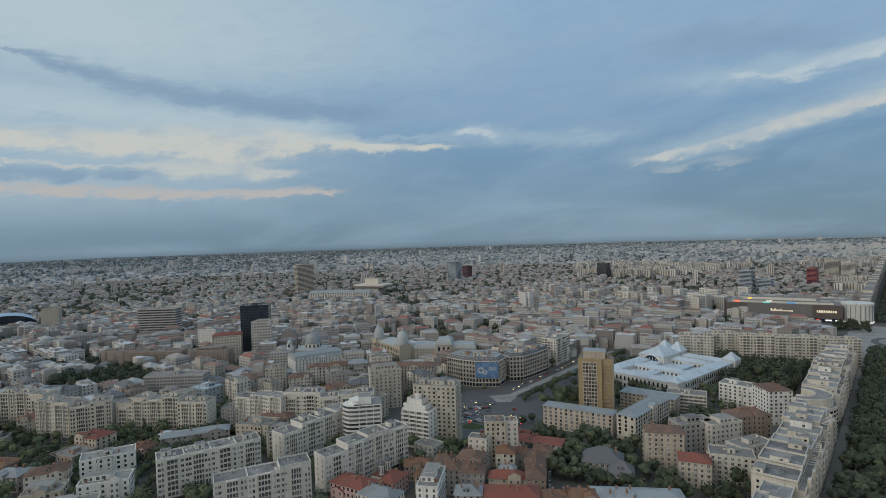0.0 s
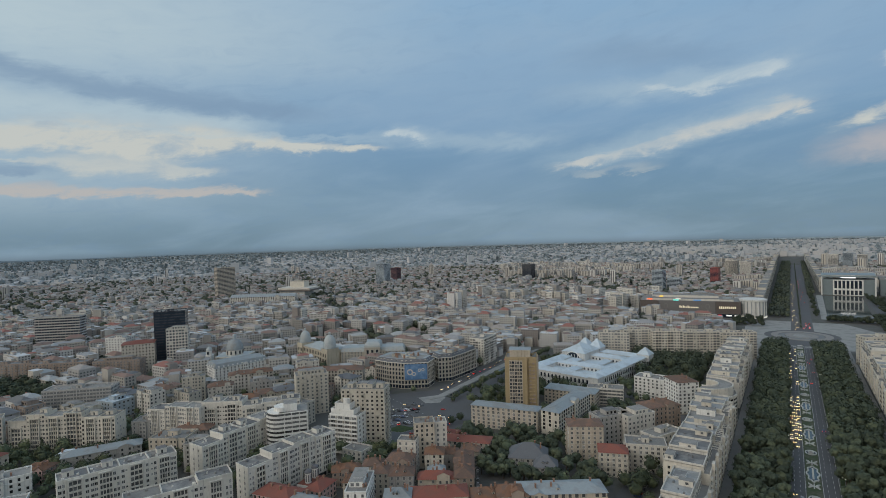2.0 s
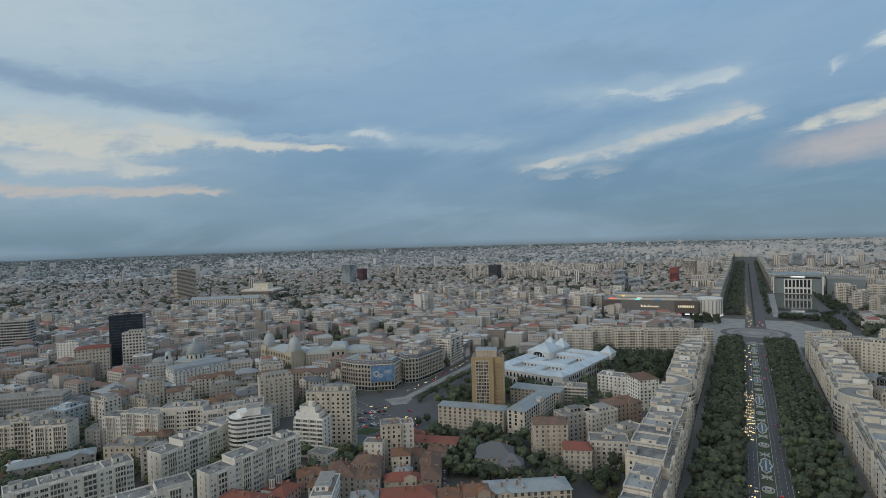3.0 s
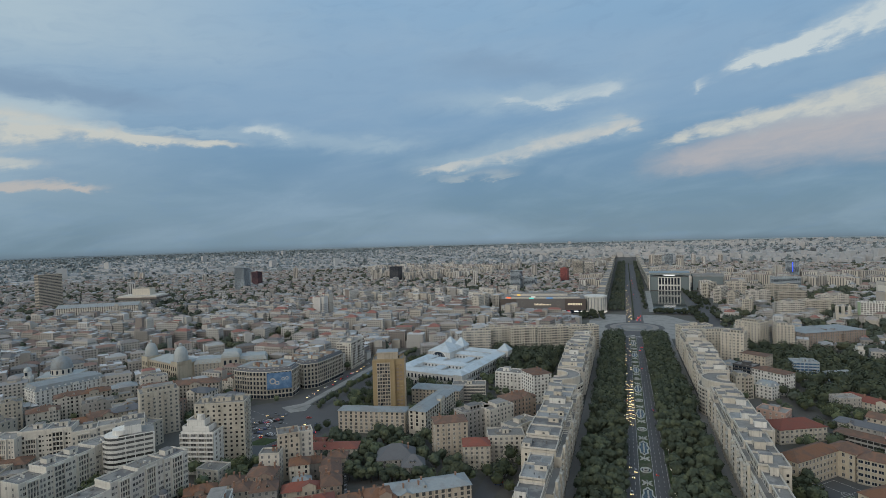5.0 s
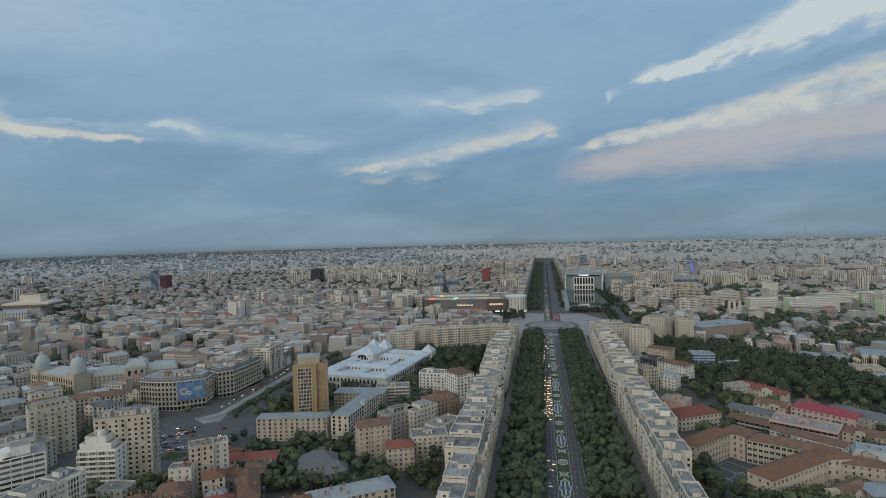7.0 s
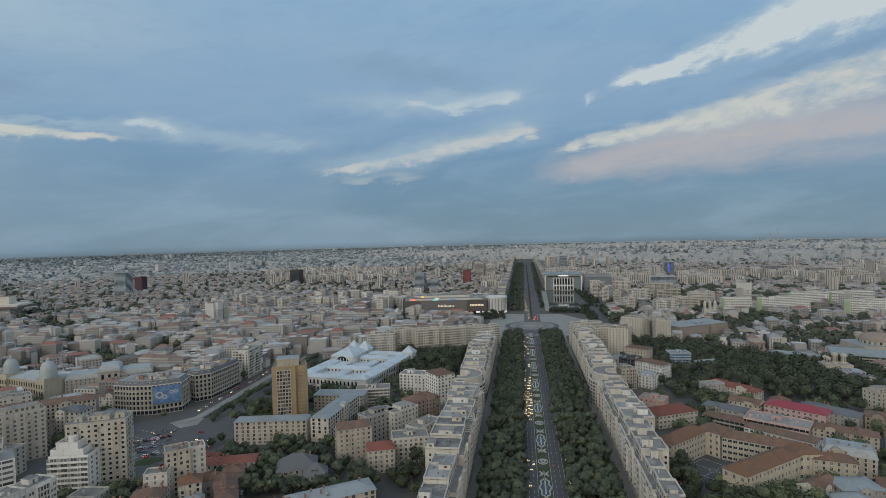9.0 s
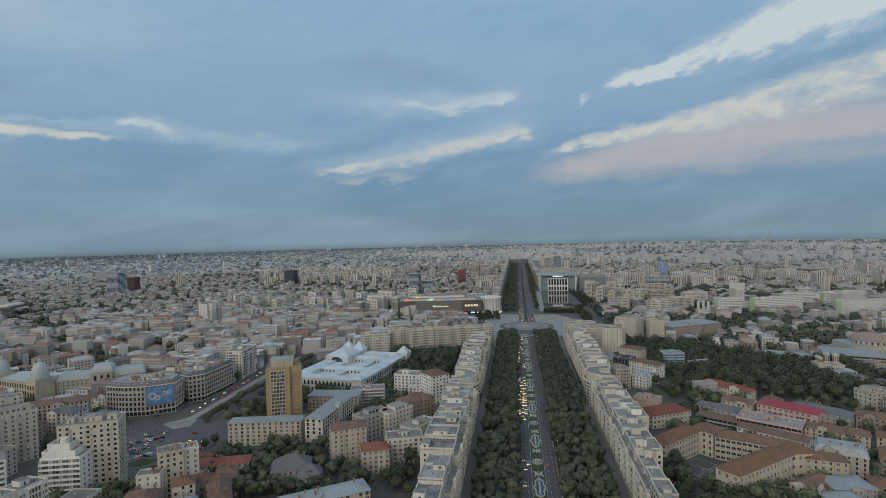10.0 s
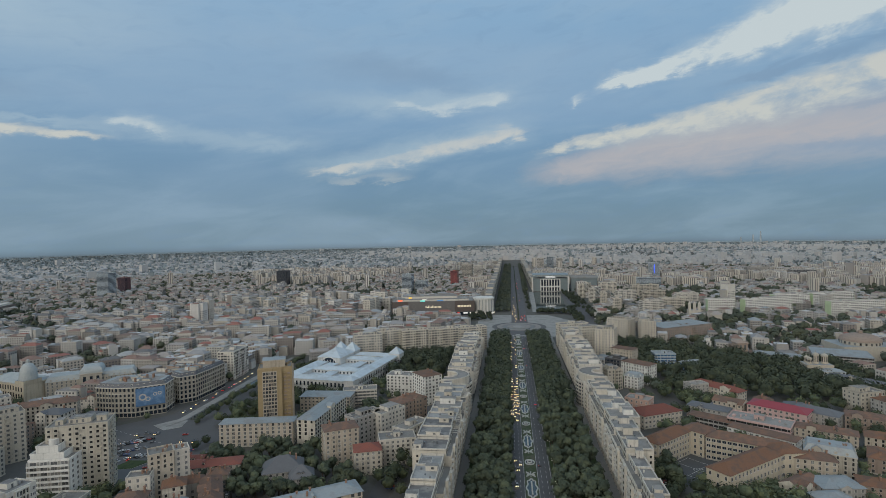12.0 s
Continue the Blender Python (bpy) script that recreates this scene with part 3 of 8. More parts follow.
def building(name, x, y, w, d, ang, h, wall=PALE, roof="flat", top=None, rise=3.0, floors=None, pitch=3.3, win=(1.5, 1.6), sides="flr", single=False,
             style="plain", label="", category="building", pent=0, seed=0, ground=0.0, group="", frame=None, glass=None, chimneys=0, base=None, pilasters=False):
    """A building with walls, roof, windows floor by floor, balconies and what stands on its roof. Local -y is the front."""
    rng = random.Random(seed * 7919 + int(abs(x) * 13 + abs(y) * 7))
    keep(x, y, w, d, ang)
    root = thing(name, pose(x, y, ground, 0, 0, ang), label or "old city building with plain plastered walls", category, group)
    floors = floors or max(2, round(h / 3.05))
    fh = h / floors
    top = top or {"flat": CONCRETE, "hip": TILE, "gable": TILE, "mansard": SLATE}[roof]
    # walls with plinth and string courses
    g = Geo()
    g.box(-w / 2, w / 2, -d / 2, d / 2, -0.4, h, 0)
    g.box(-w / 2 - .12, w / 2 + .12, -d / 2 - .12, d / 2 + .12, -0.4, 0.9, 1)
    if style == "old":
        for k in (1, floors - 1):
            g.box(-w / 2 - .18, w / 2 + .18, -d / 2 - .18, d / 2 + .18, k * fh - .12, k * fh + .16, 0, base=True)
    part("wall", g, [wall, base or STONE], root)
    g = Geo()
    if roof == "flat":
        roof_flat(g, w, d, h, max(2, int(w * d / 55)), rng)
        part("roof", g, [wall, top], root)
        n = pent if pent else (1 if w * d > 260 else 0)
        for k in range(n):
            pw, pd, ph = rng.uniform(4, 7), min(d * 0.55, rng.uniform(4, 6)), rng.uniform(2.4, 3.6)
            px = -w / 2 + w * (k + 0.5) / n + rng.uniform(-1, 1)
            q = Geo()
            q.box(px - pw / 2, px + pw / 2, -pd / 2, pd / 2, h, h + ph, 0, 1)
            q.box(px - pw / 2 - .2, px + pw / 2 + .2, -pd / 2 - .2, pd / 2 + .2, h + ph, h + ph + .2, 0, 1, base=True)
            q.box(px - .5, px + .5, -pd / 2 - .04, -pd / 2, h + .1, h + 2.1, 2)
            part("stair_head", q, [wall, top, GLASS], root)
    elif roof == "mansard":
        q = 1.8
        c0 = [(-w / 2 - .4, -d / 2 - .4), (w / 2 + .4, -d / 2 - .4), (w / 2 + .4, d / 2 + .4), (-w / 2 - .4, d / 2 + .4)]
        c1 = [(-w / 2 + q, -d / 2 + q), (w / 2 - q, -d / 2 + q), (w / 2 - q, d / 2 - q), (-w / 2 + q, d / 2 - q)]
        for k in range(4):
            j = (k + 1) % 4
            g.face([(*c0[k], h), (*c0[j], h), (*c1[j], h + rise), (*c1[k], h + rise)], 0)
        g.face([(*p, h + rise) for p in c1], 0)
        g.box(-w / 2 - .45, w / 2 + .45, -d / 2 - .45, d / 2 + .45, h - .5, h + .02, 1, base=True)
        for s in sides:
            L = (w if SIDE[s][1] else d) - 4
            for k in range(int(L / 4.5)):
                m4 = side_pose(s, w, d, -L / 2 + (k + .5) * L / max(1, int(L / 4.5)), h)
                q2 = Geo()
                q2.box(-.7, .7, -.1, 1.8, .3, 2.0, 0, 1)
                for vv, ff, mm in ((q2.v, q2.f, q2.m),):
                    i = len(g.v)
                    g.v += [tuple(m4 @ Vector(p)) for p in vv]
                    g.f += [tuple(i + a for a in fc) for fc in ff]
                    g.m += [1 if z == 0 else 0 for z in mm]
        part("roof", g, [top, wall], root)
    else:
        g.hip(w, d, h, rise, 0.7, roof == "gable", 0, 1)
        part("roof", g, [top, wall], root)
    for k in range(chimneys):
        q = Geo()
        cx, cy = rng.uniform(-w * .4, w * .4), rng.uniform(-d * .25, d * .25)
        zt = h + (rise if roof != "flat" else 0) * 0.75
        q.box(cx - .4, cx + .4, cy - .6, cy + .6, h, zt + 1.6, 0)
        q.box(cx - .55, cx + .55, cy - .75, cy + .75, zt + 1.6, zt + 1.85, 0, base=True)
        part("chimney", q, [surface("chimney_brick", (0.28, 0.17, 0.12), 0.9, 0.4, 1.0, 0.3)], root)
    if style == "old" and not single and w > 15:                  # part of the front stands out under its own small roof
        rw, cx = rng.uniform(4.5, min(9, w * .4)), rng.uniform(-w * .3, w * .3)
        rh, out = h + rng.choice([-fh, 0, .8, 1.6, fh * .8]), rng.uniform(.6, 1.6)
        q = Geo()
        q.box(cx - rw / 2, cx + rw / 2, -d / 2 - out, -d / 2 + 2.5, -.4, rh, 0)
        y0 = -d / 2 - out
        ridge = rh + rng.uniform(.5, 2.2)
        q.face([(cx - rw / 2 - .4, y0 - .4, rh), (cx, y0 - .4, ridge), (cx, -d / 2 + 3.5, ridge), (cx - rw / 2 - .4, -d / 2 + 3.5, rh)][::-1], 1)
        q.face([(cx + rw / 2 + .4, y0 - .4, rh), (cx, y0 - .4, ridge), (cx, -d / 2 + 3.5, ridge), (cx + rw / 2 + .4, -d / 2 + 3.5, rh)], 1)
        q.face([(cx - rw / 2, y0, rh), (cx + rw / 2, y0, rh), (cx, y0, ridge - .05)], 0)
        for k in range(max(1, int(rh / fh))):
            for e in (-.25, .25):
                q.box(cx + e * rw - .6, cx + e * rw + .6, y0 - .06, y0, (k + .28) * fh, (k + .8) * fh, 2, base=True)
        part("front_bay", q, [wall, top, glass or GLASS], root)
    if style == "old" and roof == "hip" and w > 12 and rng.random() < .6:               # dormers on the slopes
        for k in range(rng.randint(1, 3)):
            cx, sg = rng.uniform(-w * .28, w * .28), rng.choice([-1, -1, 1])
            q = Geo()
            y0, y1 = sg * d * .36, sg * d * .08
            z0 = h + rise * .2
            q.box(cx - .8, cx + .8, min(y0, y1), max(y0, y1), z0, z0 + 1.4, 0)
            q.face([(cx - 1.1, y0 + sg * .3, z0 + 1.35), (cx, y0 + sg * .3, z0 + 2.1), (cx, y1, z0 + 2.1), (cx - 1.1, y1, z0 + 1.35)], 1)
            q.face([(cx + 1.1, y0 + sg * .3, z0 + 1.35), (cx + 1.1, y1, z0 + 1.35), (cx, y1, z0 + 2.1), (cx, y0 + sg * .3, z0 + 2.1)], 1)
            q.box(cx - .5, cx + .5, y0 - .05, y0 + .05, z0 + .3, z0 + 1.2, 2)
            part("dormer", q, [wall, top, GLASS], root)
    if style in ("old", "balcony", "plain") and roof == "flat" and not single and w * d > 160 and rng.random() < .75:   # a set-back top storey
        q = Geo()
        pw, pd = w * rng.uniform(.35, .7), d * rng.uniform(.5, .72)
        cx, cy = rng.uniform(-1, 1) * (w - pw) * .4, (d - pd) * rng.uniform(0, .3)
        q.box(cx - pw / 2, cx + pw / 2, cy - pd / 2, cy + pd / 2, h, h + 2.9, 0, 1)
        q.box(cx - pw / 2 - .3, cx + pw / 2 + .3, cy - pd / 2 - .3, cy + pd / 2 + .3, h + 2.9, h + 3.15, 0, 1, base=True)
        for k in range(int(pw / 3)):
            x0 = cx - pw / 2 + .8 + k * 3
            q.box(x0, x0 + rng.uniform(1, 2), cy - pd / 2 - .06, cy - pd / 2, h + .6, h + 2.3, 2, base=True)
        part("top_storey", q, [wall, rng.choice([BITUMEN, CONCRETE, top]), glass or GLASS], root)
    # windows
    ww, wh = win
    rows = [Geo()] * floors
    for s in sides:
        L = w if SIDE[s][1] else d
        n = max(1, int((L - 0.8) / pitch))
        for k in range(floors):
            z = (k + 0.52) * fh
            for c in range(n):
                a = -L / 2 + (c + 0.5) * L / n
                tall, wide = wh, ww
                if style == "old" and k == 0:
                    tall, wide = min(fh * .75, 2.6), ww * 1.25
                loggia = style == "loggia" and k > 0 and c % 4 in (1, 2)
                m4 = side_pose(s, w, d, a, z)
                if style == "strip":
                    continue
                if not single:
                    if rng.random() < .06:
                        continue
                    wide *= rng.uniform(.8, 1.2)
                    tall *= rng.uniform(.85, 1.1)
                if loggia:
                    wide, tall = L / n * .8, fh * .62
                if single:
                    part("window", window_mesh(wide, tall, frame, glass), None, root, m=m4)
                else:
                    i = len(rows[k].v)
                    q = Geo()
                    q.box(-wide / 2 - .08, wide / 2 + .08, -.07, 0, -tall / 2 - .08, tall / 2 + .08, 0, base=True)
                    q.face([(-wide / 2, -.085, -tall / 2), (wide / 2, -.085, -tall / 2), (wide / 2, -.085, tall / 2), (-wide / 2, -.085, tall / 2)], 1)
                    rows[k].v += [tuple(m4 @ Vector(p)) for p in q.v]
                    rows[k].f += [tuple(i + b for b in fc) for fc in q.f]
                    rows[k].m += q.m
            if style == "strip":
                m4 = side_pose(s, w, d, 0, z)
                i = len(rows[k].v)
                q = Geo()
                q.box(-L / 2 + .3, L / 2 - .3, -.08, 0, -fh * .27, fh * .27, 1, base=True)
                for c in range(n):
                    a = -L / 2 + .3 + (c + .5) * (L - .6) / n
                    q.box(a - .12, a + .12, -.16, 0, -fh * .27, fh * .27, 0)
                rows[k].v += [tuple(m4 @ Vector(p)) for p in q.v]
                rows[k].f += [tuple(i + b for b in fc) for fc in q.f]
                rows[k].m += q.m
    if rows[0].v:
        part("glazing", rows[0], [frame or FRAME, glass or GLASS], root)["kind"] = "stuff"
    # balconies in upright bays
    rest = Geo()
    if pilasters:
        for s in sides:
            L = w if SIDE[s][1] else d
            n = max(1, int((L - 0.8) / pitch))
            for c in range(n + 1):
                q = Geo()
                q.box(-.32, .32, -.55, 0, fh, h - .4, 0, base=True)
                part("pilaster", q, [wall], root, m=side_pose(s, w, d, -L / 2 + c * L / n, 0))
        q = Geo()
        q.box(-w / 2 - .9, w / 2 + .9, -d / 2 - .9, d / 2 + .9, h - .9, h - .35, 0, base=True)
        q.box(-w / 2 - .7, w / 2 + .7, -d / 2 - .7, d / 2 + .7, fh - .3, fh + .2, 0, base=True)
        part("cornice", q, [PALE], root)
    if style == "loggia" and single:                              # upright piers that frame the loggia bays
        for s in sides:
            L = w if SIDE[s][1] else d
            n = max(1, int((L - 0.8) / pitch))
            for c in range(1, n, 4):
                for e in (c, min(c + 2, n)):
                    q = Geo()
                    q.box(-.35, .35, -1.3, 0, fh * .9, h + .6, 0, base=True)
                    part("pier", q, [wall], root, m=side_pose(s, w, d, -L / 2 + e * L / n, 0))
    if style in ("loggia", "balcony"):
        for s in sides:
            L = w if SIDE[s][1] else d
            n = max(1, int((L - 0.8) / pitch))
            cell = L / n
            cols = [c for c in range(n) if c % 4 == 1 and c + 1 < n] if style == "loggia" else [c for c in range(n) if c % 3 == 1]
            for c in cols:
                span = cell * (2 if style == "loggia" else 1)
                a = -L / 2 + c * cell + span / 2
                key = ("balcony", round(span, 1), wall.name)
                if key not in WINDOWS:
                    q = Geo()
                    q.box(-span / 2, span / 2, -1.1, 0, -.15, 0, 0, base=True)
                    q.box(-span / 2, span / 2, -1.15, -1.03, -.15, 1.0, 0, base=True)
                    q.box(-span / 2, -span / 2 + .1, -1.03, 0, 0, 1.0, 0)
                    q.box(span / 2 - .1, span / 2, -1.03, 0, 0, 1.0, 0)
                    WINDOWS[key] = q.mesh("balcony", [wall])
                for k in range(1, floors):
                    m4 = side_pose(s, w, d, a, k * fh + .1)
                    if single:
                        part("balcony", WINDOWS[key], None, root, m=m4)
                    else:
                        i = len(rest.v)
                        rest.v += [tuple(m4 @ v.co) for v in WINDOWS[key].vertices]
                        rest.f += [tuple(i + b for b in p.vertices) for p in WINDOWS[key].polygons]
                        rest.m += [0] * len(WINDOWS[key].polygons)
        if rest.v:
            part("balcony_tier", rest, [wall], root)["kind"] = "stuff"
    return root

# ---------------------------------------------------------------- boulevard blocks
ROOFGREY = surface("roof_grey_felt", (0.33, 0.335, 0.33), 0.9, 0.5, 5.0, 0.8, second=(0.25, 0.255, 0.25), spread=0.25)
BL = "cream concrete boulevard apartment block with bays, balconies and flat roof"


def joined(rest, geo, m4, m=None):
    i = len(rest.v)
    rest.v += [tuple(m4 @ Vector(p)) for p in geo.v]
    rest.f += [tuple(i + q for q in fc) for fc in geo.f]
    rest.m += geo.m if m is None else [m] * len(geo.m)


def boulevard_block(xf, into, y0, y1, depth, h, seed):
    """One block of the boulevard's built edge, stepped unit by unit. xf: line of its front; into: +1 when it lies east of that line."""
    rng = random.Random(seed)
    ym, L = (y0 + y1) / 2, y1 - y0
    ang = 90 if into < 0 else -90          # local -y looks at the boulevard
    keep(xf + into * depth / 2, ym, L, depth + 4, ang)
    root = thing("apartment_block", pose(xf, ym, 0, 0, 0, ang), BL, "apartment block", "boulevard blocks")
    units = max(2, round(L / 16))
    glaz, tier = Geo(), Geo()
    for k in range(int(L / 5) + 1):                                # arcade piers
        x = -L / 2 + .5 + k * (L - 1) / int(L / 5)
        q = Geo()
        q.box(x - .5, x + .5, 0, .9, -0.4, 4.2, 0)
        if y0 < 480:
            part("pier", q, [STONE], root)
    for i in range(units):
        u0, u1 = -L / 2 + L * i / units, -L / 2 + L * (i + 1) / units
        um = (u0 + u1) / 2
        hi = h + rng.choice([-1.6, -.6, 0, 0, 0, .8, 1.6])
        strip = rng.choice([2.2, 3.0, 3.0, 4.0])
        low = hi - rng.choice([3.1, 3.1, 6.2, 6.2])
        wall = CREAM if rng.random() < .7 else PALE
        g = Geo()
        g.box(u0, u1, strip, depth, -0.4, hi, 0)
        g.box(u0 + .02, u1 - .02, 0, strip, 4.2, low, 0, base=True)
        g.box(u0 - .05, u1 + .05, -.3, .1, low - .5, low + .1, 0, base=True)
        part("wall", g, [wall], root)
        g = Geo()                                                  # roof decks
        g.box(u0, u1, strip, depth, hi, hi + .06, 0)
        part("roof", g, [rng.choice([CONCRETE, ROOFGREY, ROOFGREY, BITUMEN])], root)
        g = Geo()
        g.box(u0, u1, .1, strip, low, low + .05, 0)
        part("terrace", g, [rng.choice([CONCRETE, PAVING])], root)
        g = Geo()
        g.ring(u0, u1, strip, depth, .4, hi - .2, hi + 1.1)
        part("parapet", g, [PALE], root)
        g = Geo()
        g.box(u0, u1, -.05, .3, low, low + 1.0, 0, base=True)
        part("parapet", g, [wall], root)
        bw = rng.uniform(1.5, 2.1)                                 # bay standing out of the front
        q = Geo()
        bt = low + rng.choice([-3.0, 1.2, 3.2])
        q.box(um - bw, um + bw, -1.4, .05, 7.4, bt, 0, base=True)
        part("bay", q, [wall], root)
        if rng.random() < .3:                                     # pergola beams over the terrace
            for n in range(5):
                x = u0 + (n + .5) * (u1 - u0) / 5
                q = Geo()
                q.box(x - .15, x + .15, -.1, strip, low + 2.7, low + 3.05, 0, base=True)
                q.box(x - .15, x + .15, -.1, .2, low + 1.0, low + 2.7, 0)
                part("pergola_beam", q, [PALE], root)
        for n in range(rng.choice([0, 1, 1]) if y0 < 292 else rng.choice([1, 1, 2])):                     # lift house, water room
            pw, pd, ph = rng.uniform(3.5, 7.5), min(rng.uniform(3.5, max(4.0, (depth - strip) * .55)), depth - strip - 1.4), rng.uniform(2.4, 4.2)
            x, q0 = rng.uniform(u0 + pw / 2, u1 - pw / 2) if u1 - u0 > pw else um, rng.uniform(strip + .6, depth - pd - .6)
            q = Geo()
            q.box(x - pw / 2, x + pw / 2, q0, q0 + pd, hi, hi + ph, 0, 1)
            q.box(x - pw / 2 - .25, x + pw / 2 + .25, q0 - .25, q0 + pd + .25, hi + ph, hi + ph + .25, 0, 1, base=True)
            q.box(x - .5, x + .5, q0 - .05, q0, hi + .1, hi + 2.1, 2)
            sx = x - pw / 2 if into > 0 else x - pw / 2
            q.box(sx - .05, sx, q0 + pd * .3, q0 + pd * .3 + 1.4, hi + .9, hi + 2.1, 2)
            part("lift_house", q, [rng.choice([PALE, WHITE, CREAM]), rng.choice([BITUMEN, CONCRETE, CONCRETE]), GLASS], root)
        for n in range(rng.randint(1, 3)):
            q = Geo()
            x, yy = rng.uniform(u0 + 1, u1 - 1), rng.uniform(strip + 1, depth - 1)
            if rng.random() < .4:
                q.tube(.35, .35, hi, hi + rng.uniform(.8, 1.8), 8, 0, x, yy)
            else:
                q.box(x - .6, x + .6, yy - .4, yy + .4, hi, hi + rng.uniform(.6, 1.4), 0)
            part("roof_vent", q, [rng.choice([METAL, PALE, BITUMEN])], root)
        floors = int((low - 7.4) / 3.0)
        n = max(2, int((u1 - u0) / 3.2))
        for k in range(floors):
            z = 7.4 + (k + .5) * (low - 7.4) / floors
            for c in range(n):
                x = u0 + (c + .5) * (u1 - u0) / n
                inbay = abs(x - um) < bw and z + 1 < bt
                if y0 < 245:
                    part("window", window_mesh(1.8, 1.7), None, root, m=pose(x, -1.4 if inbay else 0, z))
                else:
                    glaz.box(x - .9, x + .9, -1.46 if inbay else -.06, -1.4 if inbay else 0, z - .85, z + .85, 0, base=True)
                if abs(x - um) > bw + .8 and c % 2 == 0:
                    tier.box(x - 1.4, x + 1.4, -1.1, 0, z - 1.5, z - .45, 0, base=True)
        for c in range(n):                                         # set-back storeys, rear and ends
            x = u0 + (c + .5) * (u1 - u0) / n
            z = low + 1.6
            while z < hi - 1:
                glaz.box(x - .8, x + .8, strip - .06, strip, z - .8, z + .8, 0, base=True)
                z += 3.05
            for k in range(int(hi / 3.05)):
                glaz.box(x - .7, x + .7, depth, depth + .06, k * 3.05 + .9, k * 3.05 + 2.4, 0, base=True)
        for x in (u0, u1):
            for q0 in np.arange(strip + 2.2, depth - 1, 3.6):
                for k in range(int(hi / 3.05)):
                    glaz.box(x - .05, x + .05, q0 - .6, q0 + .6, k * 3.05 + .9, k * 3.05 + 2.3, 0, base=True)
    part("glazing", glaz, [GLASS], root)["kind"] = "stuff"
    if tier.v:
        part("balcony_tier", tier, [PALE], root)["kind"] = "stuff"
    return root


for i, (y0, y1, dep, h) in enumerate([(190, 240, 16, 24.0), (240.3, 292, 17, 27.0), (293, 343, 22.5, 30.0), (344, 392, 23, 26.5), (393, 436, 24, 28.0), (486, 540, 24, 28.0), (541, 600, 24, 31.0), (601, 664, 22, 29.0)]):
    boulevard_block(-34.0, -1, y0, y1, dep, h, 20 + i)
for i, (y0, y1, dep, h) in enumerate([(188, 250, 9.5, 26.5), (251, 300, 11, 27.0), (301, 352, 17, 28.0), (353, 424, 22, 28.0), (425, 452, 20, 27.0), (504, 560, 24, 29.0), (561, 620, 24, 31.0), (621, 676, 22, 33.0)]):
    boulevard_block(60.6, 1, y0, y1, dep, h, 40 + i)


def curved_block(x, y, r0, r1, a0, a1, h, label, ang=0):
    """A block bent round a quarter circle, with ribbon windows and terraces."""
    root = thing("apartment_block", pose(x, y, 0, 0, 0, ang), label, "apartment block", "boulevard blocks")
    keep(x, y, r1 * 2, r1 * 2, 0)
    n = 18
    arc = [radians(a0 + (a1 - a0) * k / n) for k in range(n + 1)]

    def ring(ra, rb, z0, z1, g, m=0, top=None):
        pts = [(ra * math.cos(a), ra * math.sin(a)) for a in arc[::-1]] + [(rb * math.cos(a), rb * math.sin(a)) for a in arc]
        for k in range(n):
            p = [(rb * math.cos(arc[k]), rb * math.sin(arc[k])), (rb * math.cos(arc[k + 1]), rb * math.sin(arc[k + 1])),
                 (ra * math.cos(arc[k + 1]), ra * math.sin(arc[k + 1])), (ra * math.cos(arc[k]), ra * math.sin(arc[k]))]
            g.prism(p, z0, z1, m, top, base=True)

    g = Geo()
    ring(r0, r1, -.4, h - 6, g, 0, 1)
    ring(r0, r1 - 2.5, h - 6, h, g, 0, 1)
    part("wall", g, [CREAM, CONCRETE], root)
    g = Geo()
    ring(r1 - 2.9, r1 - 2.4, h, h + 1, g)
    ring(r1 - .4, r1 + .15, h - 6.2, h - 5.1, g)
    ring(r0 - .1, r0 + .4, h - .2, h + 1, g)
    part("parapet", g, [PALE], root)
    fl = int((h - 6) / 3)
    for k in range(fl):
        g = Geo()
        for q in range(n):
            a, b = arc[q], arc[q + 1]
            a, b = a + (b - a) * .15, b - (b - a) * .15
            for rr, sg in ((r1 + .04, 1), (r0 - .04, -1)):
                if rr < 1:
                    continue
                pts = [(rr * math.cos(a), rr * math.sin(a)), (rr * math.cos(b), rr * math.sin(b))]
                g.face([(*pts[0], k * 3 + 1.1), (*pts[1], k * 3 + 1.1), (*pts[1], k * 3 + 2.6), (*pts[0], k * 3 + 2.6)][::sg])
        part("glazing", g, [GLASS], root)["kind"] = "stuff"
    return root


curved_block(-56, 462, 9, 22, -100, 95, 28, "cream concrete apartment block curved round a corner, stepped terraces")
curved_block(78, 478, 7, 21, 80, 280, 28, "cream concrete apartment block with a rounded stepped end")
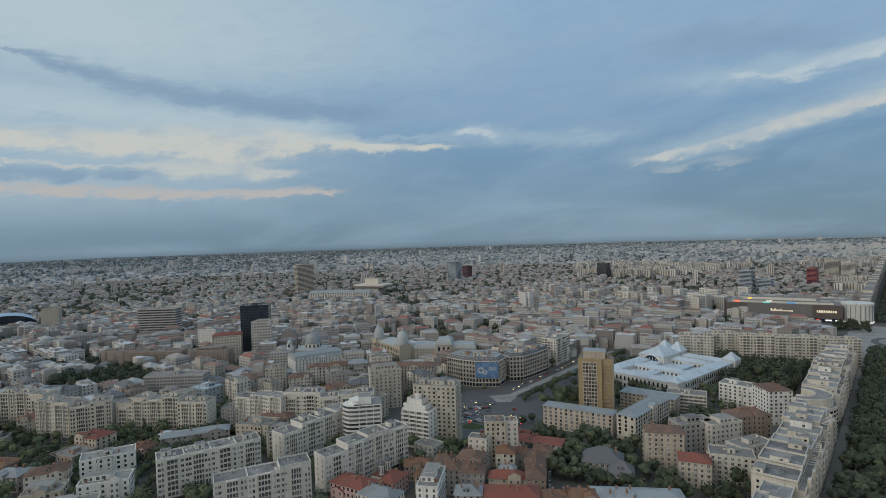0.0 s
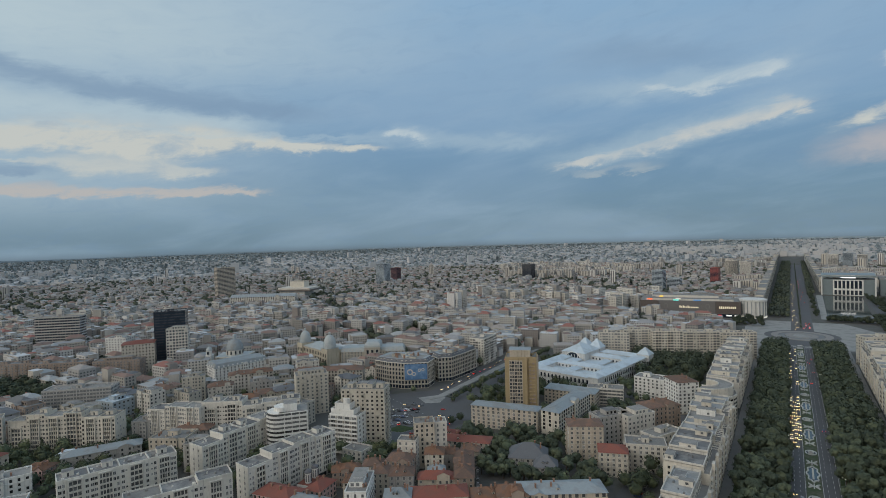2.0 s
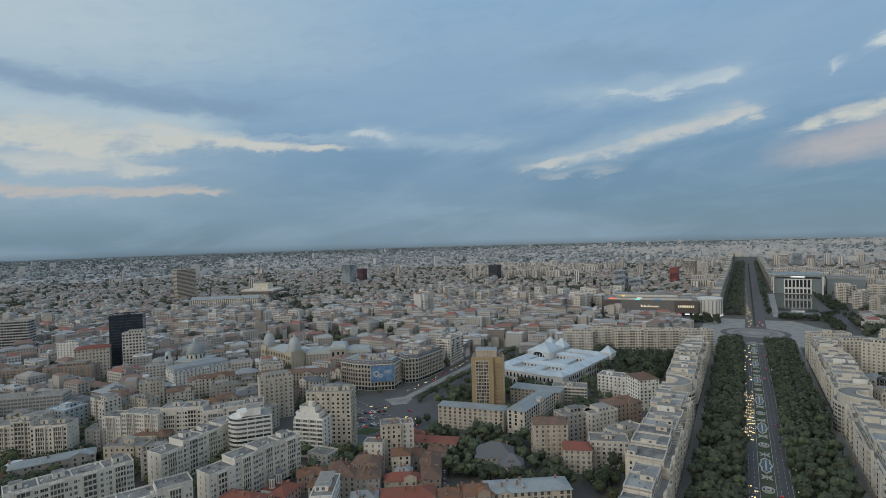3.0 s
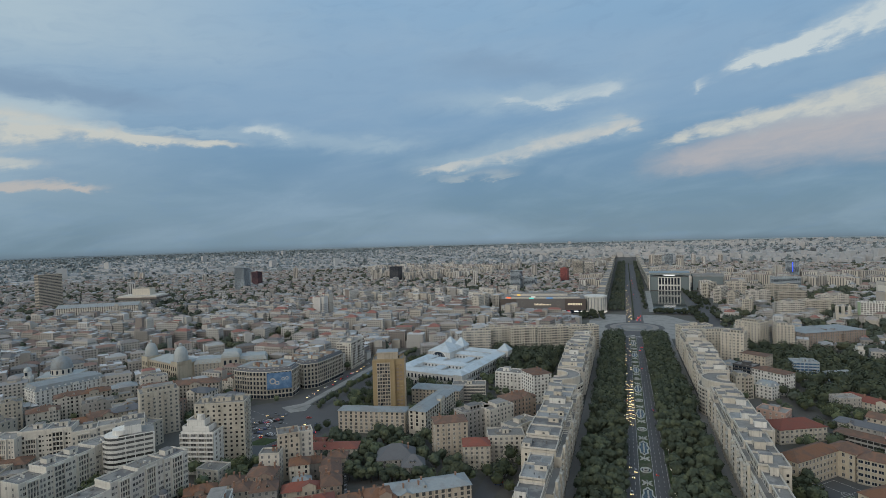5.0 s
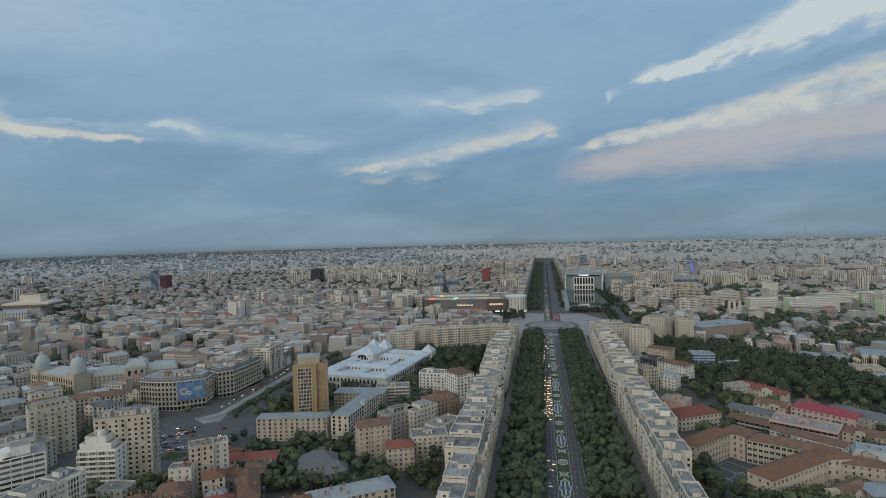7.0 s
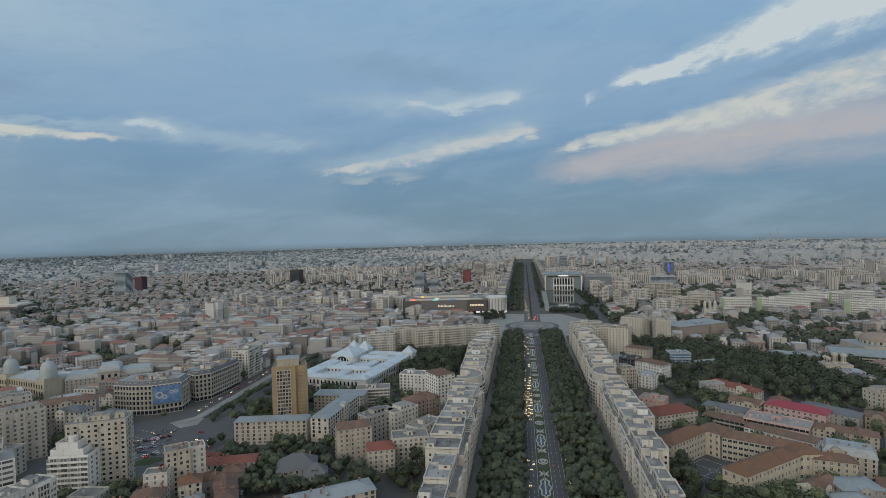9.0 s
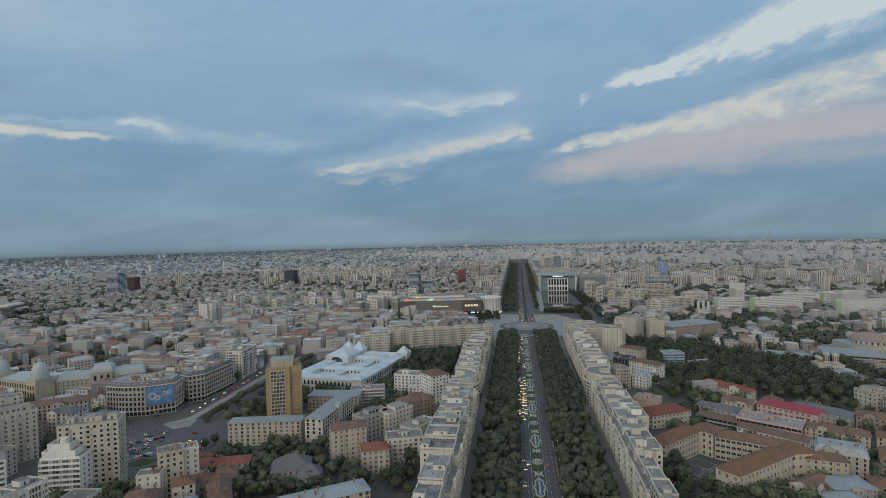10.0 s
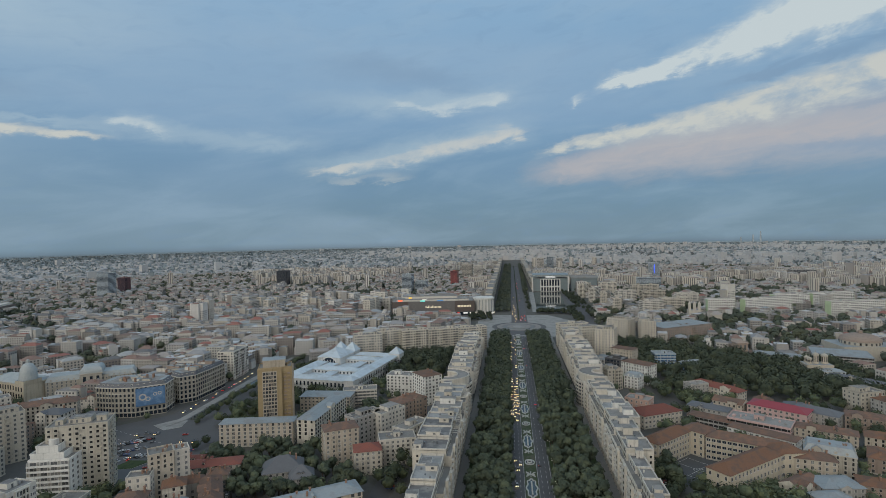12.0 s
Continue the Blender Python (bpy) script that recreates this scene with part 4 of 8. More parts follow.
# cross row closing the boulevard's north side and its tower ends
for i, (x, y, w, a, h) in enumerate([(-52, 697, 40, 26, 30), (-88, 680, 40, 25, 31), (-122, 664, 34, 26, 32), (-153, 655, 30, 28, 33)]):
    building("apartment_block", x, y, w, 14, a, h, CREAM, "flat", CONCRETE, style="loggia", sides="flr", win=(1.5, 1.5), label="tall cream apartment slab with upright rows of loggias", category="apartment block",
             group="cross row of slabs", pent=2, seed=i)
building("apartment_block", -174, 632, 34, 15, 20, 32, CREAM, "flat", CONCRETE, style="loggia", label="tall cream apartment slab with upright rows of loggias", category="apartment block", pent=2, seed=9)
for i, (x, y, w, d, a, h) in enumerate([(100, 668, 36, 16, 20, 34), (112, 640, 22, 20, -20, 38), (150, 742, 30, 20, -40, 34), (180, 727, 18, 18, 0, 33), (82, 720, 40, 16, 25, 31)]):
    building("apartment_block", x, y, w, d, a, h, CREAM, "flat", CONCRETE, style="balcony", label="tall cream apartment tower with stacked rounded balconies", category="apartment block", pent=1, seed=60 + i)

# ---------------------------------------------------------------- white slabs with framed bays


def white_slab(x, y, w, d, ang, h, sides, seed, low, wall=OFFWHITE, single=True, roof=BITUMEN, label="off-white apartment slab with framed upright bays and dark flat roof"):
    """A slab of stepped sections; each front section has an upright frame of loggias between columns of narrow windows. low: sections cut lower at one end."""
    rng = random.Random(seed)
    keep(x, y, w, d, ang)
    root = thing("apartment_slab", pose(x, y, 0, 0, 0, ang), label, "apartment block")
    n = max(2, round(w / 14.5))
    L = w / n
    fh = 3.1
    mates, rests = Geo(), Geo()
    for k in range(n):
        u0, u1 = -w / 2 + k * L, -w / 2 + (k + 1) * L
        hh = h + rng.choice([-.8, 0, 0, .9])
        if (low > 0 and k == n - 1) or (low < 0 and k == 0):
            hh -= abs(low)
        din = rng.choice([0, 0, .7]) if 0 < k < n - 1 else 0
        g = Geo()
        g.box(u0, u1, -d / 2 + din, d / 2, -.4, hh, 0)
        g.box(u0 - .05, u1 + .05, -d / 2 - .12 + din, d / 2 + .12, -.4, 3.2, 1)
        part("wall", g, [wall, GREY], root)
        g = Geo()
        g.box(u0, u1, -d / 2 + din, d / 2, hh, hh + .1, 1)
        g.ring(u0 - .04, u1 + .04, -d / 2 + din - .12, d / 2 + .12, .35, hh - .3, hh + .9, 0)
        for _ in range(rng.randint(3, 6)):
            bx, by, b = rng.uniform(u0 + 1, u1 - 2), rng.uniform(-d / 2 + 1.5, d / 2 - 2), rng.uniform(.4, 1.5)
            g.box(bx, bx + b, by, by + b * .8, hh, hh + rng.uniform(.5, 1.5), rng.choice([0, 1]))
        part("roof", g, [wall, rng.choice([roof, roof, CONCRETE])], root)
        if rng.random() < .55:
            q = Geo()
            bx = (u0 + u1) / 2 + rng.uniform(-2, 2)
            q.box(bx - 2.6, bx + 2.6, -1, 4.2, hh, hh + 2.8, 0, 1)
            q.box(bx - 2.8, bx + 2.8, -1.2, 4.4, hh + 2.8, hh + 3.0, 0, 1, base=True)
            q.box(bx - .5, bx + .5, -1.05, -1.0, hh + .1, hh + 2.1, 2)
            part("stair_head", q, [wall, roof, GLASS], root)
        fl = int((hh - 3) / fh)
        y0 = -d / 2 + din
        bay = rng.uniform(5.2, 6.8)
        bc = (u0 + u1) / 2 + rng.uniform(-.8, .8)
        top = 3.4 + fl * fh + rng.choice([.3, .3, -fh + .3])
        # upright frame with fins, loggia fronts and old glazing behind
        q = Geo()
        fins = rng.choice([3, 4])
        for e in range(fins + 1):
            bx, t = bc - bay / 2 + e * bay / fins, .32 if e in (0, fins) else .16
            q.box(bx - t, bx + t, y0 - (.95 if e in (0, fins) else .7), y0, 3.2, top, 0, base=True)
        q.box(bc - bay / 2 - .32, bc + bay / 2 + .32, y0 - 1.0, y0, top, top + .5, 0, base=True)
        part("bay_frame", q, [wall], root)
        for f in range(int((top - 3.2) / fh)):
            z = 3.2 + f * fh
            q = Geo() if single else rests
            q.box(bc - bay / 2, bc + bay / 2, y0 - .5, y0, z, z + rng.choice([.7, .95, .95]), 0, base=True)
            if single:
                part("parapet", q, [wall if rng.random() < .8 else rng.choice([GREY, BEIGE, PALE])], root)
            for e in range(fins):
                a, b = bc - bay / 2 + e * bay / fins + .14, bc - bay / 2 + (e + 1) * bay / fins - .14
                dep = .05 if rng.random() < .65 else .46
                mates.face([(a, y0 - dep, z + .9), (b, y0 - dep, z + .9), (b, y0 - dep, z + fh - .1), (a, y0 - dep, z + fh - .1)], 0 if dep < .1 else 1)
        cols = [c for c in (u0 + 1.2, u0 + 2.9, u1 - 2.9, u1 - 1.2) if abs(c - bc) > bay / 2 + .9]
        for c in cols:
            ww, tt = rng.choice([(.9, 1.7), (1.2, 1.6), (.8, .9), (1.4, 1.5)])
            for f in range(fl):
                if not single:
                    zz = 3.2 + f * fh + 1.65
                    mates.face([(c - ww / 2, y0 - .04, zz - tt / 2), (c + ww / 2, y0 - .04, zz - tt / 2), (c + ww / 2, y0 - .04, zz + tt / 2), (c - ww / 2, y0 - .04, zz + tt / 2)], 0)
                elif rng.random() < .93:
                    part("window", window_mesh(ww, tt), None, root, m=pose(c, y0, 3.2 + f * fh + 1.65))
        for f in range(2):
            mates.face([(u0 + 1 + f * L / 2, y0 - .14, .4), (u0 + L / 2 - .6 + f * L / 2, y0 - .14, .4), (u0 + L / 2 - .6 + f * L / 2, y0 - .14, 2.7), (u0 + 1 + f * L / 2, y0 - .14, 2.7)], 0)
        for s in ("l" if k == 0 else "") + ("r" if k == n - 1 else ""):
            if s in sides:
                for c in ((-3.6, 0, 3.6) if rng.random() < .6 else (-2.6, 2.6)):
                    for f in range(fl):
                        if rng.random() < (.9 if single else .6):
                            part("window", window_mesh(1.0, 1.4), None, root, m=side_pose(s, w, d, c, 3.2 + f * fh + 1.65))
    part("glazing", mates, [GLASS, GLAZED], root)["kind"] = "stuff"
    if rests.v:
        part("parapets", rests, [wall], root)["kind"] = "stuff"
    return root


def polygon_house(name, pts, h, rise, wall, top, label, lit, pitch=3.0, fl=6, category="building"):
    """A house over a street-corner plan: windows between pilasters on the edges listed in lit, mostly those seen from
    the camera, cornices and a steep roof drawn in at the top.
    """
    xs, ys = [p[0] for p in pts], [p[1] for p in pts]
    keep((min(xs) + max(xs)) / 2, (min(ys) + max(ys)) / 2, max(xs) - min(xs), max(ys) - min(ys), 0)
    cx, cy = sum(xs) / len(xs), sum(ys) / len(ys)
    root = thing(name, pose(cx, cy, 0), label, category)
    P = [Vector((a - cx, b - cy)) for a, b in pts]

    def grown(t):
        return [p + p.normalized() * t for p in P]

    g = Geo()
    g.prism(P, -.4, h, 0, 0)
    part("wall", g, [wall], root)
    for z, t, hh in ((h - .7, .9, .7), (h * .78, .5, .4), (h / fl, .6, .5)):
        g = Geo()
        g.prism(grown(t), z, z + hh, 0, 0, base=True)
        part("cornice", g, [PALE], root)
    g = Geo()
    a, b, c = grown(.3), grown(-2.4), grown(-6.5)
    for k in range(len(P)):
        j = (k + 1) % len(P)
        g.face([(*a[k], h), (*a[j], h), (*b[j], h + rise), (*b[k], h + rise)])
        g.face([(*b[k], h + rise), (*b[j], h + rise), (*c[j], h + rise - .5), (*c[k], h + rise - .5)], 1)
    g.face([(*p, h + rise - .5) for p in c], 2)
    part("roof", g, [top, TIN, CONCRETE], root)
    rng = random.Random(int(cx) + 7)
    for k in range(9):                                            # attic rooms, lift heads and skylights on the flat
        p = Vector((rng.uniform(min(q.x for q in c), max(q.x for q in c)), rng.uniform(min(q.y for q in c), max(q.y for q in c)))) * .62
        q = Geo()
        u, v = rng.uniform(1.2, 4.5), rng.uniform(1.0, 3.2)
        q.box(p.x - u, p.x + u, p.y - v, p.y + v, h + rise - .6, h + rise + rng.uniform(.8, 3.0), 0, 1)
        part("attic_room", q, [rng.choice([wall, PALE, BROWN]), rng.choice([TIN, BITUMEN, TILEBROWN])], root)
    for k in lit:
        p0, p1 = P[k], P[(k + 1) % len(P)]
        u = p1 - p0
        ln = u.length
        m = Matrix.Translation((*((p0 + p1) / 2), 0)) @ Matrix.Rotation(math.atan2(u.y, u.x), 4, "Z")
        n = max(1, int(ln / pitch))
        fh = h / fl
        g = Geo()
        for c in range(n):
            x = -ln / 2 + (c + .5) * ln / n
            for f in range(fl):
                ww, tt = (1.15, fh * .62) if f else (1.25, fh * .66)
                g.box(x - ww - .1 if not f else x - .85, x + ww + .1 if not f else x + .85, -.06, 0, f * fh + fh * .14, f * fh + fh * .16 + tt, 0, base=True)
        part("glazing", g, [DARKGLASS], root, m=m)["kind"] = "stuff"
        for c in range(n + 1):
            q = Geo()
            q.box(-.3, .3, -.5, 0, fh, h - .7, 0, base=True)
            part("pilaster", q, [wall], root, m=m @ pose(-ln / 2 + c * ln / n, 0, 0))
        for c in range(int(ln / 4.5)):
            q = Geo()
            q.box(-.8, .8, -.1, 2.2, .4, 2.4, 0, 1)
            q.box(-.5, .5, -.15, -.1, .8, 2.0, 2)
            part("dormer", q, [PALE, top, DARKGLASS], root, m=m @ pose(-ln / 2 + (c + .5) * ln / int(ln / 4.5), .9, h))
    for k in range(5):
        q = Geo()
        s = rng.uniform(.2, .6)
        p = P[rng.randrange(len(P))] * s
        q.box(p.x - .6, p.x + .6, p.y - .9, p.y + .9, h + rise * .6, h + rise + 3.0)
        part("chimney", q, [surface("chimney_brick", (0.28, 0.17, 0.12), 0.9, 0.4, 1.0, 0.3)], root)
    return root


# ---------------------------------------------------------------- white slabs and towers of the near quarter
white_slab(-322, 148, 58, 13, 72, 26, "lr", 1, 0)
white_slab(-266, 151, 50, 13, 66, 26, "lr", 2, 0)
white_slab(-314, 219, 58, 14, 90, 26, "lr", 3, -3.1)
white_slab(-258, 216, 62, 13, 84, 26, "lr", 4, -3.1)
r = thing("apartment_tower", pose(-264, 276, 0, 0, 0, 14), "white terraced apartment house with stacked balconies", "apartment tower")
keep(-264, 276, 24, 18, 14)
for x0, x1, y0, y1, h in ((-11, 11, -8, 8, 27), (-11, 7, -6, 8, 30), (-9, 3, -4, 8, 33.5)):
    g = Geo()
    g.box(x0, x1, y0, y1, -.4 if h < 28 else 26.5, h, 0)
    part("wall", g, [WHITE], r)
    g = Geo()
    g.box(x0 + .3, x1 - .3, y0 + .3, y1 - .3, h, h + .08, 0)
    part("roof", g, [CONCRETE], r)
    g = Geo()
    g.ring(x0 - .1, x1 + .1, y0 - .1, y1 + .1, .35, h - .2, h + .9)
    part("parapet", g, [WHITE], r)
g = Geo()
g.tube(2.6, 2.6, 33.5, 36.5, 16, 0, -2, 1)
part("lift_house", g, [WHITE], r)
for k in range(1, 9):
    z = k * 3.0
    g = Geo()
    g.box(-11.2, 11.2, -9.4, -8, z - .2, z, 0, base=True)
    g.box(-11.2, 11.2, -9.5, -9.36, z - .2, z + 1.0, 0, base=True)
    tier = part("balcony", g, [WHITE], r)
    for c in range(5):
        g = Geo()
        g.box(-11.1 + c * 5.5, -10.9 + c * 5.5, -9.4, -8, z, z + 2.75, 0)
        part("fin", g, [PALE], tier)
    for c in range(4):
        part("window", window_mesh(3.4, 1.7, FRAME, GLAZED), None, r, m=pose(-8.2 + c * 5.5, -8, z + 1.5))
    for c in (-5, 0, 5):
        part("window", window_mesh(1.6, 1.5), None, r, m=side_pose("r", 22, 16, c, z + 1.4))
building("annex", -246, 264, 16, 12, 4, 9, PALE, sides="fr", single=True, label="low pale annex with flat roof beside the tower", category="building")
building("apartment_tower", -260, 290, 32, 17, 25, 42, BEIGE, style="balcony", sides="fr", pitch=3.4, win=(1.4, 1.4), floors=14, label="beige concrete apartment tower with stacked windows", category="apartment tower", pent=3)
building("apartment_tower", -352, 322, 27, 17, 54, 34, BEIGE, style="balcony", sides="fr", label="grey-beige apartment tower with small balconies", category="apartment tower", pent=2)
for x, y, w, a, h, lw in ((-390, 224, 44, 22, 28, -3.1), (-363, 245, 30, 35, 30, 0), (-335, 266, 42, 48, 28, 0)):
    white_slab(x, y, w, 14, a, h, "lr", int(w), lw, PALE, False, BITUMEN, "pale apartment slab with framed bays standing behind old houses")
for x, y, w, a, h in ((-488, 132, 28, 66, 27), (-462, 167, 52, 37, 27), (-426, 187, 24, 35, 26), (-505, 114, 28, 35, 30), (-560, 100, 52, 38, 30)):
    white_slab(x, y, w, 14, a, h, "lr", int(w + y), -3.1 if w > 30 else 0, CREAM, False, CONCRETE, "cream apartment block with upright bays and stepped roofline")
building("office_slab", -536, 218, 56, 18, 43, 24, GREY, style="strip", pitch=2.6, label="grey office slab with a dense grid of windows", category="office building", pent=1)
building("workshop", -497, 228, 20, 22, 100, 16, BLUISH, top=TINWHITE, label="low white building with pale blue sheet roof", category="building")
# round balcony tower
r = thing("apartment_tower", pose(-294, 247, 0, 0, 0, 50), "white rounded apartment tower wrapped in balcony bands", "apartment tower")
keep(-294, 247, 26, 20, 50)
g = Geo()
g.box(-6, 13, -8, 8, -.4, 33, 0, 1)
g.tube(8, 8, -.4, 33, 24, 0, -6, 0)
g.tube(5.5, 5.5, 33, 36, 20, 0, -4, 0)
g.box(-3, 6, -5, 5, 33, 38, 0, 1)
part("wall", g, [WHITE, CONCRETE], r)
for k in range(1, 11):
    g = Geo()
    g.tube(8.9, 8.9, k * 3 - .25, k * 3 + 1.2, 24, 0, -6, 0, cap=False)
    g.tube(8.9, 7.9, k * 3 - .25, k * 3 - .24, 24, 0, -6, 0, cap=False)
    g.box(-6, 13, -8.9, -8.78, k * 3 - .25, k * 3 + 1.2, 0, base=True)
    g.box(-6, 13, -8.78, -8.0, k * 3 - .25, k * 3, 0, base=True)
    for q in range(4):
        g.box(-3 + q * 5, -2.6 + q * 5, -8.9, -8.0, k * 3 + 1.2, k * 3 + 2.75, 0)
    part("balcony", g, [WHITE], r)
    g = Geo()
    g.tube(8.06, 8.06, k * 3 + 1.0, k * 3 + 2.4, 24, 0, -6, 0, cap=False)
    g.box(-6, 12.5, -8.06, -8.0, k * 3 + 1.0, k * 3 + 2.4, 0, base=True)
    part("glass_band", g, [GLASS], r)

# ---------------------------------------------------------------- ochre tower and its wings
r = building("office_tower", -193.5, 415.5, 26, 19, 22, 46, OCHRE, style="plain", sides="b", pitch=4, win=(1.2, 1.5), floors=14, label="ochre brick tower with pale window panels", category="office tower", pent=0)
g = Geo()
g.box(-13.4, 5.2, -11.9, -9.5, -.4, 46.6, 0)
part("front_bay", g, [OCHRE], r)
front = pose(-4.2, -11.9, 0)
g = Geo()
g.box(-5.6, 5.6, -.25, 0, 2, 44.5, 0, base=True)
part("window_panel", g, [SAND], r, "pale window panel", front)
PANERNG = random.Random(31)
for k in range(14):
    z = 3.6 + k * 3.0
    for c in (-4.3, -2.15, 0, 2.15, 4.3):
        part("window", window_mesh(1.6, 2.1, SAND, DARKGLASS if PANERNG.random() < .7 else GLASS), None, r, m=front @ pose(c, -.3, z))
    if k:
        for x in (7.6, 10.6):                                # brown balconies in the recess
            g = Geo()
            g.box(-1.0, 1.0, -1.3, 0, -1.5, -.5, 0, base=True)
            part("balcony", g, [BROWN if PANERNG.random() < .6 else OCHRE], r, m=pose(x, -9.5, z))
        for q in (-4.6, 0, 4.6):
            g = Geo()
            g.box(-1.5, 1.5, -1.2, 0, -1.5, -.5, 0, base=True)
            part("balcony", g, [CREAM if PANERNG.random() < .5 else GREY], r, m=side_pose("r", 26, 19, q, z))
    for q in (-6.4, -3.0, 0, 3.0, 6.4):
        part("window", window_mesh(1.5, 1.7, SAND, DARKGLASS), None, r, m=side_pose("r", 26, 19, q, z))
for q in (-7.6, -2.3, 2.3, 7.6):
    g = Geo()
    g.box(-.3, .3, -1.25, 0, 2, 45.5, 0, base=True)
    part("pier", g, [SAND], r, m=side_pose("r", 26, 19, q, 0))
g = Geo()
g.box(-9.5, 7.5, -6.5, 6.5, 46, 52, 0, 1)
g.box(-10.2, 8.2, -7.2, 7.2, 51.4, 52.2, 0, 1, base=True)
crown = part("crown", g, [SAND, TIN], r)
for k in range(9):
    for x, y, w, d in ((-9.3 + k * 2.05, -6.9, .7, .5), (7.5, -6.2 + k * 1.45, .5, .6)):
        g = Geo()
        g.box(x, x + w, y, y + d, 46.4, 51.4, 0)
        part("pier", g, [SAND], crown)

building("school_wing", -186, 368.7, 53, 13, 10, 17, SAND, "hip", TIN, 2.0, sides="fr", single=True, pitch=4.0, win=(1.6, 1.9), style="old", label="sand-coloured long wing under a pale sheet-metal roof", category="building")
building("school_wing", -145, 392, 58, 14, 85, 20, CREAM, "hip", TIN, 2.2, sides="fl", pitch=3.6, win=(1.7, 2.0), style="old", label="cream wing with tall windows under a pale sheet-metal roof", category="building")
building("school_wing", -160, 446, 44, 18, 2, 14, SAND, "hip", TIN, 2.0, sides="fr", label="low sand-coloured wing behind the ochre tower", category="building")

# ---------------------------------------------------------------- courthouse-like white-roofed palace
r = thing("palace", pose(-177.7, 550.6, 0, 0, 0, -10.3), "large grey-white palace with pale blue-white sheet roofs and courtyards", "palace")
keep(-177.7, 550.6, 82, 122, -10.3)
PALACEWALL = plaster("palace", (0.60, 0.61, 0.60))
g = Geo()
g.box(-39, 39, -59, 59, -.4, 10, 0, 1)
part("wall", g, [PALACEWALL, TINWHITE], r)
for x0, x1, y0, y1, hh, rise in ((-40, 40, -60, -46, 14, 2.4), (26, 40, -46, 46, 14, 2.4), (-40, -26, -46, 10, 14, 2.4), (-12, 40, 46, 60, 14, 2.6), (-12, 26, 24, 38, 14.4, 2.4), (-26, 26, -22, -9, 13.6, 2.2),
                                 (-26, -14, -9, 10, 12.5, 2.0), (4, 14, -9, 24, 12.0, 1.8), (-6, 4, -46, -22, 12.4, 1.8), (-40, -12, 12, 46, 18, 8.0), (-40, -26, 46, 60, 18.5, 9.5), (-26, -12, 48, 61, 18.0, 9.5), (30, 43, 50, 63, 16.5, 7.5), (-40, -31, -60.5, -49, 15, 4.0), (31, 40.5, -60.5, -49, 15, 3.4)):
    w, d, cx, cy = x1 - x0, y1 - y0, (x0 + x1) / 2, (y0 + y1) / 2
    g = Geo()
    g.box(x0, x1, y0, y1, 9.5, hh, 0)
    g.box(x0 - .35, x1 + .35, y0 - .35, y1 + .35, hh - .9, hh - .3, 0, base=True)
    part("upper_wall", g, [PALACEWALL], r)
    g = Geo()
    g.hip(w, d, hh, rise, .7)
    g.v = [(p + cx, q + cy, z) for p, q, z in g.v]
    part("roof", g, [TINWHITE], r)
    if rise > 7:
        g = Geo()
        g.tube(.35, .05, hh + rise - .2, hh + rise + 3, 6, 0, cx, cy)
        part("finial", g, [TIN], r)
for s_, L, off in (("f", 80, 60), ("r", 120, 40), ("l", 120, 40)):
    n = int(L / 4.2)
    for k, (z, hh) in enumerate(((3.2, 3.4), (9.6, 4.0))):
        g = Geo()
        for c in range(n):
            m4 = side_pose(s_, 80, 120, -L / 2 + (c + .5) * L / n, z)
            q = Geo()
            q.box(-.85, .85, -.08, 0, -hh / 2, hh / 2, 1, base=True)
            q.box(-2.1, -1.6, -.4, 0, -3.2, 3.4, 0, base=True)
            joined(g, q, m4)
        part("glazing", g, [PALACEWALL, DARKGLASS], r)["kind"] = "stuff"
for x0, x1, yy, z, n in ((-10, 25, 24, 11.4, 9), (-25, 25, -22, 11.2, 12)):
    for c in range(n):
        g = Geo()
        x = x0 + (c + .5) * (x1 - x0) / n
        g.box(x - .8, x + .8, yy - .1, yy + .05, z - .9, z + 1.1, 0, base=True)
        part("court_window", g, [DARKGLASS], r)
g = Geo()                                                    # half-round window in the great hall's gable
for k in range(10):
    a, b = math.pi * k / 10, math.pi * (k + 1) / 10
    for f0, f1, mt in ((0, 8.2, 0), (8.2, 9.4, 1)):
        g.face([(-26 + f * math.cos(t), 11.55 - .1 * mt, 11.5 + f * .78 * math.sin(t)) for f, t in ((f0, a), (f1, a), (f1, b), (f0, b))][::-1], mt)
for x in (-5.5, -1.8, 1.8, 5.5):
    g.box(-26 + x - .25, -26 + x + .25, 11.3, 11.6, 11.5, 15.6, 1)
part("lunette", g, [DARKGLASS, WHITE], r, "half-round hall window with white bars")

# ---------------------------------------------------------------- shopping centre with dark billboards
r = thing("shopping_centre", pose(-145, 1022, 0, 0, 0, 8), "long shopping centre wrapped in dark billboards with lit signs", "shopping centre")
keep(-138, 1024, 240, 74, 8)
g = Geo()
g.box(-82, 76, -26, 38, -.4, 26, 0, 1)
g.box(-74, 66, -12, 34, 26, 29, 2, 1)
g.box(-64, 44, 8, 34, 29, 33, 2, 1)
part("wall", g, [DARKWALL, CONCRETE, PALE], r)
BOARD = surface("billboard_grey", (0.165, 0.157, 0.152), 0.7, 0.15, 9.0, 2.0)
BOARD2 = surface("billboard_brown", (0.115, 0.095, 0.086), 0.7, 0.15, 9.0, 2.0)
LETTER = shining("sign_letters", (1.0, 0.86, 0.62), 0.3)
boards = []
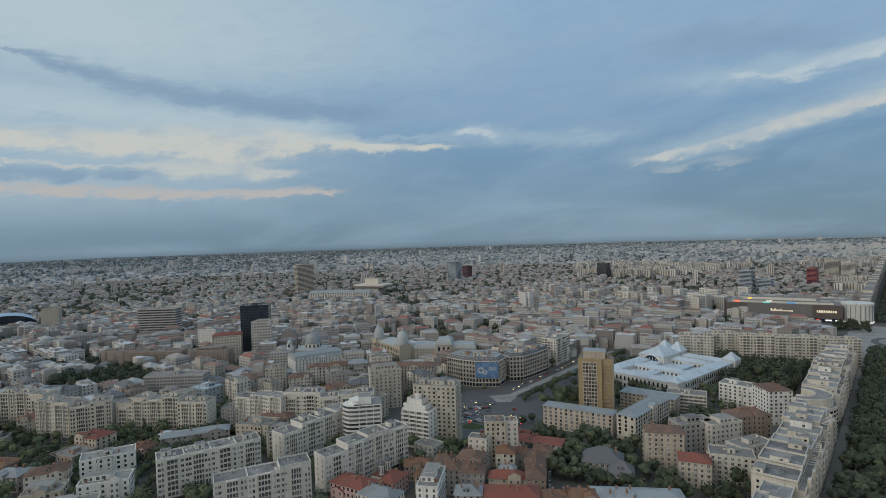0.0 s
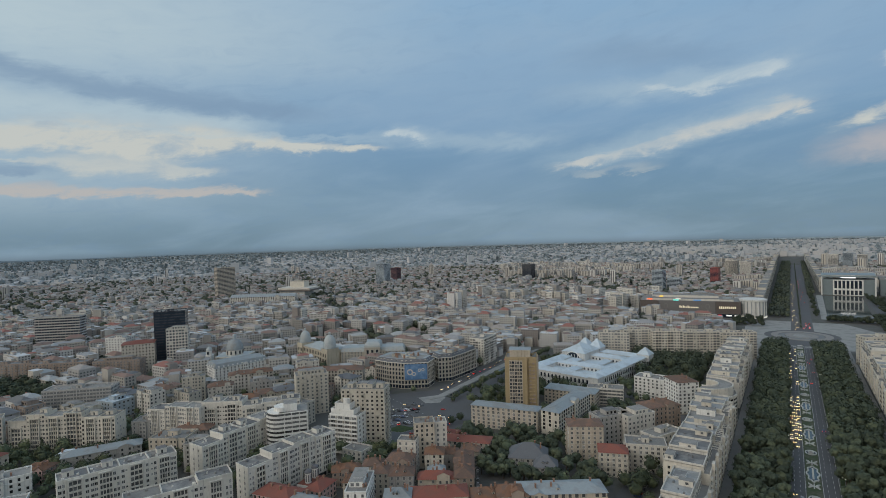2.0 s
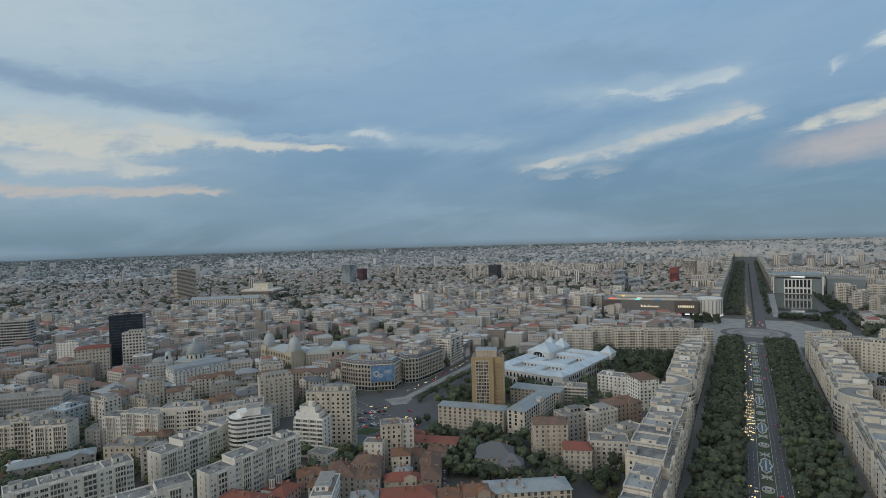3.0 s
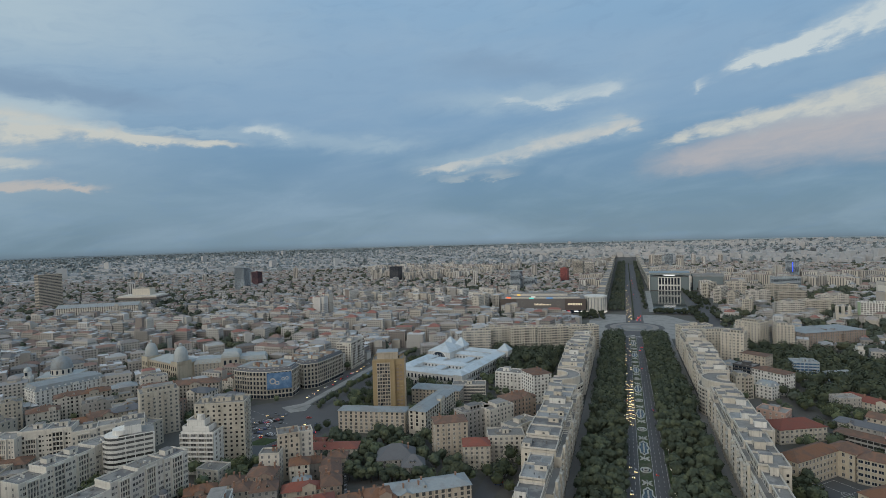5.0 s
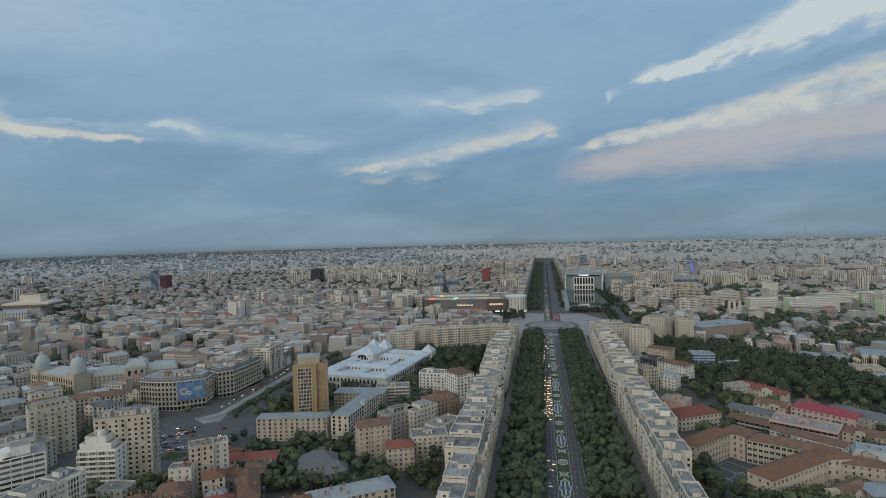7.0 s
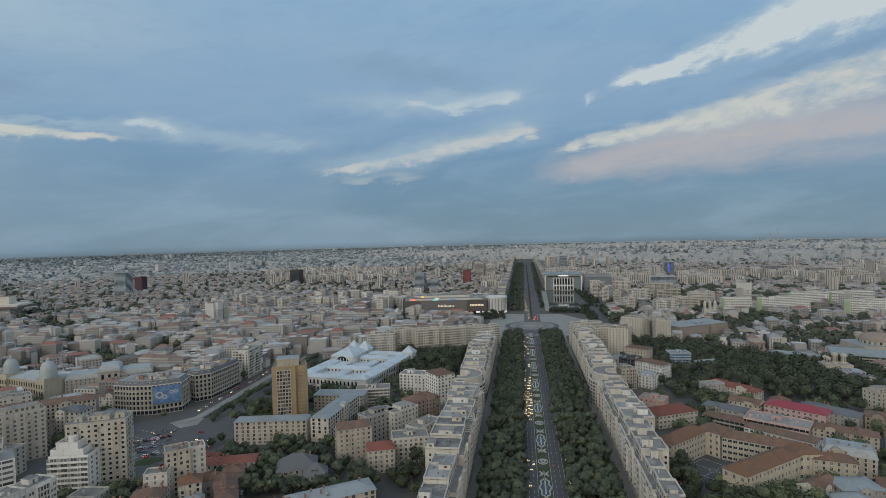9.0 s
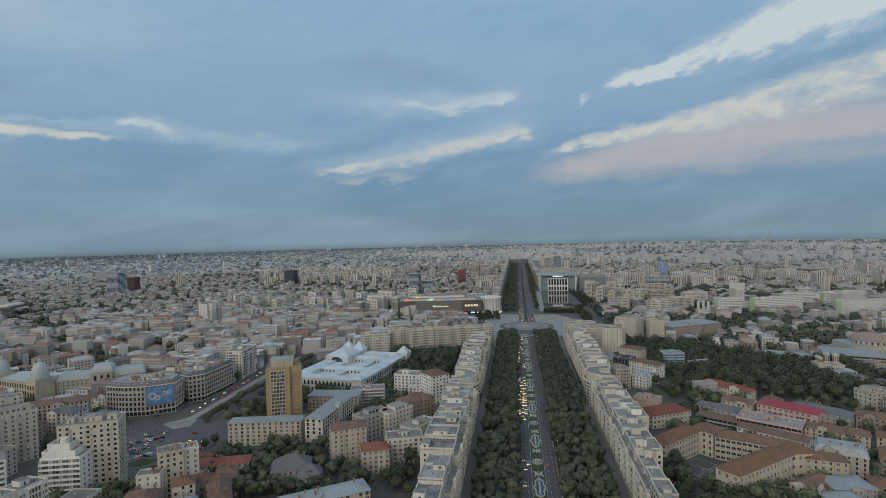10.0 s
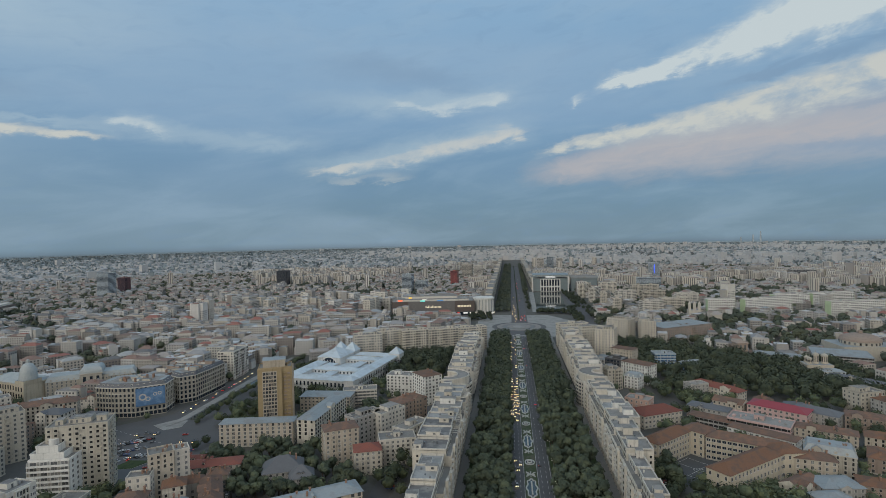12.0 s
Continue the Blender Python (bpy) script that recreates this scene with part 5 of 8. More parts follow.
for x0, x1, mt in ((-82, -52, BOARD2), (-51.5, 37.5, BOARD), (38, 75.5, BOARD2)):
    g = Geo()
    g.box(x0, x1, -26.8, -26.05, 6.5, 27.2, 0, base=True)
    sheet_ = part("billboard", g, [mt], r, "large dark advertising sheet")
    boards.append(sheet_)
    g = Geo()
    g.ring(x0 - .2, x1 + .2, -27.0, -26.0, .3, 6.2, 6.6)
    part("rail", g, [METAL], sheet_)
for x, k in ((-40, 4.6), (26, 4.6)):                         # emblems: an oval ring with a stem
    g = Geo()
    for q in range(24):
        a, b = 2 * math.pi * q / 24, 2 * math.pi * (q + 1) / 24
        g.face([(x + k * .7 * f * math.cos(t), -26.9, 18 + k * f * math.sin(t)) for f, t in ((.82, a), (1, a), (1, b), (.82, b))])
    g.box(x - 1.6, x + 1.6, -26.95, -26.85, 10.0, 12.2, 0)
    part("emblem", g, [surface("emblem_grey", (0.22, 0.21, 0.2), 0.7, 0.1)], boards[1], "plain grey oval emblem")
g = Geo()                                                    # signs drawn as plain strokes
for k in range(12):
    x = -18 + k * 2.55
    g.box(x, x + 1.7, -26.95, -26.85, 15.0, 17.4 + (1.7 if k in (0, 2, 5) else 0), 0)
part("sign_strokes", g, [LETTER], boards[1], "lit cream sign strokes")
g = Geo()
for k in range(9):
    x = 43 + k * 2.9
    g.box(x, x + 2.0, -26.95, -26.85, 15.2, 19.0, 0)
part("sign_strokes", g, [LETTER], boards[2], "lit cream sign strokes")
g = Geo()
for k in range(5):
    g.box(-60 + k * 1.6, -58.9 + k * 1.6, -26.95, -26.85, 9.5, 12.2, 0)
part("sign_strokes", g, [shining("sign_white", (1, 1, 1), .5)], boards[0], "small lit white sign strokes")
g = Geo()
g.box(-82, 76, -26.3, -26.05, .4, 6.0, 0, base=True)
part("shop_front", g, [DARKGLASS], r)
for k, (x, w, c) in enumerate([(-62, 7, (0.9, 0.9, 1.0)), (-50, 5, (1, .85, .5)), (-33, 9, (1, .9, .6)), (-20, 5, (1, .8, .4)), (-9, 8, (1, .10, .06)), (-1, 9, (1, .08, .05)), (16, 7, (1, .75, .3)), (30, 6, (1, .7, .3)), (42, 5, (1, .08, .06)), (54, 8, (1, 1, 1)), (66, 6, (1, .95, .9))]):
    g = Geo()
    g.box(x, x + w, -26.5, -26.1, 2.6, 4.8, 0)
    part("shop_light", g, [shining("shop_%d" % k, c, 0.55)], r, "lit shop window band")
for x, w, z, c, e in ((-70, 8, 28.0, (1, .14, .05), 1.1), (-28, 9, 26.6, (.2, .85, .75), .45), (4, 12, 27.0, (.12, .3, .6), .25), (-50, 6, 33, (1, .6, .1), .6), (-24, 8, 29.2, (.9, .9, .8), .2)):
    g = Geo()
    g.box(x, x + w, -24, -23.4, z, z + 2.4, 0, base=True)
    part("roof_sign", g, [shining("roofsign_%d" % int(x), c, e)], r, "lit sign on the roof edge")
    for q in (.2, .8):
        g = Geo()
        g.box(x + w * q - .15, x + w * q + .15, -23.4, -22.6, 25.9, z + 2.0, 0)
        part("sign_prop", g, [METAL], r)
g = Geo()                                                    # white corner pavilion with ribbed front
g.tube(19, 19, -.4, 30, 40, 0, 95, -8)
g.tube(20.5, 20.5, 28.2, 31.0, 40, 0, 95, -8)
pav = part("corner_pavilion", g, [WHITE], r, "white round corner pavilion")
for k in range(24):
    a = radians(-165 + k * 9)
    g = Geo()
    g.box(-.5, .5, -.5, .5, 4, 27.8, 0)
    part("rib", g, [TIN if k % 2 else WHITE], pav, m=pose(95 + 19.4 * math.cos(a), -8 + 19.4 * math.sin(a), 0, 0, 0, math.degrees(a)))
g = Geo()
g.tube(20.3, 20.3, 1, 3.0, 40, 0, 95, -8, cap=False)
part("shop_light", g, [shining("pavilion_light", (1, .93, .8), .4)], r, "lit ground-floor band")
for x, y, w, d, z in ((-52, 18, 12, 8, 33), (-30, 24, 8, 6, 33), (0, 20, 16, 7, 33), (28, 22, 10, 8, 33), (-66, 0, 8, 6, 29), (50, -4, 12, 6, 29)):
    g = Geo()
    g.box(x, x + w, y, y + d, z, z + 2.4, 0)
    part("roof_plant", g, [TIN], r)

# ---------------------------------------------------------------- library with its colonnade
r = thing("library", pose(108, 1432, 0, 0, 0, -3), "white library with flat portico and tall columns over water", "library")
keep(120, 1460, 190, 90, 0)
g = Geo()
g.box(-46, 46, -14, 40, -.4, 34, 1, 0)
g.box(-47, 47, -20, 42, 39.5, 44, 1, 1, base=True)
g.box(-47.4, 47.4, -20.4, 42.4, 42.6, 43.2, 0, 0, base=True)
g.box(-47, -44.6, -20, -12, -.4, 40, 0)
g.box(44.6, 47, -20, -12, -.4, 40, 0)
g.box(-26, 26, -18, 0, -.4, 33, 0, 0)
part("wall", g, [WHITE, surface("teal_cladding", (0.19, 0.235, 0.25), 0.35, 0.3, 8.0, 1.5)], r)
for k in range(7):
    g = Geo()
    g.box(-23.6 + k * 7.0, -18.9 + k * 7.0, -18.4, -18.0, 15, 31.5, 0)
    g.box(-23.6 + k * 7.0, -18.9 + k * 7.0, -18.4, -18.0, 1.5, 11.0, 0)
    part("window", g, [DARKGLASS], r)
g = Geo()
g.box(-13, 13, -20.8, -20.45, 37.2, 39.4)
part("sign", g, [shining("library_sign", (1, 1, 1), .7)], r, "lit white sign bar")
g = Geo()
g.box(54, 120, -4, 40, -.4, 36, 0, 1)
g.box(52, 122, -6, 42, 33, 38, 2, 1, base=True)
part("side_wing", g, [surface("teal_cladding", (0.11, 0.14, 0.15)), CONCRETE, TIN], r)

# slabs east of the water basin
for i, (x, y, w, a, h) in enumerate([(178, 1290, 46, 60, 31), (188, 1205, 50, 66, 30), (196, 1120, 48, 70, 31), (202, 1030, 44, 76, 29), (236, 1120, 40, 20, 32), (292, 1130, 50, 12, 30), (300, 1030, 44, 10, 27), (252, 985, 40, 16, 28), (300, 1230, 60, 10, 33), (232, 1300, 40, 12, 32), (352, 1110, 44, 8, 27)]):
    building("apartment_slab", x, y, w, 14, a, h, (CREAM, PALE, BEIGE)[i % 3], "flat", CONCRETE, style="loggia", sides="flr", win=(1.5, 1.5), label="tall cream apartment slab with upright rows of loggias near the basin", category="apartment block", pent=2, seed=90 + i)

# ---------------------------------------------------------------- landmark towers
for x, y, w, a in ((-690, 262, 60, 40), (-640, 300, 50, 40), (-735, 235, 46, 40)):
    building("apartment_slab", x, y, w, 16, a, 21, BROWN, "flat", BITUMEN, style="balcony", label="dark brown brick apartment slab with balconies", category="apartment block", pent=2)
building("office_tower", -661, 374, 36, 22, 50, 66, COATED, style="strip", sides="flr", glass=DARKGLASS, frame=COATED, label="dark glass office tower seen against the old town", category="office tower", floors=19)
building("office_tower", -630, 364, 24, 14, 50, 47, PALE, style="plain", sides="flr", glass=DARKGLASS, win=(2.0, 2.0), pitch=3.2, label="pale gridded office tower joined to dark glass one", category="office tower", floors=13)
building("hotel", -655, 330, 34, 24, 57, 34, CREAM, "hip", TILERED, 3, win=(1.3, 1.6), sides="flr", label="cream hotel with red tiled roof and rows of windows", category="hotel", floors=9)
building("office_block", -716, 338, 26, 20, 31, 34, WHITE, win=(1.6, 1.6), label="pale grey stepped office block", category="office building", pent=1)
building("office_slab", -893, 340, 60, 18, 41, 50, GREY, style="strip", floors=13, glass=DARKGLASS, frame=WHITE, label="dark office slab striped with white bands", category="office building")
building("hotel_tower", -1277, 875, 48, 22, 76, 84, SAND, style="strip", pitch=4, floors=24, label="tall sand-coloured hotel tower with balcony grid", category="hotel tower", pent=1)
building("theatre", -1080, 950, 70, 50, 20, 24, WHITE, label="broad white theatre with stacked flat roofs", category="theatre")
r = building("theatre_tower", -1075, 955, 40, 26, 20, 45, CREAM, label="blind cream stage tower of the theatre", category="theatre", sides="f", win=(.6, .6), pitch=12)
g = Geo()
g.box(-48, 48, -36, 30, 22.5, 26.5, 0, base=True)
g.box(-44, 44, -32, 26, 26.5, 30, 1)
part("roof_brim", g, [surface("dark_brim", (0.16, 0.14, 0.125), 0.8, 0.3), PALE], r, "broad dark overhanging roof brim")
# hall with a pale blue vaulted roof, and a long range with a blue-grey roof
r = thing("sports_hall", pose(-1290, 214, 0, 0, 0, 80), "wide hall under a pale blue vaulted sheet roof", "hall")
keep(-1290, 214, 110, 70, 80)
g = Geo()
g.box(-46, 46, -30, 30, -.4, 18, 0)
part("wall", g, [GREY], r)
g = Geo()
for k in range(12):
    a0, a1 = math.pi * (.12 + .76 * k / 12), math.pi * (.12 + .76 * (k + 1) / 12)
    p0, p1 = (-52 * math.cos(a0), 2 + 26 * math.sin(a0)), (-52 * math.cos(a1), 2 + 26 * math.sin(a1))
    g.face([(p0[0], -32, p0[1]), (p1[0], -32, p1[1]), (p1[0], 32, p1[1]), (p0[0], 32, p0[1])])
    g.face([(p0[0], -31, 12), (p1[0], -31, 12), (p1[0], -31, p1[1]), (p0[0], -31, p0[1])], 1)
part("vault", g, [surface("vault_sheet", (0.30, 0.44, 0.58), 0.5, 0.25, 10.0, 1.5), DARKGLASS], r, "pale blue vaulted roof")
g = Geo()
for k in range(22):
    g.box(-44 + k * 4, -41.4 + k * 4, -30.15, -29.9, 4, 11, 0, base=True)
part("glazing", g, [DARKGLASS], r)["kind"] = "stuff"
building("long_hall", -1040, 815, 150, 26, 34, 22, PALE, "gable", TIN, 6, style="old", pitch=4.2, win=(1.6, 2.4), label="long pale range under a blue-grey sheet roof", category="building")
building("apartment_tower", -1135, 252, 26, 20, 62, 45, SAND, label="sand-coloured apartment tower above low roofs", category="apartment tower")
for x, y, w, d, h, mt, lb in ((-1089, 1315, 40, 25, 70, BLUISH, "blue-grey office tower with banded windows"), (-1135, 1440, 28, 20, 48, MAROON, "dark maroon office tower"), (-713, 1605, 33, 25, 52, DARKWALL, "dark glass office tower"),
                              (-160, 1550, 20, 18, 48, REDWALL, "bright red office tower among pale slabs"), (-269, 1391, 26, 22, 52, BLUISH, "blue-grey glass office tower"), (-235, 1402, 30, 20, 32, BLUISH, "low blue-grey glass office wing"),
                              (-144, 1839, 34, 20, 52, CREAM, "cream concrete apartment tower"), (-105, 1820, 30, 20, 48, PALE, "pale concrete apartment tower"), (443, 1697, 30, 30, 55, BLUISH, "dark blue glass office tower"),
                              (366, 1459, 60, 34, 30, BLUISH, "blue-grey office block with glass front"), (760, 1740, 60, 40, 36, GREY, "plain grey concrete office block"), (838, 1640, 60, 40, 34, GREY, "grey hospital block with bands of windows"),
                              (130, 2230, 26, 30, 52, PALE, "pale framed office tower"), (170, 2240, 26, 30, 56, BLUISH, "blue-grey glass office tower"), (210, 2250, 26, 30, 50, PALE, "pale framed office tower")):
    r = building("office_tower", x, y, w, d, -10, h, mt, style="strip", glass=DARKGLASS, frame=mt, pitch=4, label=lb, category="office tower", pent=1)
    if "dark blue" in lb:
        g = Geo()
        g.box(-1.0, 1.0, -d / 2 - .5, -d / 2 - .1, 26, 52, base=True)
        part("light_strip", g, [shining("blue_light", (0.05, 0.12, 1.0), 1.0)], r, "lit blue strip")
for x, y, w, a, in ((369, 985, 44, -3), (450, 996, 92, 16), (575, 960, 100, 11), (690, 980, 90, 8), (520, 1060, 70, 12), (600, 1075, 80, 10)):
    r = building("apartment_slab", x, y, w, 13, a, 29, WHITE, style="plain", pitch=3.4, win=(2.2, 1.5), base=GREENISH, label="white apartment slab with pale green end walls", category="apartment block", pent=2)
    g = Geo()
    g.box(-w / 2 - .3, -w / 2 - .02, -6.6, 6.6, 0, 29.5)
    g.box(w / 2 + .02, w / 2 + .3, -6.6, 6.6, 0, 29.5)
    part("end_wall", g, [GREENISH], r, "pale green end wall")

# ---------------------------------------------------------------- old town landmarks
PALETIN = surface("roof_pale_tin", (0.40, 0.43, 0.43), 0.6, 0.35, 6.0, 1.0, metal=0.1, second=(0.33, 0.37, 0.38), spread=0.1)
r = thing("savings_palace", pose(-474, 455, 0, 0, 0, -14), "cream domed palace with arcaded upper floor and grey domes", "palace")
keep(-474, 455, 76, 36, -14)
g = Geo()
g.box(-34, 34, -14, 14, -.4, 22, 0, 1)
g.box(-35, 35, -15, 15, 20.6, 21.6, 0, 1, base=True)
for sx in (-29, 29):
    g.box(sx - 6, sx + 6, -16, 0, -.4, 25, 0, 1)
part("wall", g, [SCHOOL, TIN], r)
for sx, sy, rr, hh, z in ((-29, -8, 6.6, 11.5, 25), (29, -8, 7.2, 13.0, 25)):
    g = Geo()
    g.tube(rr + .3, rr + .3, z, z + 2.2, 20, 0, sx, sy)
    g.dome(rr, z + 2.2, hh, 20, 8, 0, sx, sy, .8)
    cap = part("dome", g, [PALETIN], r, "pale grey sheet-metal dome")
    g = Geo()
    g.tube(1.3, 1.1, z + hh + 1.8, z + hh + 4.2, 8, 0, sx, sy)
    g.dome(1.5, z + hh + 4.2, 1.4, 8, 3, 0, sx, sy)
    part("lantern", g, [PALETIN], cap)
g = Geo()
g.hip(44, 27, 22, 5.0, .6)
part("roof", g, [PALETIN], r, "pale grey sheet-metal roof")
for k in range(3):
    g = Geo()
    for c in range(18):
        x = -32 + c * 3.75
        g.box(x - .8, x + .8, -16.1 if abs(x) > 23 else -14.1, -13.9, 2.5 + k * 6.4, 6.5 + k * 6.4, 0, base=True)
    part("glazing", g, [GLASS], r)["kind"] = "stuff"
r = building("palace_wing", -414, 478, 74, 22, 34, 19, STONE, "mansard", PALETIN, 4.5, style="old", pitch=3.6, win=(1.3, 2.2), label="cream palace wing under a grey metal mansard roof", category="palace")
g = Geo()                                                    # raised middle with a swelling roof
g.box(-9, 9, -13.5, 11.5, -.4, 24, 0)
g.box(-9.6, 9.6, -14.1, 12.1, 23.2, 24, 0, base=True)
last = None
for k in range(6):
    t = k / 5
    q = 9.6 * math.cos(t * 1.0), 24 + 6.0 * math.sin(t * 1.5)
    if last:
        for ax, ay, bx, by in ((-1, -1, 1, -1), (1, -1, 1, 1), (1, 1, -1, 1), (-1, 1, -1, -1)):
            g.face([(ax * last[0], -1 + ay * last[0] * 1.3, last[1]), (bx * last[0], -1 + by * last[0] * 1.3, last[1]), (bx * q[0], -1 + by * q[0] * 1.3, q[1]), (ax * q[0], -1 + ay * q[0] * 1.3, q[1])], 1)
    last = q
g.face([(-last[0], -1 - last[0] * 1.3, last[1]), (last[0], -1 - last[0] * 1.3, last[1]), (last[0], -1 + last[0] * 1.3, last[1]), (-last[0], -1 + last[0] * 1.3, last[1])], 1)
part("middle_pavilion", g, [STONE, PALETIN], r, "raised pavilion with swelling grey roof")
for x in (-5.5, 0, 5.5):
    g = Geo()
    g.box(x - 1.2, x + 1.2, -13.65, -13.4, 12, 21, 0, base=True)
    part("tall_window", g, [DARKGLASS], r)
building("church_palace", -497, 352, 56, 26, 74, 22, WHITE, "mansard", TIN, 4, style="old", pitch=3.6, win=(1.2, 2.1), label="white palace with pale metal roofs beside the trees", category="palace")
building("long_house", -387, 379, 68, 16, 34, 21, STONE, "hip", TILEBROWN, 3, style="old", pitch=3.0, win=(1.2, 1.9), label="long stone-grey building with brown tiled roof", category="building", chimneys=4)
r = thing("domed_palace", pose(-541, 380, 0, 0, 0, 30), "white palace with a broad grey ribbed dome", "palace")
keep(-541, 380, 36, 34, 30)
g = Geo()
g.box(-17, 17, -15, 15, -.4, 21, 0, 1)
g.box(-17.6, 17.6, -15.6, 15.6, 19.8, 20.6, 0, base=True)
g.tube(9.4, 9.4, 21, 27, 24, 0)
part("wall", g, [PALE, PALETIN], r)
g = Geo()
g.tube(9.9, 9.9, 26.6, 27.4, 24, 0)
g.dome(9.4, 27.4, 11.5, 24, 8, 0, 0, 0, .85)
cap = part("dome", g, [TIN], r, "grey ribbed dome with lantern")
g = Geo()
g.tube(2.0, 1.6, 38, 42, 12, 0)
g.dome(2.1, 42, 2.4, 12, 4)
part("lantern", g, [PALETIN], cap)
for k in range(12):
    a = 2 * math.pi * k / 12
    g = Geo()
    g.box(-.8, .8, -.25, .25, 22, 25.8)
    part("drum_window", g, [DARKGLASS], r, m=pose(9.4 * math.cos(a), 9.4 * math.sin(a), 0, 0, 0, math.degrees(a) + 90))
for k in range(3):
    g = Geo()
    for c in range(9):
        g.box(-15.4 + c * 3.5, -13.4 + c * 3.5, -15.1, -14.9, 2 + k * 6.2, 5.6 + k * 6.2, 0, base=True)
    part("glazing", g, [GLASS], r)["kind"] = "stuff"
r = thing("church", pose(-556, 362, 0, 0, 0, 32), "white church with a domed belfry among trees", "church")
keep(-556, 362, 18, 26, 32)
g = Geo()
g.box(-6, 6, -11, 11, -.4, 13, 0, 1)
g.box(-3.6, 3.6, -13, -6, -.4, 24, 0)
g.tube(3.0, 3.0, 24, 29, 12, 0, 0, -9.5)
part("wall", g, [WHITE, PALETIN], r)
g = Geo()
g.dome(3.4, 29, 4.2, 12, 5, 0, 0, -9.5)
g.tube(.5, .1, 33, 36.5, 6, 0, 0, -9.5)
part("dome", g, [PALETIN], r)
for z in (9, 16, 25):
    g = Geo()
    g.box(-1.0, 1.0, -13.15, -12.4 if z < 24 else -12.0, z, z + 3.4)
    part("window", g, [DARKGLASS], r)

r = polygon_house("corner_building", [(-356, 414), (-338, 412.5), (-321, 415.5), (-302, 429), (-306, 446), (-330, 450), (-358, 440)], 26, 3.4, STONE, SLATE, "grey stone corner building with rounded front and a blue billboard", (0, 1, 2, 3))
m4 = pose(-311.5 - r.location.x, 422.3 - r.location.y, 0, 0, 0, 35.4)
g = Geo()
g.box(-11.2, 11.2, -1.7, -1.1, 9.3, 24.6, 0, base=True)
part("billboard", g, [surface("billboard_blue", (0.10, 0.20, 0.36), 0.6, 0.25, 4.0, 1.0, second=(0.16, 0.28, 0.45))], r, "blue advertising sheet with pale shapes", m4)
for k, (x, z, s) in enumerate([(-6, 17, 3.0), (-2, 15, 2.0), (3.5, 18.5, 1.6), (7.0, 19, 1.6)]):
    g = Geo()
    for q in range(16):
        a, b = 2 * math.pi * q / 16, 2 * math.pi * (q + 1) / 16
        g.face([(x + s * f * math.cos(t), -1.75, z + s * f * math.sin(t)) for f, t in ((.6, a), (1, a), (1, b), (.6, b))])
    part("emblem", g, [PALE], r, "pale ring shape", m4)
polygon_house("corner_building", [(-305, 453), (-295, 463), (-293.5, 486), (-293, 510), (-309, 511), (-318, 460)], 25, 3.4, STONE, SLATE, "grey stone quay house with pilasters and dark mansard", (0, 1, 2, 5))
polygon_house("corner_building", [(-345, 455), (-322, 454), (-314, 500), (-338, 504)], 23, 3.2, STONE, TILEBROWN, "grey stone house with brown mansard roof", (0, 1, 3))
building("corner_building", -306, 552, 36, 18, 93, 30, PALE, "flat", CONCRETE, style="loggia", label="pale stone block with giant pilasters facing the quay", category="building")
r = building("kiosk", -312, 366, 7, 7, 20, 6, WHITE, pitch=3, label="small white kiosk with an orange-topped advertising pillar", category="kiosk", sides="fr")
g = Geo()
g.tube(1.6, 1.6, 6, 13, 12, 0)
g.dome(2.4, 13, 3.4, 12, 4, 1)
part("sign_pillar", g, [WHITE, surface("orange_paint", (0.65, 0.12, 0.05), 0.5, 0.1)], r, "white pillar with orange top")

# ---------------------------------------------------------------- houses between the square and the boulevard
building("villa", -142, 312, 24, 18, 22, 9, GREY, "hip", SLATE, 7, style="old", sides="flr", label="grey villa under steep dark slate roofs among trees", category="house", chimneys=2, single=True)
building("villa", -127, 304, 14, 12, 22, 8, GREY, "hip", SLATE, 6, style="old", sides="flr", label="wing of the grey slate-roofed villa", category="house", single=True)
building("apartment_house", -115, 342, 22, 15, 28, 24, SAND, "hip", TILEBROWN, 2.5, pitch=3.2, win=(1.2, 1.6), sides="flr", single=True, style="balcony", label="tall sandy apartment house with worn tiled roof", category="apartment house", chimneys=3)
building("apartment_house", -107, 374, 26, 13, 53, 22, GREY, "flat", BITUMEN, win=(1.2, 1.6), label="grey apartment house with dark flat roof", category="apartment house")
building("apartment_house", -92, 384, 24, 13, 55, 22, PALE, "flat", CONCRETE, win=(1.2, 1.6), label="pale apartment house with worn flat roof", category="apartment house", pent=1)
building("apartment_house", -82, 412, 26, 16, 50, 22, BROWN, "hip", TILEBROWN, 3.5, win=(1.2, 1.6), style="old", label="brown old house with tiled roof and turrets", category="apartment house", chimneys=4)
building("apartment_house", -93, 330, 17, 14, 19, 15, CREAM, "hip", TILERED, 3.2, win=(1.2, 1.6), style="balcony", sides="flr", single=True, pitch=3.0, label="cream house with bright red tiled roof and balconies", category="apartment house")
building("apartment_house", -77, 346, 24, 15, 18, 17, PALE, "flat", CONCRETE, win=(1.4, 1.5), style="balcony", sides="flr", single=True, label="pale apartment house with rounded corner and flat roof", category="apartment house", pent=1)
building("apartment_house", -72, 372, 26, 13, 62, 16, PALE, "flat", CONCRETE, win=(1.4, 1.5), sides="flr", label="pale apartment house along the side street", category="apartment house")
building("apartment_house", -104, 268, 46, 15, 33, 14, SAND, "hip", TIN, 2.6, win=(1.6, 2.0), style="old", sides="flr", label="long sandy house with patched pale-blue sheet roof", category="building", chimneys=5)
building("row_house", -125, 252, 16, 14, 33, 14, BROWN, "hip", TILE, 3, style="old", label="old house with rusty tiled roof", category="house", chimneys=2)
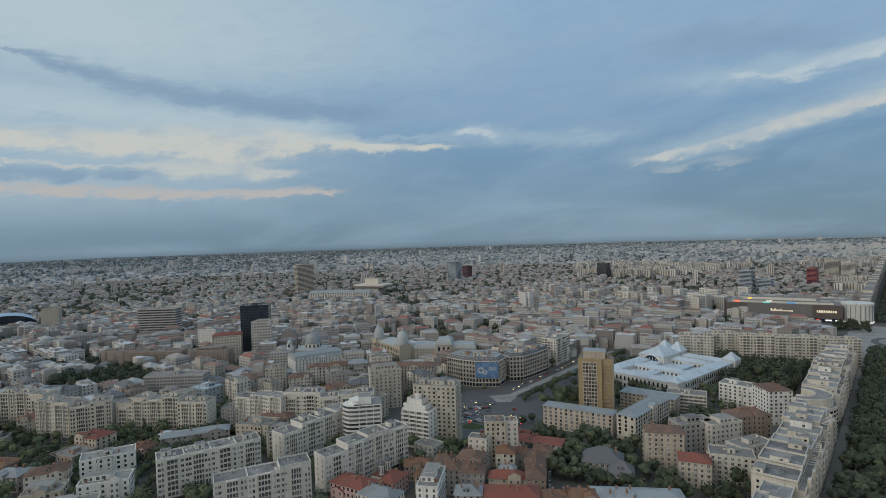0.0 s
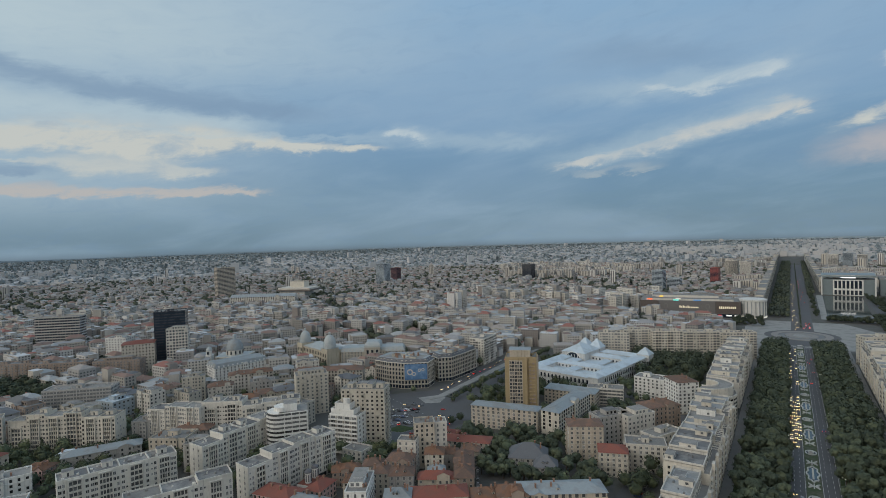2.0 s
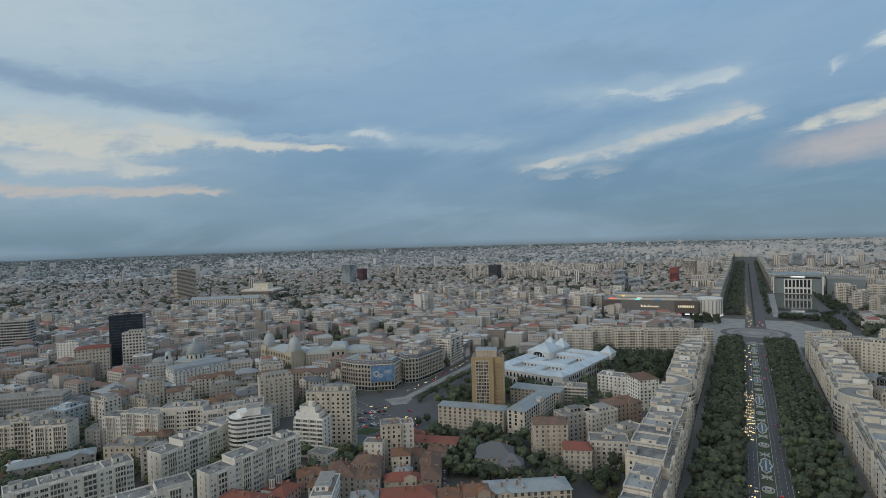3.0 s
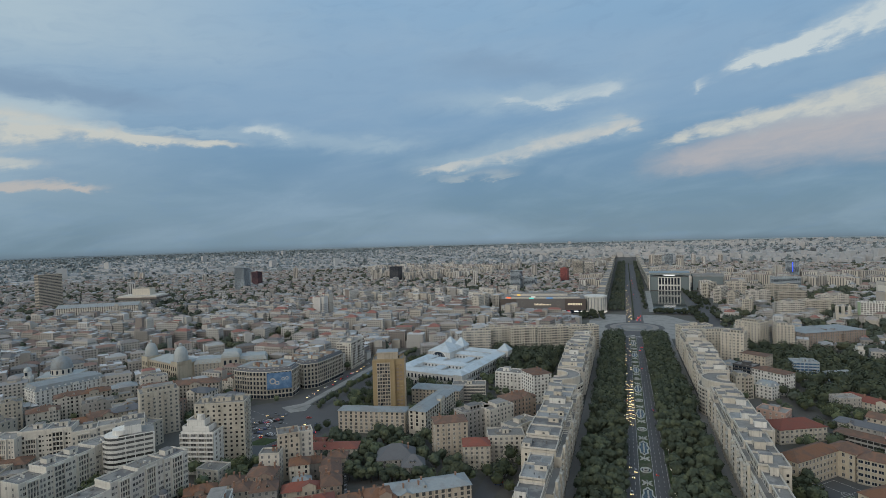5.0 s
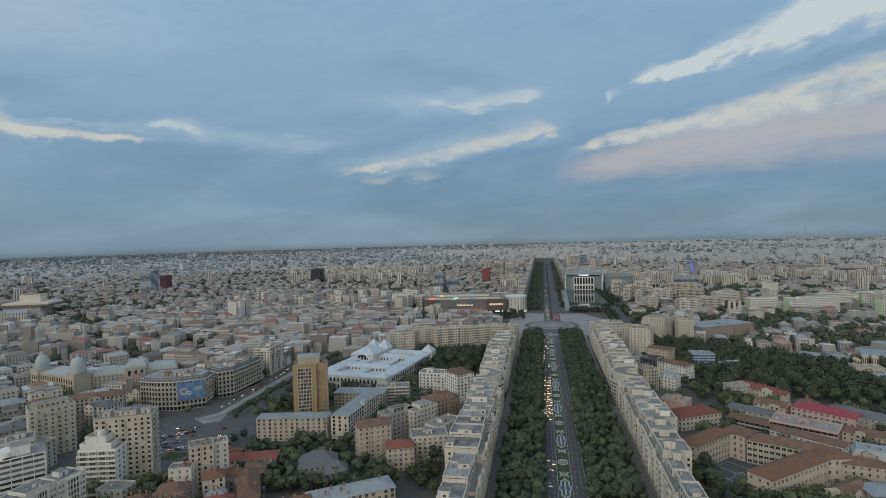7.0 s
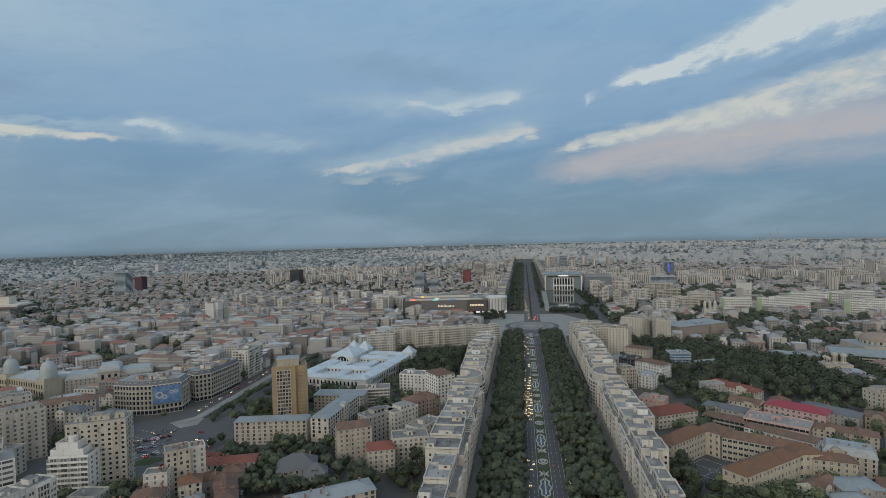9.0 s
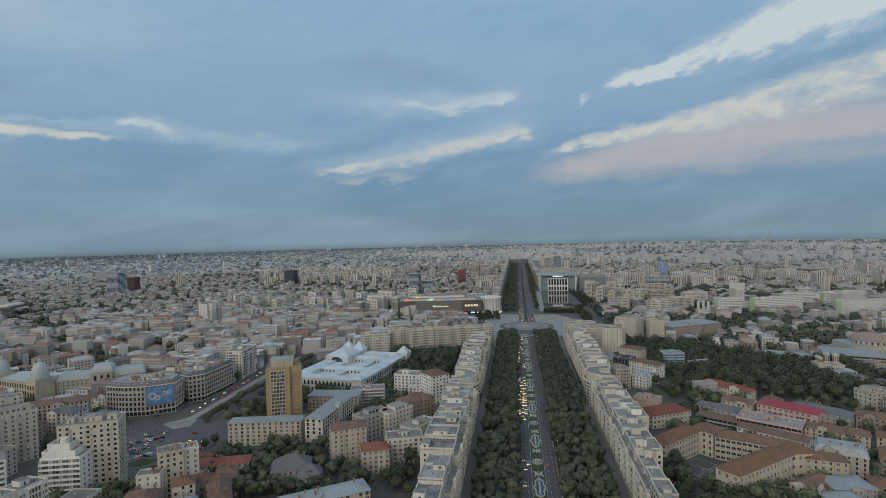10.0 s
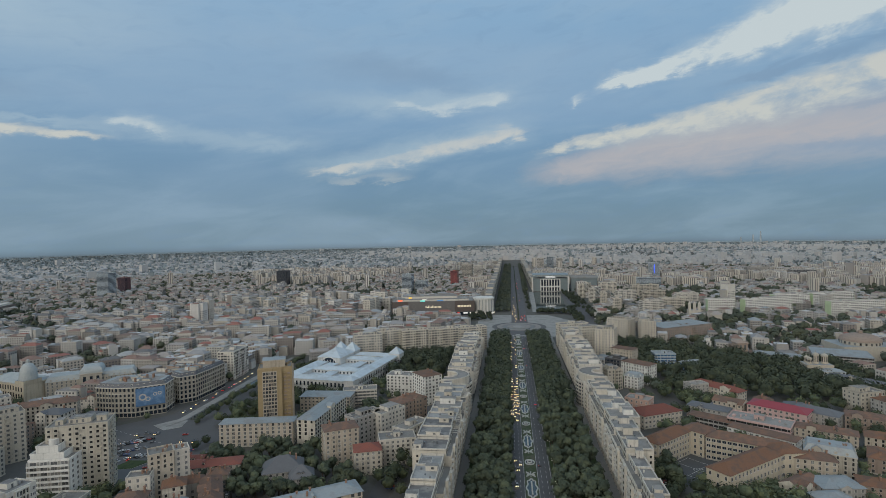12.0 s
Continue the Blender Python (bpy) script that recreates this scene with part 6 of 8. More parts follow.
building("apartment_house", -96, 492, 40, 16, -6, 20, WHITE, "flat", CONCRETE, style="balcony", label="white apartment house with turret-like corners", category="apartment house", pent=2)
building("apartment_house", -76, 474, 22, 18, -50, 26, WHITE, "hip", TILEBROWN, 3, label="tall white apartment house with brown roof", category="apartment house", chimneys=2)
building("office_house", -136, 464, 30, 15, 14, 14, PALE, "flat", CONCRETE, style="strip", label="low pale office house with ribbon windows", category="office building")
building("row_house", -188, 309, 36, 13, 18, 11, CREAM, "hip", TILERED, 2.4, style="old", sides="flr", single=True, win=(1.3, 1.8), label="low cream house with red tiled roof", category="house", chimneys=2)
building("row_house", -207, 318, 14, 12, 10, 9, BROWN, "hip", TILERED, 2.4, style="old", label="low brown house with red tiled roof", category="house")
RH = "old brick house with rust-red tiled roof"
for i, (x, y, w, d, a, h, mt, tp) in enumerate([(-196.8, 212.3, 11.5, 25.5, 31, 18, WHITE, CONCRETE), (-189, 239.5, 14, 12, 32, 15, GREY, TILEBROWN), (-201, 235.5, 9.5, 11, 32, 15, STONE, TILEBROWN), (-200, 253, 15.5, 12, 20, 16, BROWN, TILEBROWN),
                                               (-203, 282, 13, 12, 40, 29, SAND, CONCRETE), (-195.5, 290, 8, 10, 40, 28, PALE, CONCRETE), (-206, 268.5, 12, 9, 22, 21, PALE, CONCRETE), (-186, 269, 11.5, 11, 31, 17, CREAM, TILE),
                                               (-172, 250, 21, 9, 31, 12, SAND, TILERED), (-164.5, 269, 37, 11, -59, 13.5, BROWN, TILEBROWN), (-159, 233.5, 30, 14, 36, 13, SAND, TILERED), (-178, 259, 10, 8, 31, 11, GREY, TIN), (-183, 281, 12, 9, 31, 13, GREY, TILEBROWN),
                                               (-228, 213, 10, 16, 10, 9, PINK, TILERED), (-229.5, 236, 17, 10, 43, 9.5, BROWN, TILE), (-216, 246, 12, 10, 30, 12, STONE, TILEBROWN), (-213, 225, 11, 10, 30, 11, SAND, TILE), (-176, 219, 14, 11, 34, 14, GREY, TIN),
                                               (-236, 190, 24, 14, 10, 13, PINK, TILERED), (-214, 190, 22, 13, 12, 13, WHITE, TIN), (-176, 296, 12, 10, 22, 11, SAND, TILEBROWN), (-218, 296, 11, 9, 20, 10, GREY, TILEBROWN), (-138, 246, 15, 12, 34, 12, SAND, TILE)]):
    building("town_house", x, y, w, d, a, h, mt, "flat" if tp is CONCRETE else "hip", tp, 3.4, style="old", win=(1.2, 1.7), pitch=2.9, sides="flr", label=RH if tp in (TILE, TILERED, TILEBROWN) else "old plastered town house under a grey roof",
             category="house", chimneys=3, seed=i)
r = thing("chapel", pose(-240.5, 217.5, 0, 0, 0, 12), "small white chapel with two dark domed drums", "chapel")
keep(-240.5, 217.5, 12, 16, 12)
g = Geo()
g.box(-5, 5, -7, 7, -.4, 7, 0, 1)
for sy in (-3, 4):
    g.tube(1.9, 1.9, 7, 13, 14, 0, 0, sy)
part("wall", g, [WHITE, TILERED], r)
for sy in (-3, 4):
    g = Geo()
    g.dome(2.2, 13, 2.0, 14, 4, 0, 0, sy)
    part("dome", g, [SLATE], r)
    g = Geo()
    for k in range(8):
        a = 2 * math.pi * k / 8
        g.box(1.95 * math.cos(a) - .2, 1.95 * math.cos(a) + .2, sy + 1.95 * math.sin(a) - .2, sy + 1.95 * math.sin(a) + .2, 8, 12, 0)
    part("drum_windows", g, [GLASS], r)
# houses by the quay and left quarter: houses among trees
for i, (x, y, w, d, a, h, mt, tp, lb) in enumerate([(-446, 122, 22, 16, 20, 14, SAND, TILERED, "old sandy house with red roof"), (-432, 105, 22, 18, 20, 10, BROWN, CONCRETE, "low brown house with terrace"), (-385, 112, 30, 14, 70, 18, WHITE, CONCRETE, "white apartment house with flat roof"),
                                                   (-395, 172, 46, 12, 62, 12, GREY, TIN, "long grey house under sheet-metal roof"), (-418, 162, 16, 10, 40, 8, BLUISH, TINWHITE, "low house with pale blue roof"), (-365, 205, 26, 18, 30, 16, SAND, CONCRETE, "sandy house with flat roof"),
                                                   (-350, 100, 26, 14, 60, 16, WHITE, CONCRETE, "white house with flat roof"), (-372, 225, 26, 14, 30, 14, GREY, TILEBROWN, "grey house with brown roof"), (-330, 205, 20, 14, 30, 18, GREY, CONCRETE, "grey house with flat roof"), (-586, 132, 30, 20, 30, 22, GREY, SLATE, "dark grey house with slate roof"),
                                                   (-402, 84, 22, 14, 62, 13, PALE, TILEBROWN, "pale house with brown tiled roof"), (-374, 76, 20, 16, 60, 12, SAND, CONCRETE, "sandy house with flat terrace roof"), (-425, 70, 18, 14, 40, 10, GREY, TIN, "grey house under sheet-metal roof"),
                                                   (-455, 70, 18, 13, 30, 9, BROWN, TILE, "low brown house with rusty tiles"), (-330, 78, 24, 14, 66, 16, PALE, CONCRETE, "pale house with flat roof"), (-408, 140, 16, 12, 30, 9, PINK, TILE, "small pink house with rusty tiles"),
                                                   (-440, 195, 22, 14, 36, 15, SAND, CONCRETE, "sandy apartment house with flat roof"), (-412, 213, 20, 14, 36, 17, GREY, CONCRETE, "grey apartment house with flat roof"), (-352, 178, 18, 12, 60, 11, GREY, TILEBROWN, "grey house with brown tiles")]):
    building("town_house", x, y, w, d, a, h, mt, "hip" if tp not in (CONCRETE,) else "flat", tp, 2.8, style="old", win=(1.2, 1.6), sides="flr", label=lb, category="house", chimneys=2, seed=200 + i)

# ---------------------------------------------------------------- south side: school and its neighbours
SC = "cream school wing with regular windows under a brown tiled roof"
building("school", 102, 364, 40, 13, 43, 15.5, SCHOOL, "hip", TILE, 3.6, win=(1.3, 1.9), pitch=3.2, sides="flr", single=True, glass=DARKGLASS, floors=4, label=SC, category="school")
building("school", 126, 376, 16, 16, 43, 16, SCHOOL, "hip", TILEBROWN, 4, win=(1.3, 1.9), pitch=3.2, sides="flr", single=True, glass=DARKGLASS, floors=4, label=SC, category="school")
building("school", 150, 359, 46, 13, -27, 15, SCHOOL, "hip", TILEBROWN, 3.6, win=(2.2, 1.6), pitch=3.0, sides="flr", single=True, glass=DARKGLASS, floors=4, label=SC, category="school")
building("school", 136, 327, 54, 14, 37, 15, SCHOOL, "hip", TILE, 3.8, win=(1.2, 2.0), pitch=3.4, sides="flr", single=True, glass=DARKGLASS, floors=3, label=SC, category="school")
building("school", 166, 346, 16, 16, 10, 15.5, SCHOOL, "hip", TILE, 4, win=(1.2, 2.0), pitch=3.4, sides="flr", single=True, glass=DARKGLASS, floors=3, label=SC, category="school")
building("town_house", 180, 341, 22, 12, -14, 13, SAND, "hip", TILEBROWN, 3, win=(1.2, 1.7), style="old", sides="flr", single=True, label="sandy old house with worn brown tiles", category="house", chimneys=3)
building("town_house", 160, 316, 20, 12, 36, 8, CREAM, "gable", TILEBROWN, 3.4, style="old", win=(1, 1.4), label="low cream house with weathered gable roof", category="house", chimneys=1)
building("town_house", 178, 316, 22, 16, 5, 9, GREY, "hip", TIN, 2.6, style="old", win=(1, 1.4), label="low house with pale blue sheet roofs", category="house")
building("town_house", 168, 300, 18, 14, 15, 8, GREY, "hip", TIN, 2.6, style="old", win=(1, 1.4), label="low house with pale blue sheet roofs", category="house")
building("town_house", 205, 315, 28, 14, -20, 9, BROWN, "hip", TILE, 3, style="old", win=(1, 1.5), label="low brown house with rusty tiles", category="house", chimneys=1)
building("town_house", 194, 350, 26, 16, -26, 14, STONE, "mansard", TIN, 4, style="old", win=(1.1, 1.8), sides="flr", label="old stone house with battered grey mansard", category="house", chimneys=4)
building("town_house", 216, 394, 36, 13, -28, 11, SAND, "hip", TILEBROWN, 2.6, style="old", win=(1.1, 1.7), label="long sandy house with brown roof", category="house", chimneys=2)
building("town_house", 232, 434, 30, 16, -42, 11, GREY, "hip", SLATE, 3.4, style="old", win=(1.1, 1.7), label="grey house under a dark slate roof", category="house", chimneys=1)
building("town_house", 262, 428, 24, 16, -30, 10, BROWN, "hip", TILEBROWN, 3, style="old", win=(1.1, 1.7), label="brown tiled house among trees", category="house")
building("town_house", 250, 380, 30, 14, -30, 11, SAND, "hip", TILE, 3, style="old", win=(1.1, 1.7), label="sandy house with rusty roof", category="house", chimneys=2)
building("town_house", 112, 432, 36, 20, 26, 10, CREAM, "hip", TILERED, 4.2, win=(1.6, 1.4), sides="flr", single=True, floors=3, label="cream house with a broad red tiled roof", category="house", chimneys=1)
building("office_row", 152, 420, 34, 13, -36, 9, GREY, "hip", TILEBROWN, 2.2, win=(1.6, 1.4), style="strip", label="low grey office row with brown roof", category="building")
building("office_row", 172, 386, 42, 13, -42, 11, WHITE, "hip", TILEBROWN, 2.0, win=(1.8, 1.3), sides="flr", single=True, floors=3, label="white office row with brown roof and dark windows", category="building")
building("town_house", 158, 446, 30, 14, -36, 9, GREY, "hip", SLATE, 2.4, style="old", label="grey house with flat-pitched dark roof", category="house")
building("town_house", 103, 443, 19, 14, -30, 16, ROSE, "flat", CONCRETE, win=(1.1, 1.5), sides="flr", single=True, label="salmon-pink apartment house with blank side wall", category="apartment house")
building("factory", 180, 408, 40, 20, -34, 12, PINK, "flat", CONCRETE, win=(3.0, 1.6), pitch=3.4, style="strip", label="pink factory with flat roof and skylight band", category="factory", pent=1)
building("factory", 206, 436, 40, 18, -40, 13, PINK, "hip", ROSETIN, 3.2, win=(1.6, 1.6), label="pink factory hall under a rose-red roof", category="factory")
building("town_house", 176, 452, 22, 14, -40, 12, SAND, "gable", TILEBROWN, 3, win=(1.1, 1.5), style="old", label="small sandy gabled town house", category="house")
building("town_house", 128, 552, 30, 16, -46, 19, WHITE, "hip", TILEBROWN, 2.6, win=(1.3, 1.8), pitch=2.8, sides="flr", label="white office villa with brown roof and dense windows", category="office building")
building("office_block", 110, 570, 18, 16, -34, 19, DARKWALL, "flat", BITUMEN, style="strip", glass=DARKGLASS, label="black glass office house with white side", category="office building")
building("apartment_house", 124, 598, 24, 16, -36, 24, SAND, "hip", TILEBROWN, 2.0, win=(1.2, 1.5), label="yellowish house with blank wall and brown roof", category="apartment house")
building("town_house", 118, 528, 14, 12, -40, 12, WHITE, "mansard", TIN, 3, style="old", label="small white villa with metal domes", category="house")
building("office_block", 167, 606, 22, 16, 2, 17, BLUISH, "flat", TIN, style="strip", glass=BLUEGLASS, label="grey-blue modern office house with slanted glass", category="office building", pent=1)
building("office_block", 192, 596, 18, 14, 20, 9, BLUISH, "gable", TIN, 3, style="strip", glass=BLUEGLASS, label="low grey-blue glass annex", category="office building")
building("mansion", 186, 506, 46, 14, -52, 9, CREAM, "hip", TILERED, 3.4, style="old", win=(1.2, 1.8), label="long cream mansion with red roof at the park's edge", category="house", chimneys=3)
building("palace", 238, 790, 88, 40, 29, 19, BROWN, "hip", TIN, 3, style="old", pitch=3.4, win=(1.3, 2.2), label="large rose-brown palace with grey roofs", category="palace")
r = thing("bell_tower", pose(237, 674, 0, 0, 0, 5), "white bell tower standing in the park", "tower")
keep(237, 674, 12, 12, 0)
for z0, z1, s in ((-.4, 11, 4.2), (11, 17, 3.5), (17, 21, 2.6)):
    g = Geo()
    g.box(-s, s, -s, s, z0, z1, 0)
    storey = part("storey", g, [WHITE], r)
    g = Geo()
    g.box(-s - .5, s + .5, -s - .5, s + .5, z1 - .6, z1, 0, base=True)
    part("cornice", g, [PALE], storey)
g = Geo()
g.dome(2.4, 21, 3.0, 12, 4, 0)
part("dome", g, [TIN], r)
for z in (3, 7.5, 12.3):
    g = Geo()
    g.box(-1, 1, -4.4 if z < 11 else -3.6, -3.4, z, z + 3)
    part("window", g, [GLASS], r)
r = thing("bell_tower", pose(268, 658, 0, 0, 0, 8), "brown brick bell tower with flat cap", "tower")
keep(268, 658, 16, 16, 0)
g = Geo()
g.box(-6, 6, -6, 6, -.4, 18, 0)
g.box(-7, 7, -7, 7, 18, 19, 0, base=True)
g.hip(13, 13, 19, 2.5, .6)
part("wall", g, [BROWN], r)
for x in (-2.6, 2.6):
    g = Geo()
    g.box(x - 1, x + 1, -6.1, -5.9, 11, 16.5)
    part("window", g, [GLASS], r)
QRNG = random.Random(77)
for i in range(26):
    x, y = 205 + (i % 6) * 21 + QRNG.uniform(-4, 4), 318 + (i // 6) * 36 + QRNG.uniform(-5, 5)
    if any(abs(x - q[0]) < (q[2] + 16) / 2 and abs(y - q[1]) < (q[3] + 16) / 2 for q in RECTS):
        continue
    wl, tp = QRNG.choice([SAND, CREAM, GREY, BROWN, PALE, STONE]), QRNG.choice([TILE, TILEBROWN, TIN, TILERED, TILEBROWN, SLATE])
    building("town_house", x, y, QRNG.uniform(13, 22), QRNG.uniform(10, 14), QRNG.choice([-34, 56]) + QRNG.uniform(-8, 8), QRNG.uniform(6, 11), wl, QRNG.choice(["hip", "hip", "gable"]), tp, QRNG.uniform(2.4, 3.8), style="old", win=(1.1, 1.6),
             label="%s old house under a worn pitched roof" % wl.name.split("_")[1], category="house", chimneys=QRNG.randint(0, 2), seed=300 + i)
# patriarchal hill: church with towers, low ranges, domed hall
r = thing("cathedral", pose(310, 580, 0, 0, 0, -5), "pale church with four round towers on the hill", "church")
keep(310, 580, 30, 26, 0)
g = Geo()
g.box(-12, 12, -8, 8, -.4, 13, 0, 1)
TOWERS = ((-8, -3.4, 2.0, 18.5), (-8, 3.4, 2.0, 18.5), (-1, 0, 2.7, 22), (7, 0, 2.9, 21))
for sx, sy, rr, z in TOWERS:
    g.tube(rr + .5, rr + .5, 13, 14.2, 12, 0, sx, sy)
    g.tube(rr, rr, 14.2, z, 12, 0, sx, sy)
g.box(-12.4, 12.4, -8.4, 8.4, 12.2, 12.8, 0, base=True)
part("wall", g, [SAND, TIN], r)
for sx, sy, rr, z in TOWERS:
    g = Geo()
    g.tube(rr + .5, rr + .5, z - .4, z, 12, 0, sx, sy)
    g.dome(rr + .3, z, rr * .75, 12, 4, 0, sx, sy)
    g.tube(.18, .1, z + rr * .7, z + rr * .75 + 2.2, 6, 0, sx, sy)
    part("dome", g, [STONE], r)
    for k in range(6):
        a = math.pi * (1 + k / 5)
        g = Geo()
        g.box(-.28, .28, -.15, .15, 15, z - 1.2)
        part("slit_window", g, [DARKGLASS], r, m=pose(sx + rr * math.cos(a), sy + rr * math.sin(a), 0, 0, 0, math.degrees(a) + 90))
for c in range(7):
    g = Geo()
    g.box(-10.4 + c * 3.2, -9.2 + c * 3.2, -8.1, -7.9, 4, 9.5)
    part("window", g, [DARKGLASS], r)
building("chapter_house", 318, 532, 44, 14, -52, 10, CREAM, "hip", SLATE, 2.4, style="old", win=(1.2, 2.0), label="long pale range with arcades and dark roof on the hill", category="building")
building("chapter_house", 316, 566, 20, 12, -4, 9, WHITE, "hip", TIN, 2.4, style="old", win=(1.2, 2.0), label="white arcaded house beside the church", category="building")
building("scaffolded_hall", 356, 622, 52, 40, -22, 15, GREY, "hip", TIN, 4, style="strip", pitch=3, label="large hall wrapped in pale blue scaffold sheeting", category="building")
building("long_house", 300, 640, 46, 14, -30, 9, PALE, "hip", TIN, 2.4, style="old", label="low pale range at the foot of the hill", category="building")
r = thing("domed_hall", pose(404, 668, 0, 0, 0, 0), "broad stone hall with a flat ribbed dome", "hall")
keep(404, 668, 70, 60, 0)
g = Geo()
g.box(-30, 30, -22, 22, -.4, 16, 0, 1)
g.tube(20, 20, 16, 20, 32, 0)
part("wall", g, [STONE, TIN], r)
g = Geo()
g.dome(20.5, 20, 8, 32, 5)
g.tube(2.5, 2.2, 27.5, 31, 12, 0)
part("dome", g, [BROWN], r)
for k in range(24):
    a = 2 * math.pi * k / 24
    g = Geo()
    g.box(-.9, .9, -.2, .2, 16.6, 19.4)
    part("window", g, [GLASS], r, m=pose(20.1 * math.cos(a), 20.1 * math.sin(a), 0, 0, 0, math.degrees(a) + 90))
r = thing("church", pose(318, 965, 0, 0, 0, -5), "cream church with slim towers", "church")
keep(318, 965, 26, 26, 0)
g = Geo()
g.box(-10, 10, -8, 8, -.4, 14, 0, 1)
for sx in (-8, 0, 8):
    g.tube(2.4, 2.4, 14, 25, 12, 0, sx, -4)
    g.tube(2.6, .1, 25, 29, 12, 0, sx, -4)
part("wall", g, [CREAM, TIN], r)
r = thing("church", pose(-134, 690, 0, 0, 0, 20), "brown brick church with rounded domes under the trees", "church")
keep(-134, 690, 26, 22, 0)
g = Geo()
g.box(-11, 11, -7, 7, -.4, 11, 0)
for sx, rr, z in ((-6, 3.0, 22), (5, 4.2, 24)):
    g.tube(rr, rr, 11, z, 14, 0, sx, 0)
    g.dome(rr + .4, z, rr, 14, 4, 1, sx, 0)
g.hip(22, 14, 11, 3, .4, False, 1)
part("wall", g, [ROSE, TILEBROWN], r)

# ---------------------------------------------------------------- trees
def leaf_cards(rng, n, centre, radius, size, g, m=0):
    for _ in range(n):
        d = Vector((rng.gauss(0, 1), rng.gauss(0, 1), rng.gauss(0, .8)))
        d.normalize()
        p = Vector(centre) + d * radius * rng.uniform(.72, 1.05)
        nrm = (d + Vector((rng.uniform(-.38, .38), rng.uniform(-.38, .38), rng.uniform(-.15, .5)))).normalized()
        u = nrm.orthogonal().normalized()
        u.rotate(Matrix.Rotation(rng.uniform(0, 6.28), 3, nrm))
        w = nrm.cross(u)
        s = size * rng.uniform(.6, 1.25)
        g.face([p - u * s, p - w * s * .7, p + u * s, p + w * s * .7], m)


def tree_meshes(seed, tall=11.0, wide=4.6, slim=False):
    """A trunk with limbs and a crown of leaf clumps, uneven in outline."""
    rng = random.Random(seed)
    g = Geo()
    zt = tall * .45
    g.tube(.32, .2, -.3, zt, 7, 0)
    for k in range(5):
        a, q = 2 * math.pi * k / 5 + rng.uniform(-.3, .3), len(g.v)
        x, y, z = math.cos(a) * wide * .55, math.sin(a) * wide * .55, tall * rng.uniform(.55, .75)
        for t, r in ((0, .14), (1, .05)):
            px, py, pz = x * t, y * t, zt * .75 + (z - zt * .75) * t
            g.v += [(px + r, py, pz), (px - r * .5, py + r * .8, pz), (px - r * .5, py - r * .8, pz)]
        g.f += [(q, q + 1, q + 4, q + 3), (q + 1, q + 2, q + 5, q + 4), (q + 2, q, q + 3, q + 5)]
        g.m += [0] * 3
    trunk = g.mesh("trunk", [BARK])
    g = Geo()
    n = 11 if not slim else 8
    for k in range(n):
        if slim:
            c = (rng.uniform(-.4, .4), rng.uniform(-.4, .4), tall * (.2 + .72 * k / n))
            r = wide * (1.0 - .6 * k / n) * rng.uniform(.85, 1.1)
        else:
            a = rng.uniform(0, 6.28)
            q = wide * rng.uniform(.15, .68)
            c = (q * math.cos(a), q * math.sin(a), tall * rng.uniform(.48, .84) - q * .25)
            r = wide * rng.uniform(.36, .58)
        leaf_cards(rng, 28, c, r, .66 if not slim else .5, g)
        # dim inner body of the clump
        g.tube(r * .35, r * .74, c[2] - r * .7, c[2], 8, 0, c[0], c[1], cap=False)
        i = len(g.v)
        g.dome(r * .76, c[2], r * .72, 8, 3, 0, c[0], c[1])
        g.v[i:] = [(p + rng.uniform(-.12, .12) * r, q + rng.uniform(-.12, .12) * r, z_ + rng.uniform(-.1, .1) * r) for p, q, z_ in g.v[i:]]
    return trunk, g.mesh("crown", [LEAF])


KINDS = [tree_meshes(1, 12, 4.8), tree_meshes(2, 11, 4.4), tree_meshes(3, 13.5, 5.2), tree_meshes(4, 10, 4.9), tree_meshes(5, 12.5, 4.5)]
POPLAR = tree_meshes(9, 17, 2.2, True)
TREES = 0
SPARE = []           # trees past the count that stays single
TRNG = random.Random(5)


def tree(x, y, s=1.0, kind=None, label="full broadleaf tree with dense dark green crown", group=""):
    global TREES
    TREES += 1
    if TREES > 262 and kind is None:
        SPARE.append((x, y, s))
        return
    trunk, crown = KINDS[TRNG.randrange(5)] if kind is None else kind
    s *= TRNG.uniform(.82, 1.18)
    root = thing("tree", pose(x, y, 0, 0, 0, TRNG.uniform(0, 360)) @ Matrix.Diagonal((s, s, s * TRNG.uniform(.9, 1.12), 1)), label, "tree", group)
    part("trunk", trunk, None, root)
    part("crown", crown, None, root)


def free(x, y, gap=2.0):
    for cx, cy, w, d, a in RECTS:
        dx, dy = x - cx, y - cy
        u, v = dx * math.cos(a) + dy * math.sin(a), -dx * math.sin(a) + dy * math.cos(a)
        if abs(u) < w / 2 + gap and abs(v) < d / 2 + gap:
            return False
    return True


# rows of trees on both lawns of the boulevard
for x0, xs in ((-22.6, 4), (27.6, 4)):
    for k in range(xs):
        x = x0 + k * (6.2 if x0 < 0 else 7.0)
        y = 262 + TRNG.uniform(0, 5)
        while y < 440:
            tree(x + TRNG.uniform(-1.2, 1.2), y + TRNG.uniform(-1.2, 1.2), 1.2, None, "boulevard tree with dense dark green crown", "boulevard trees")
            y += 9.2


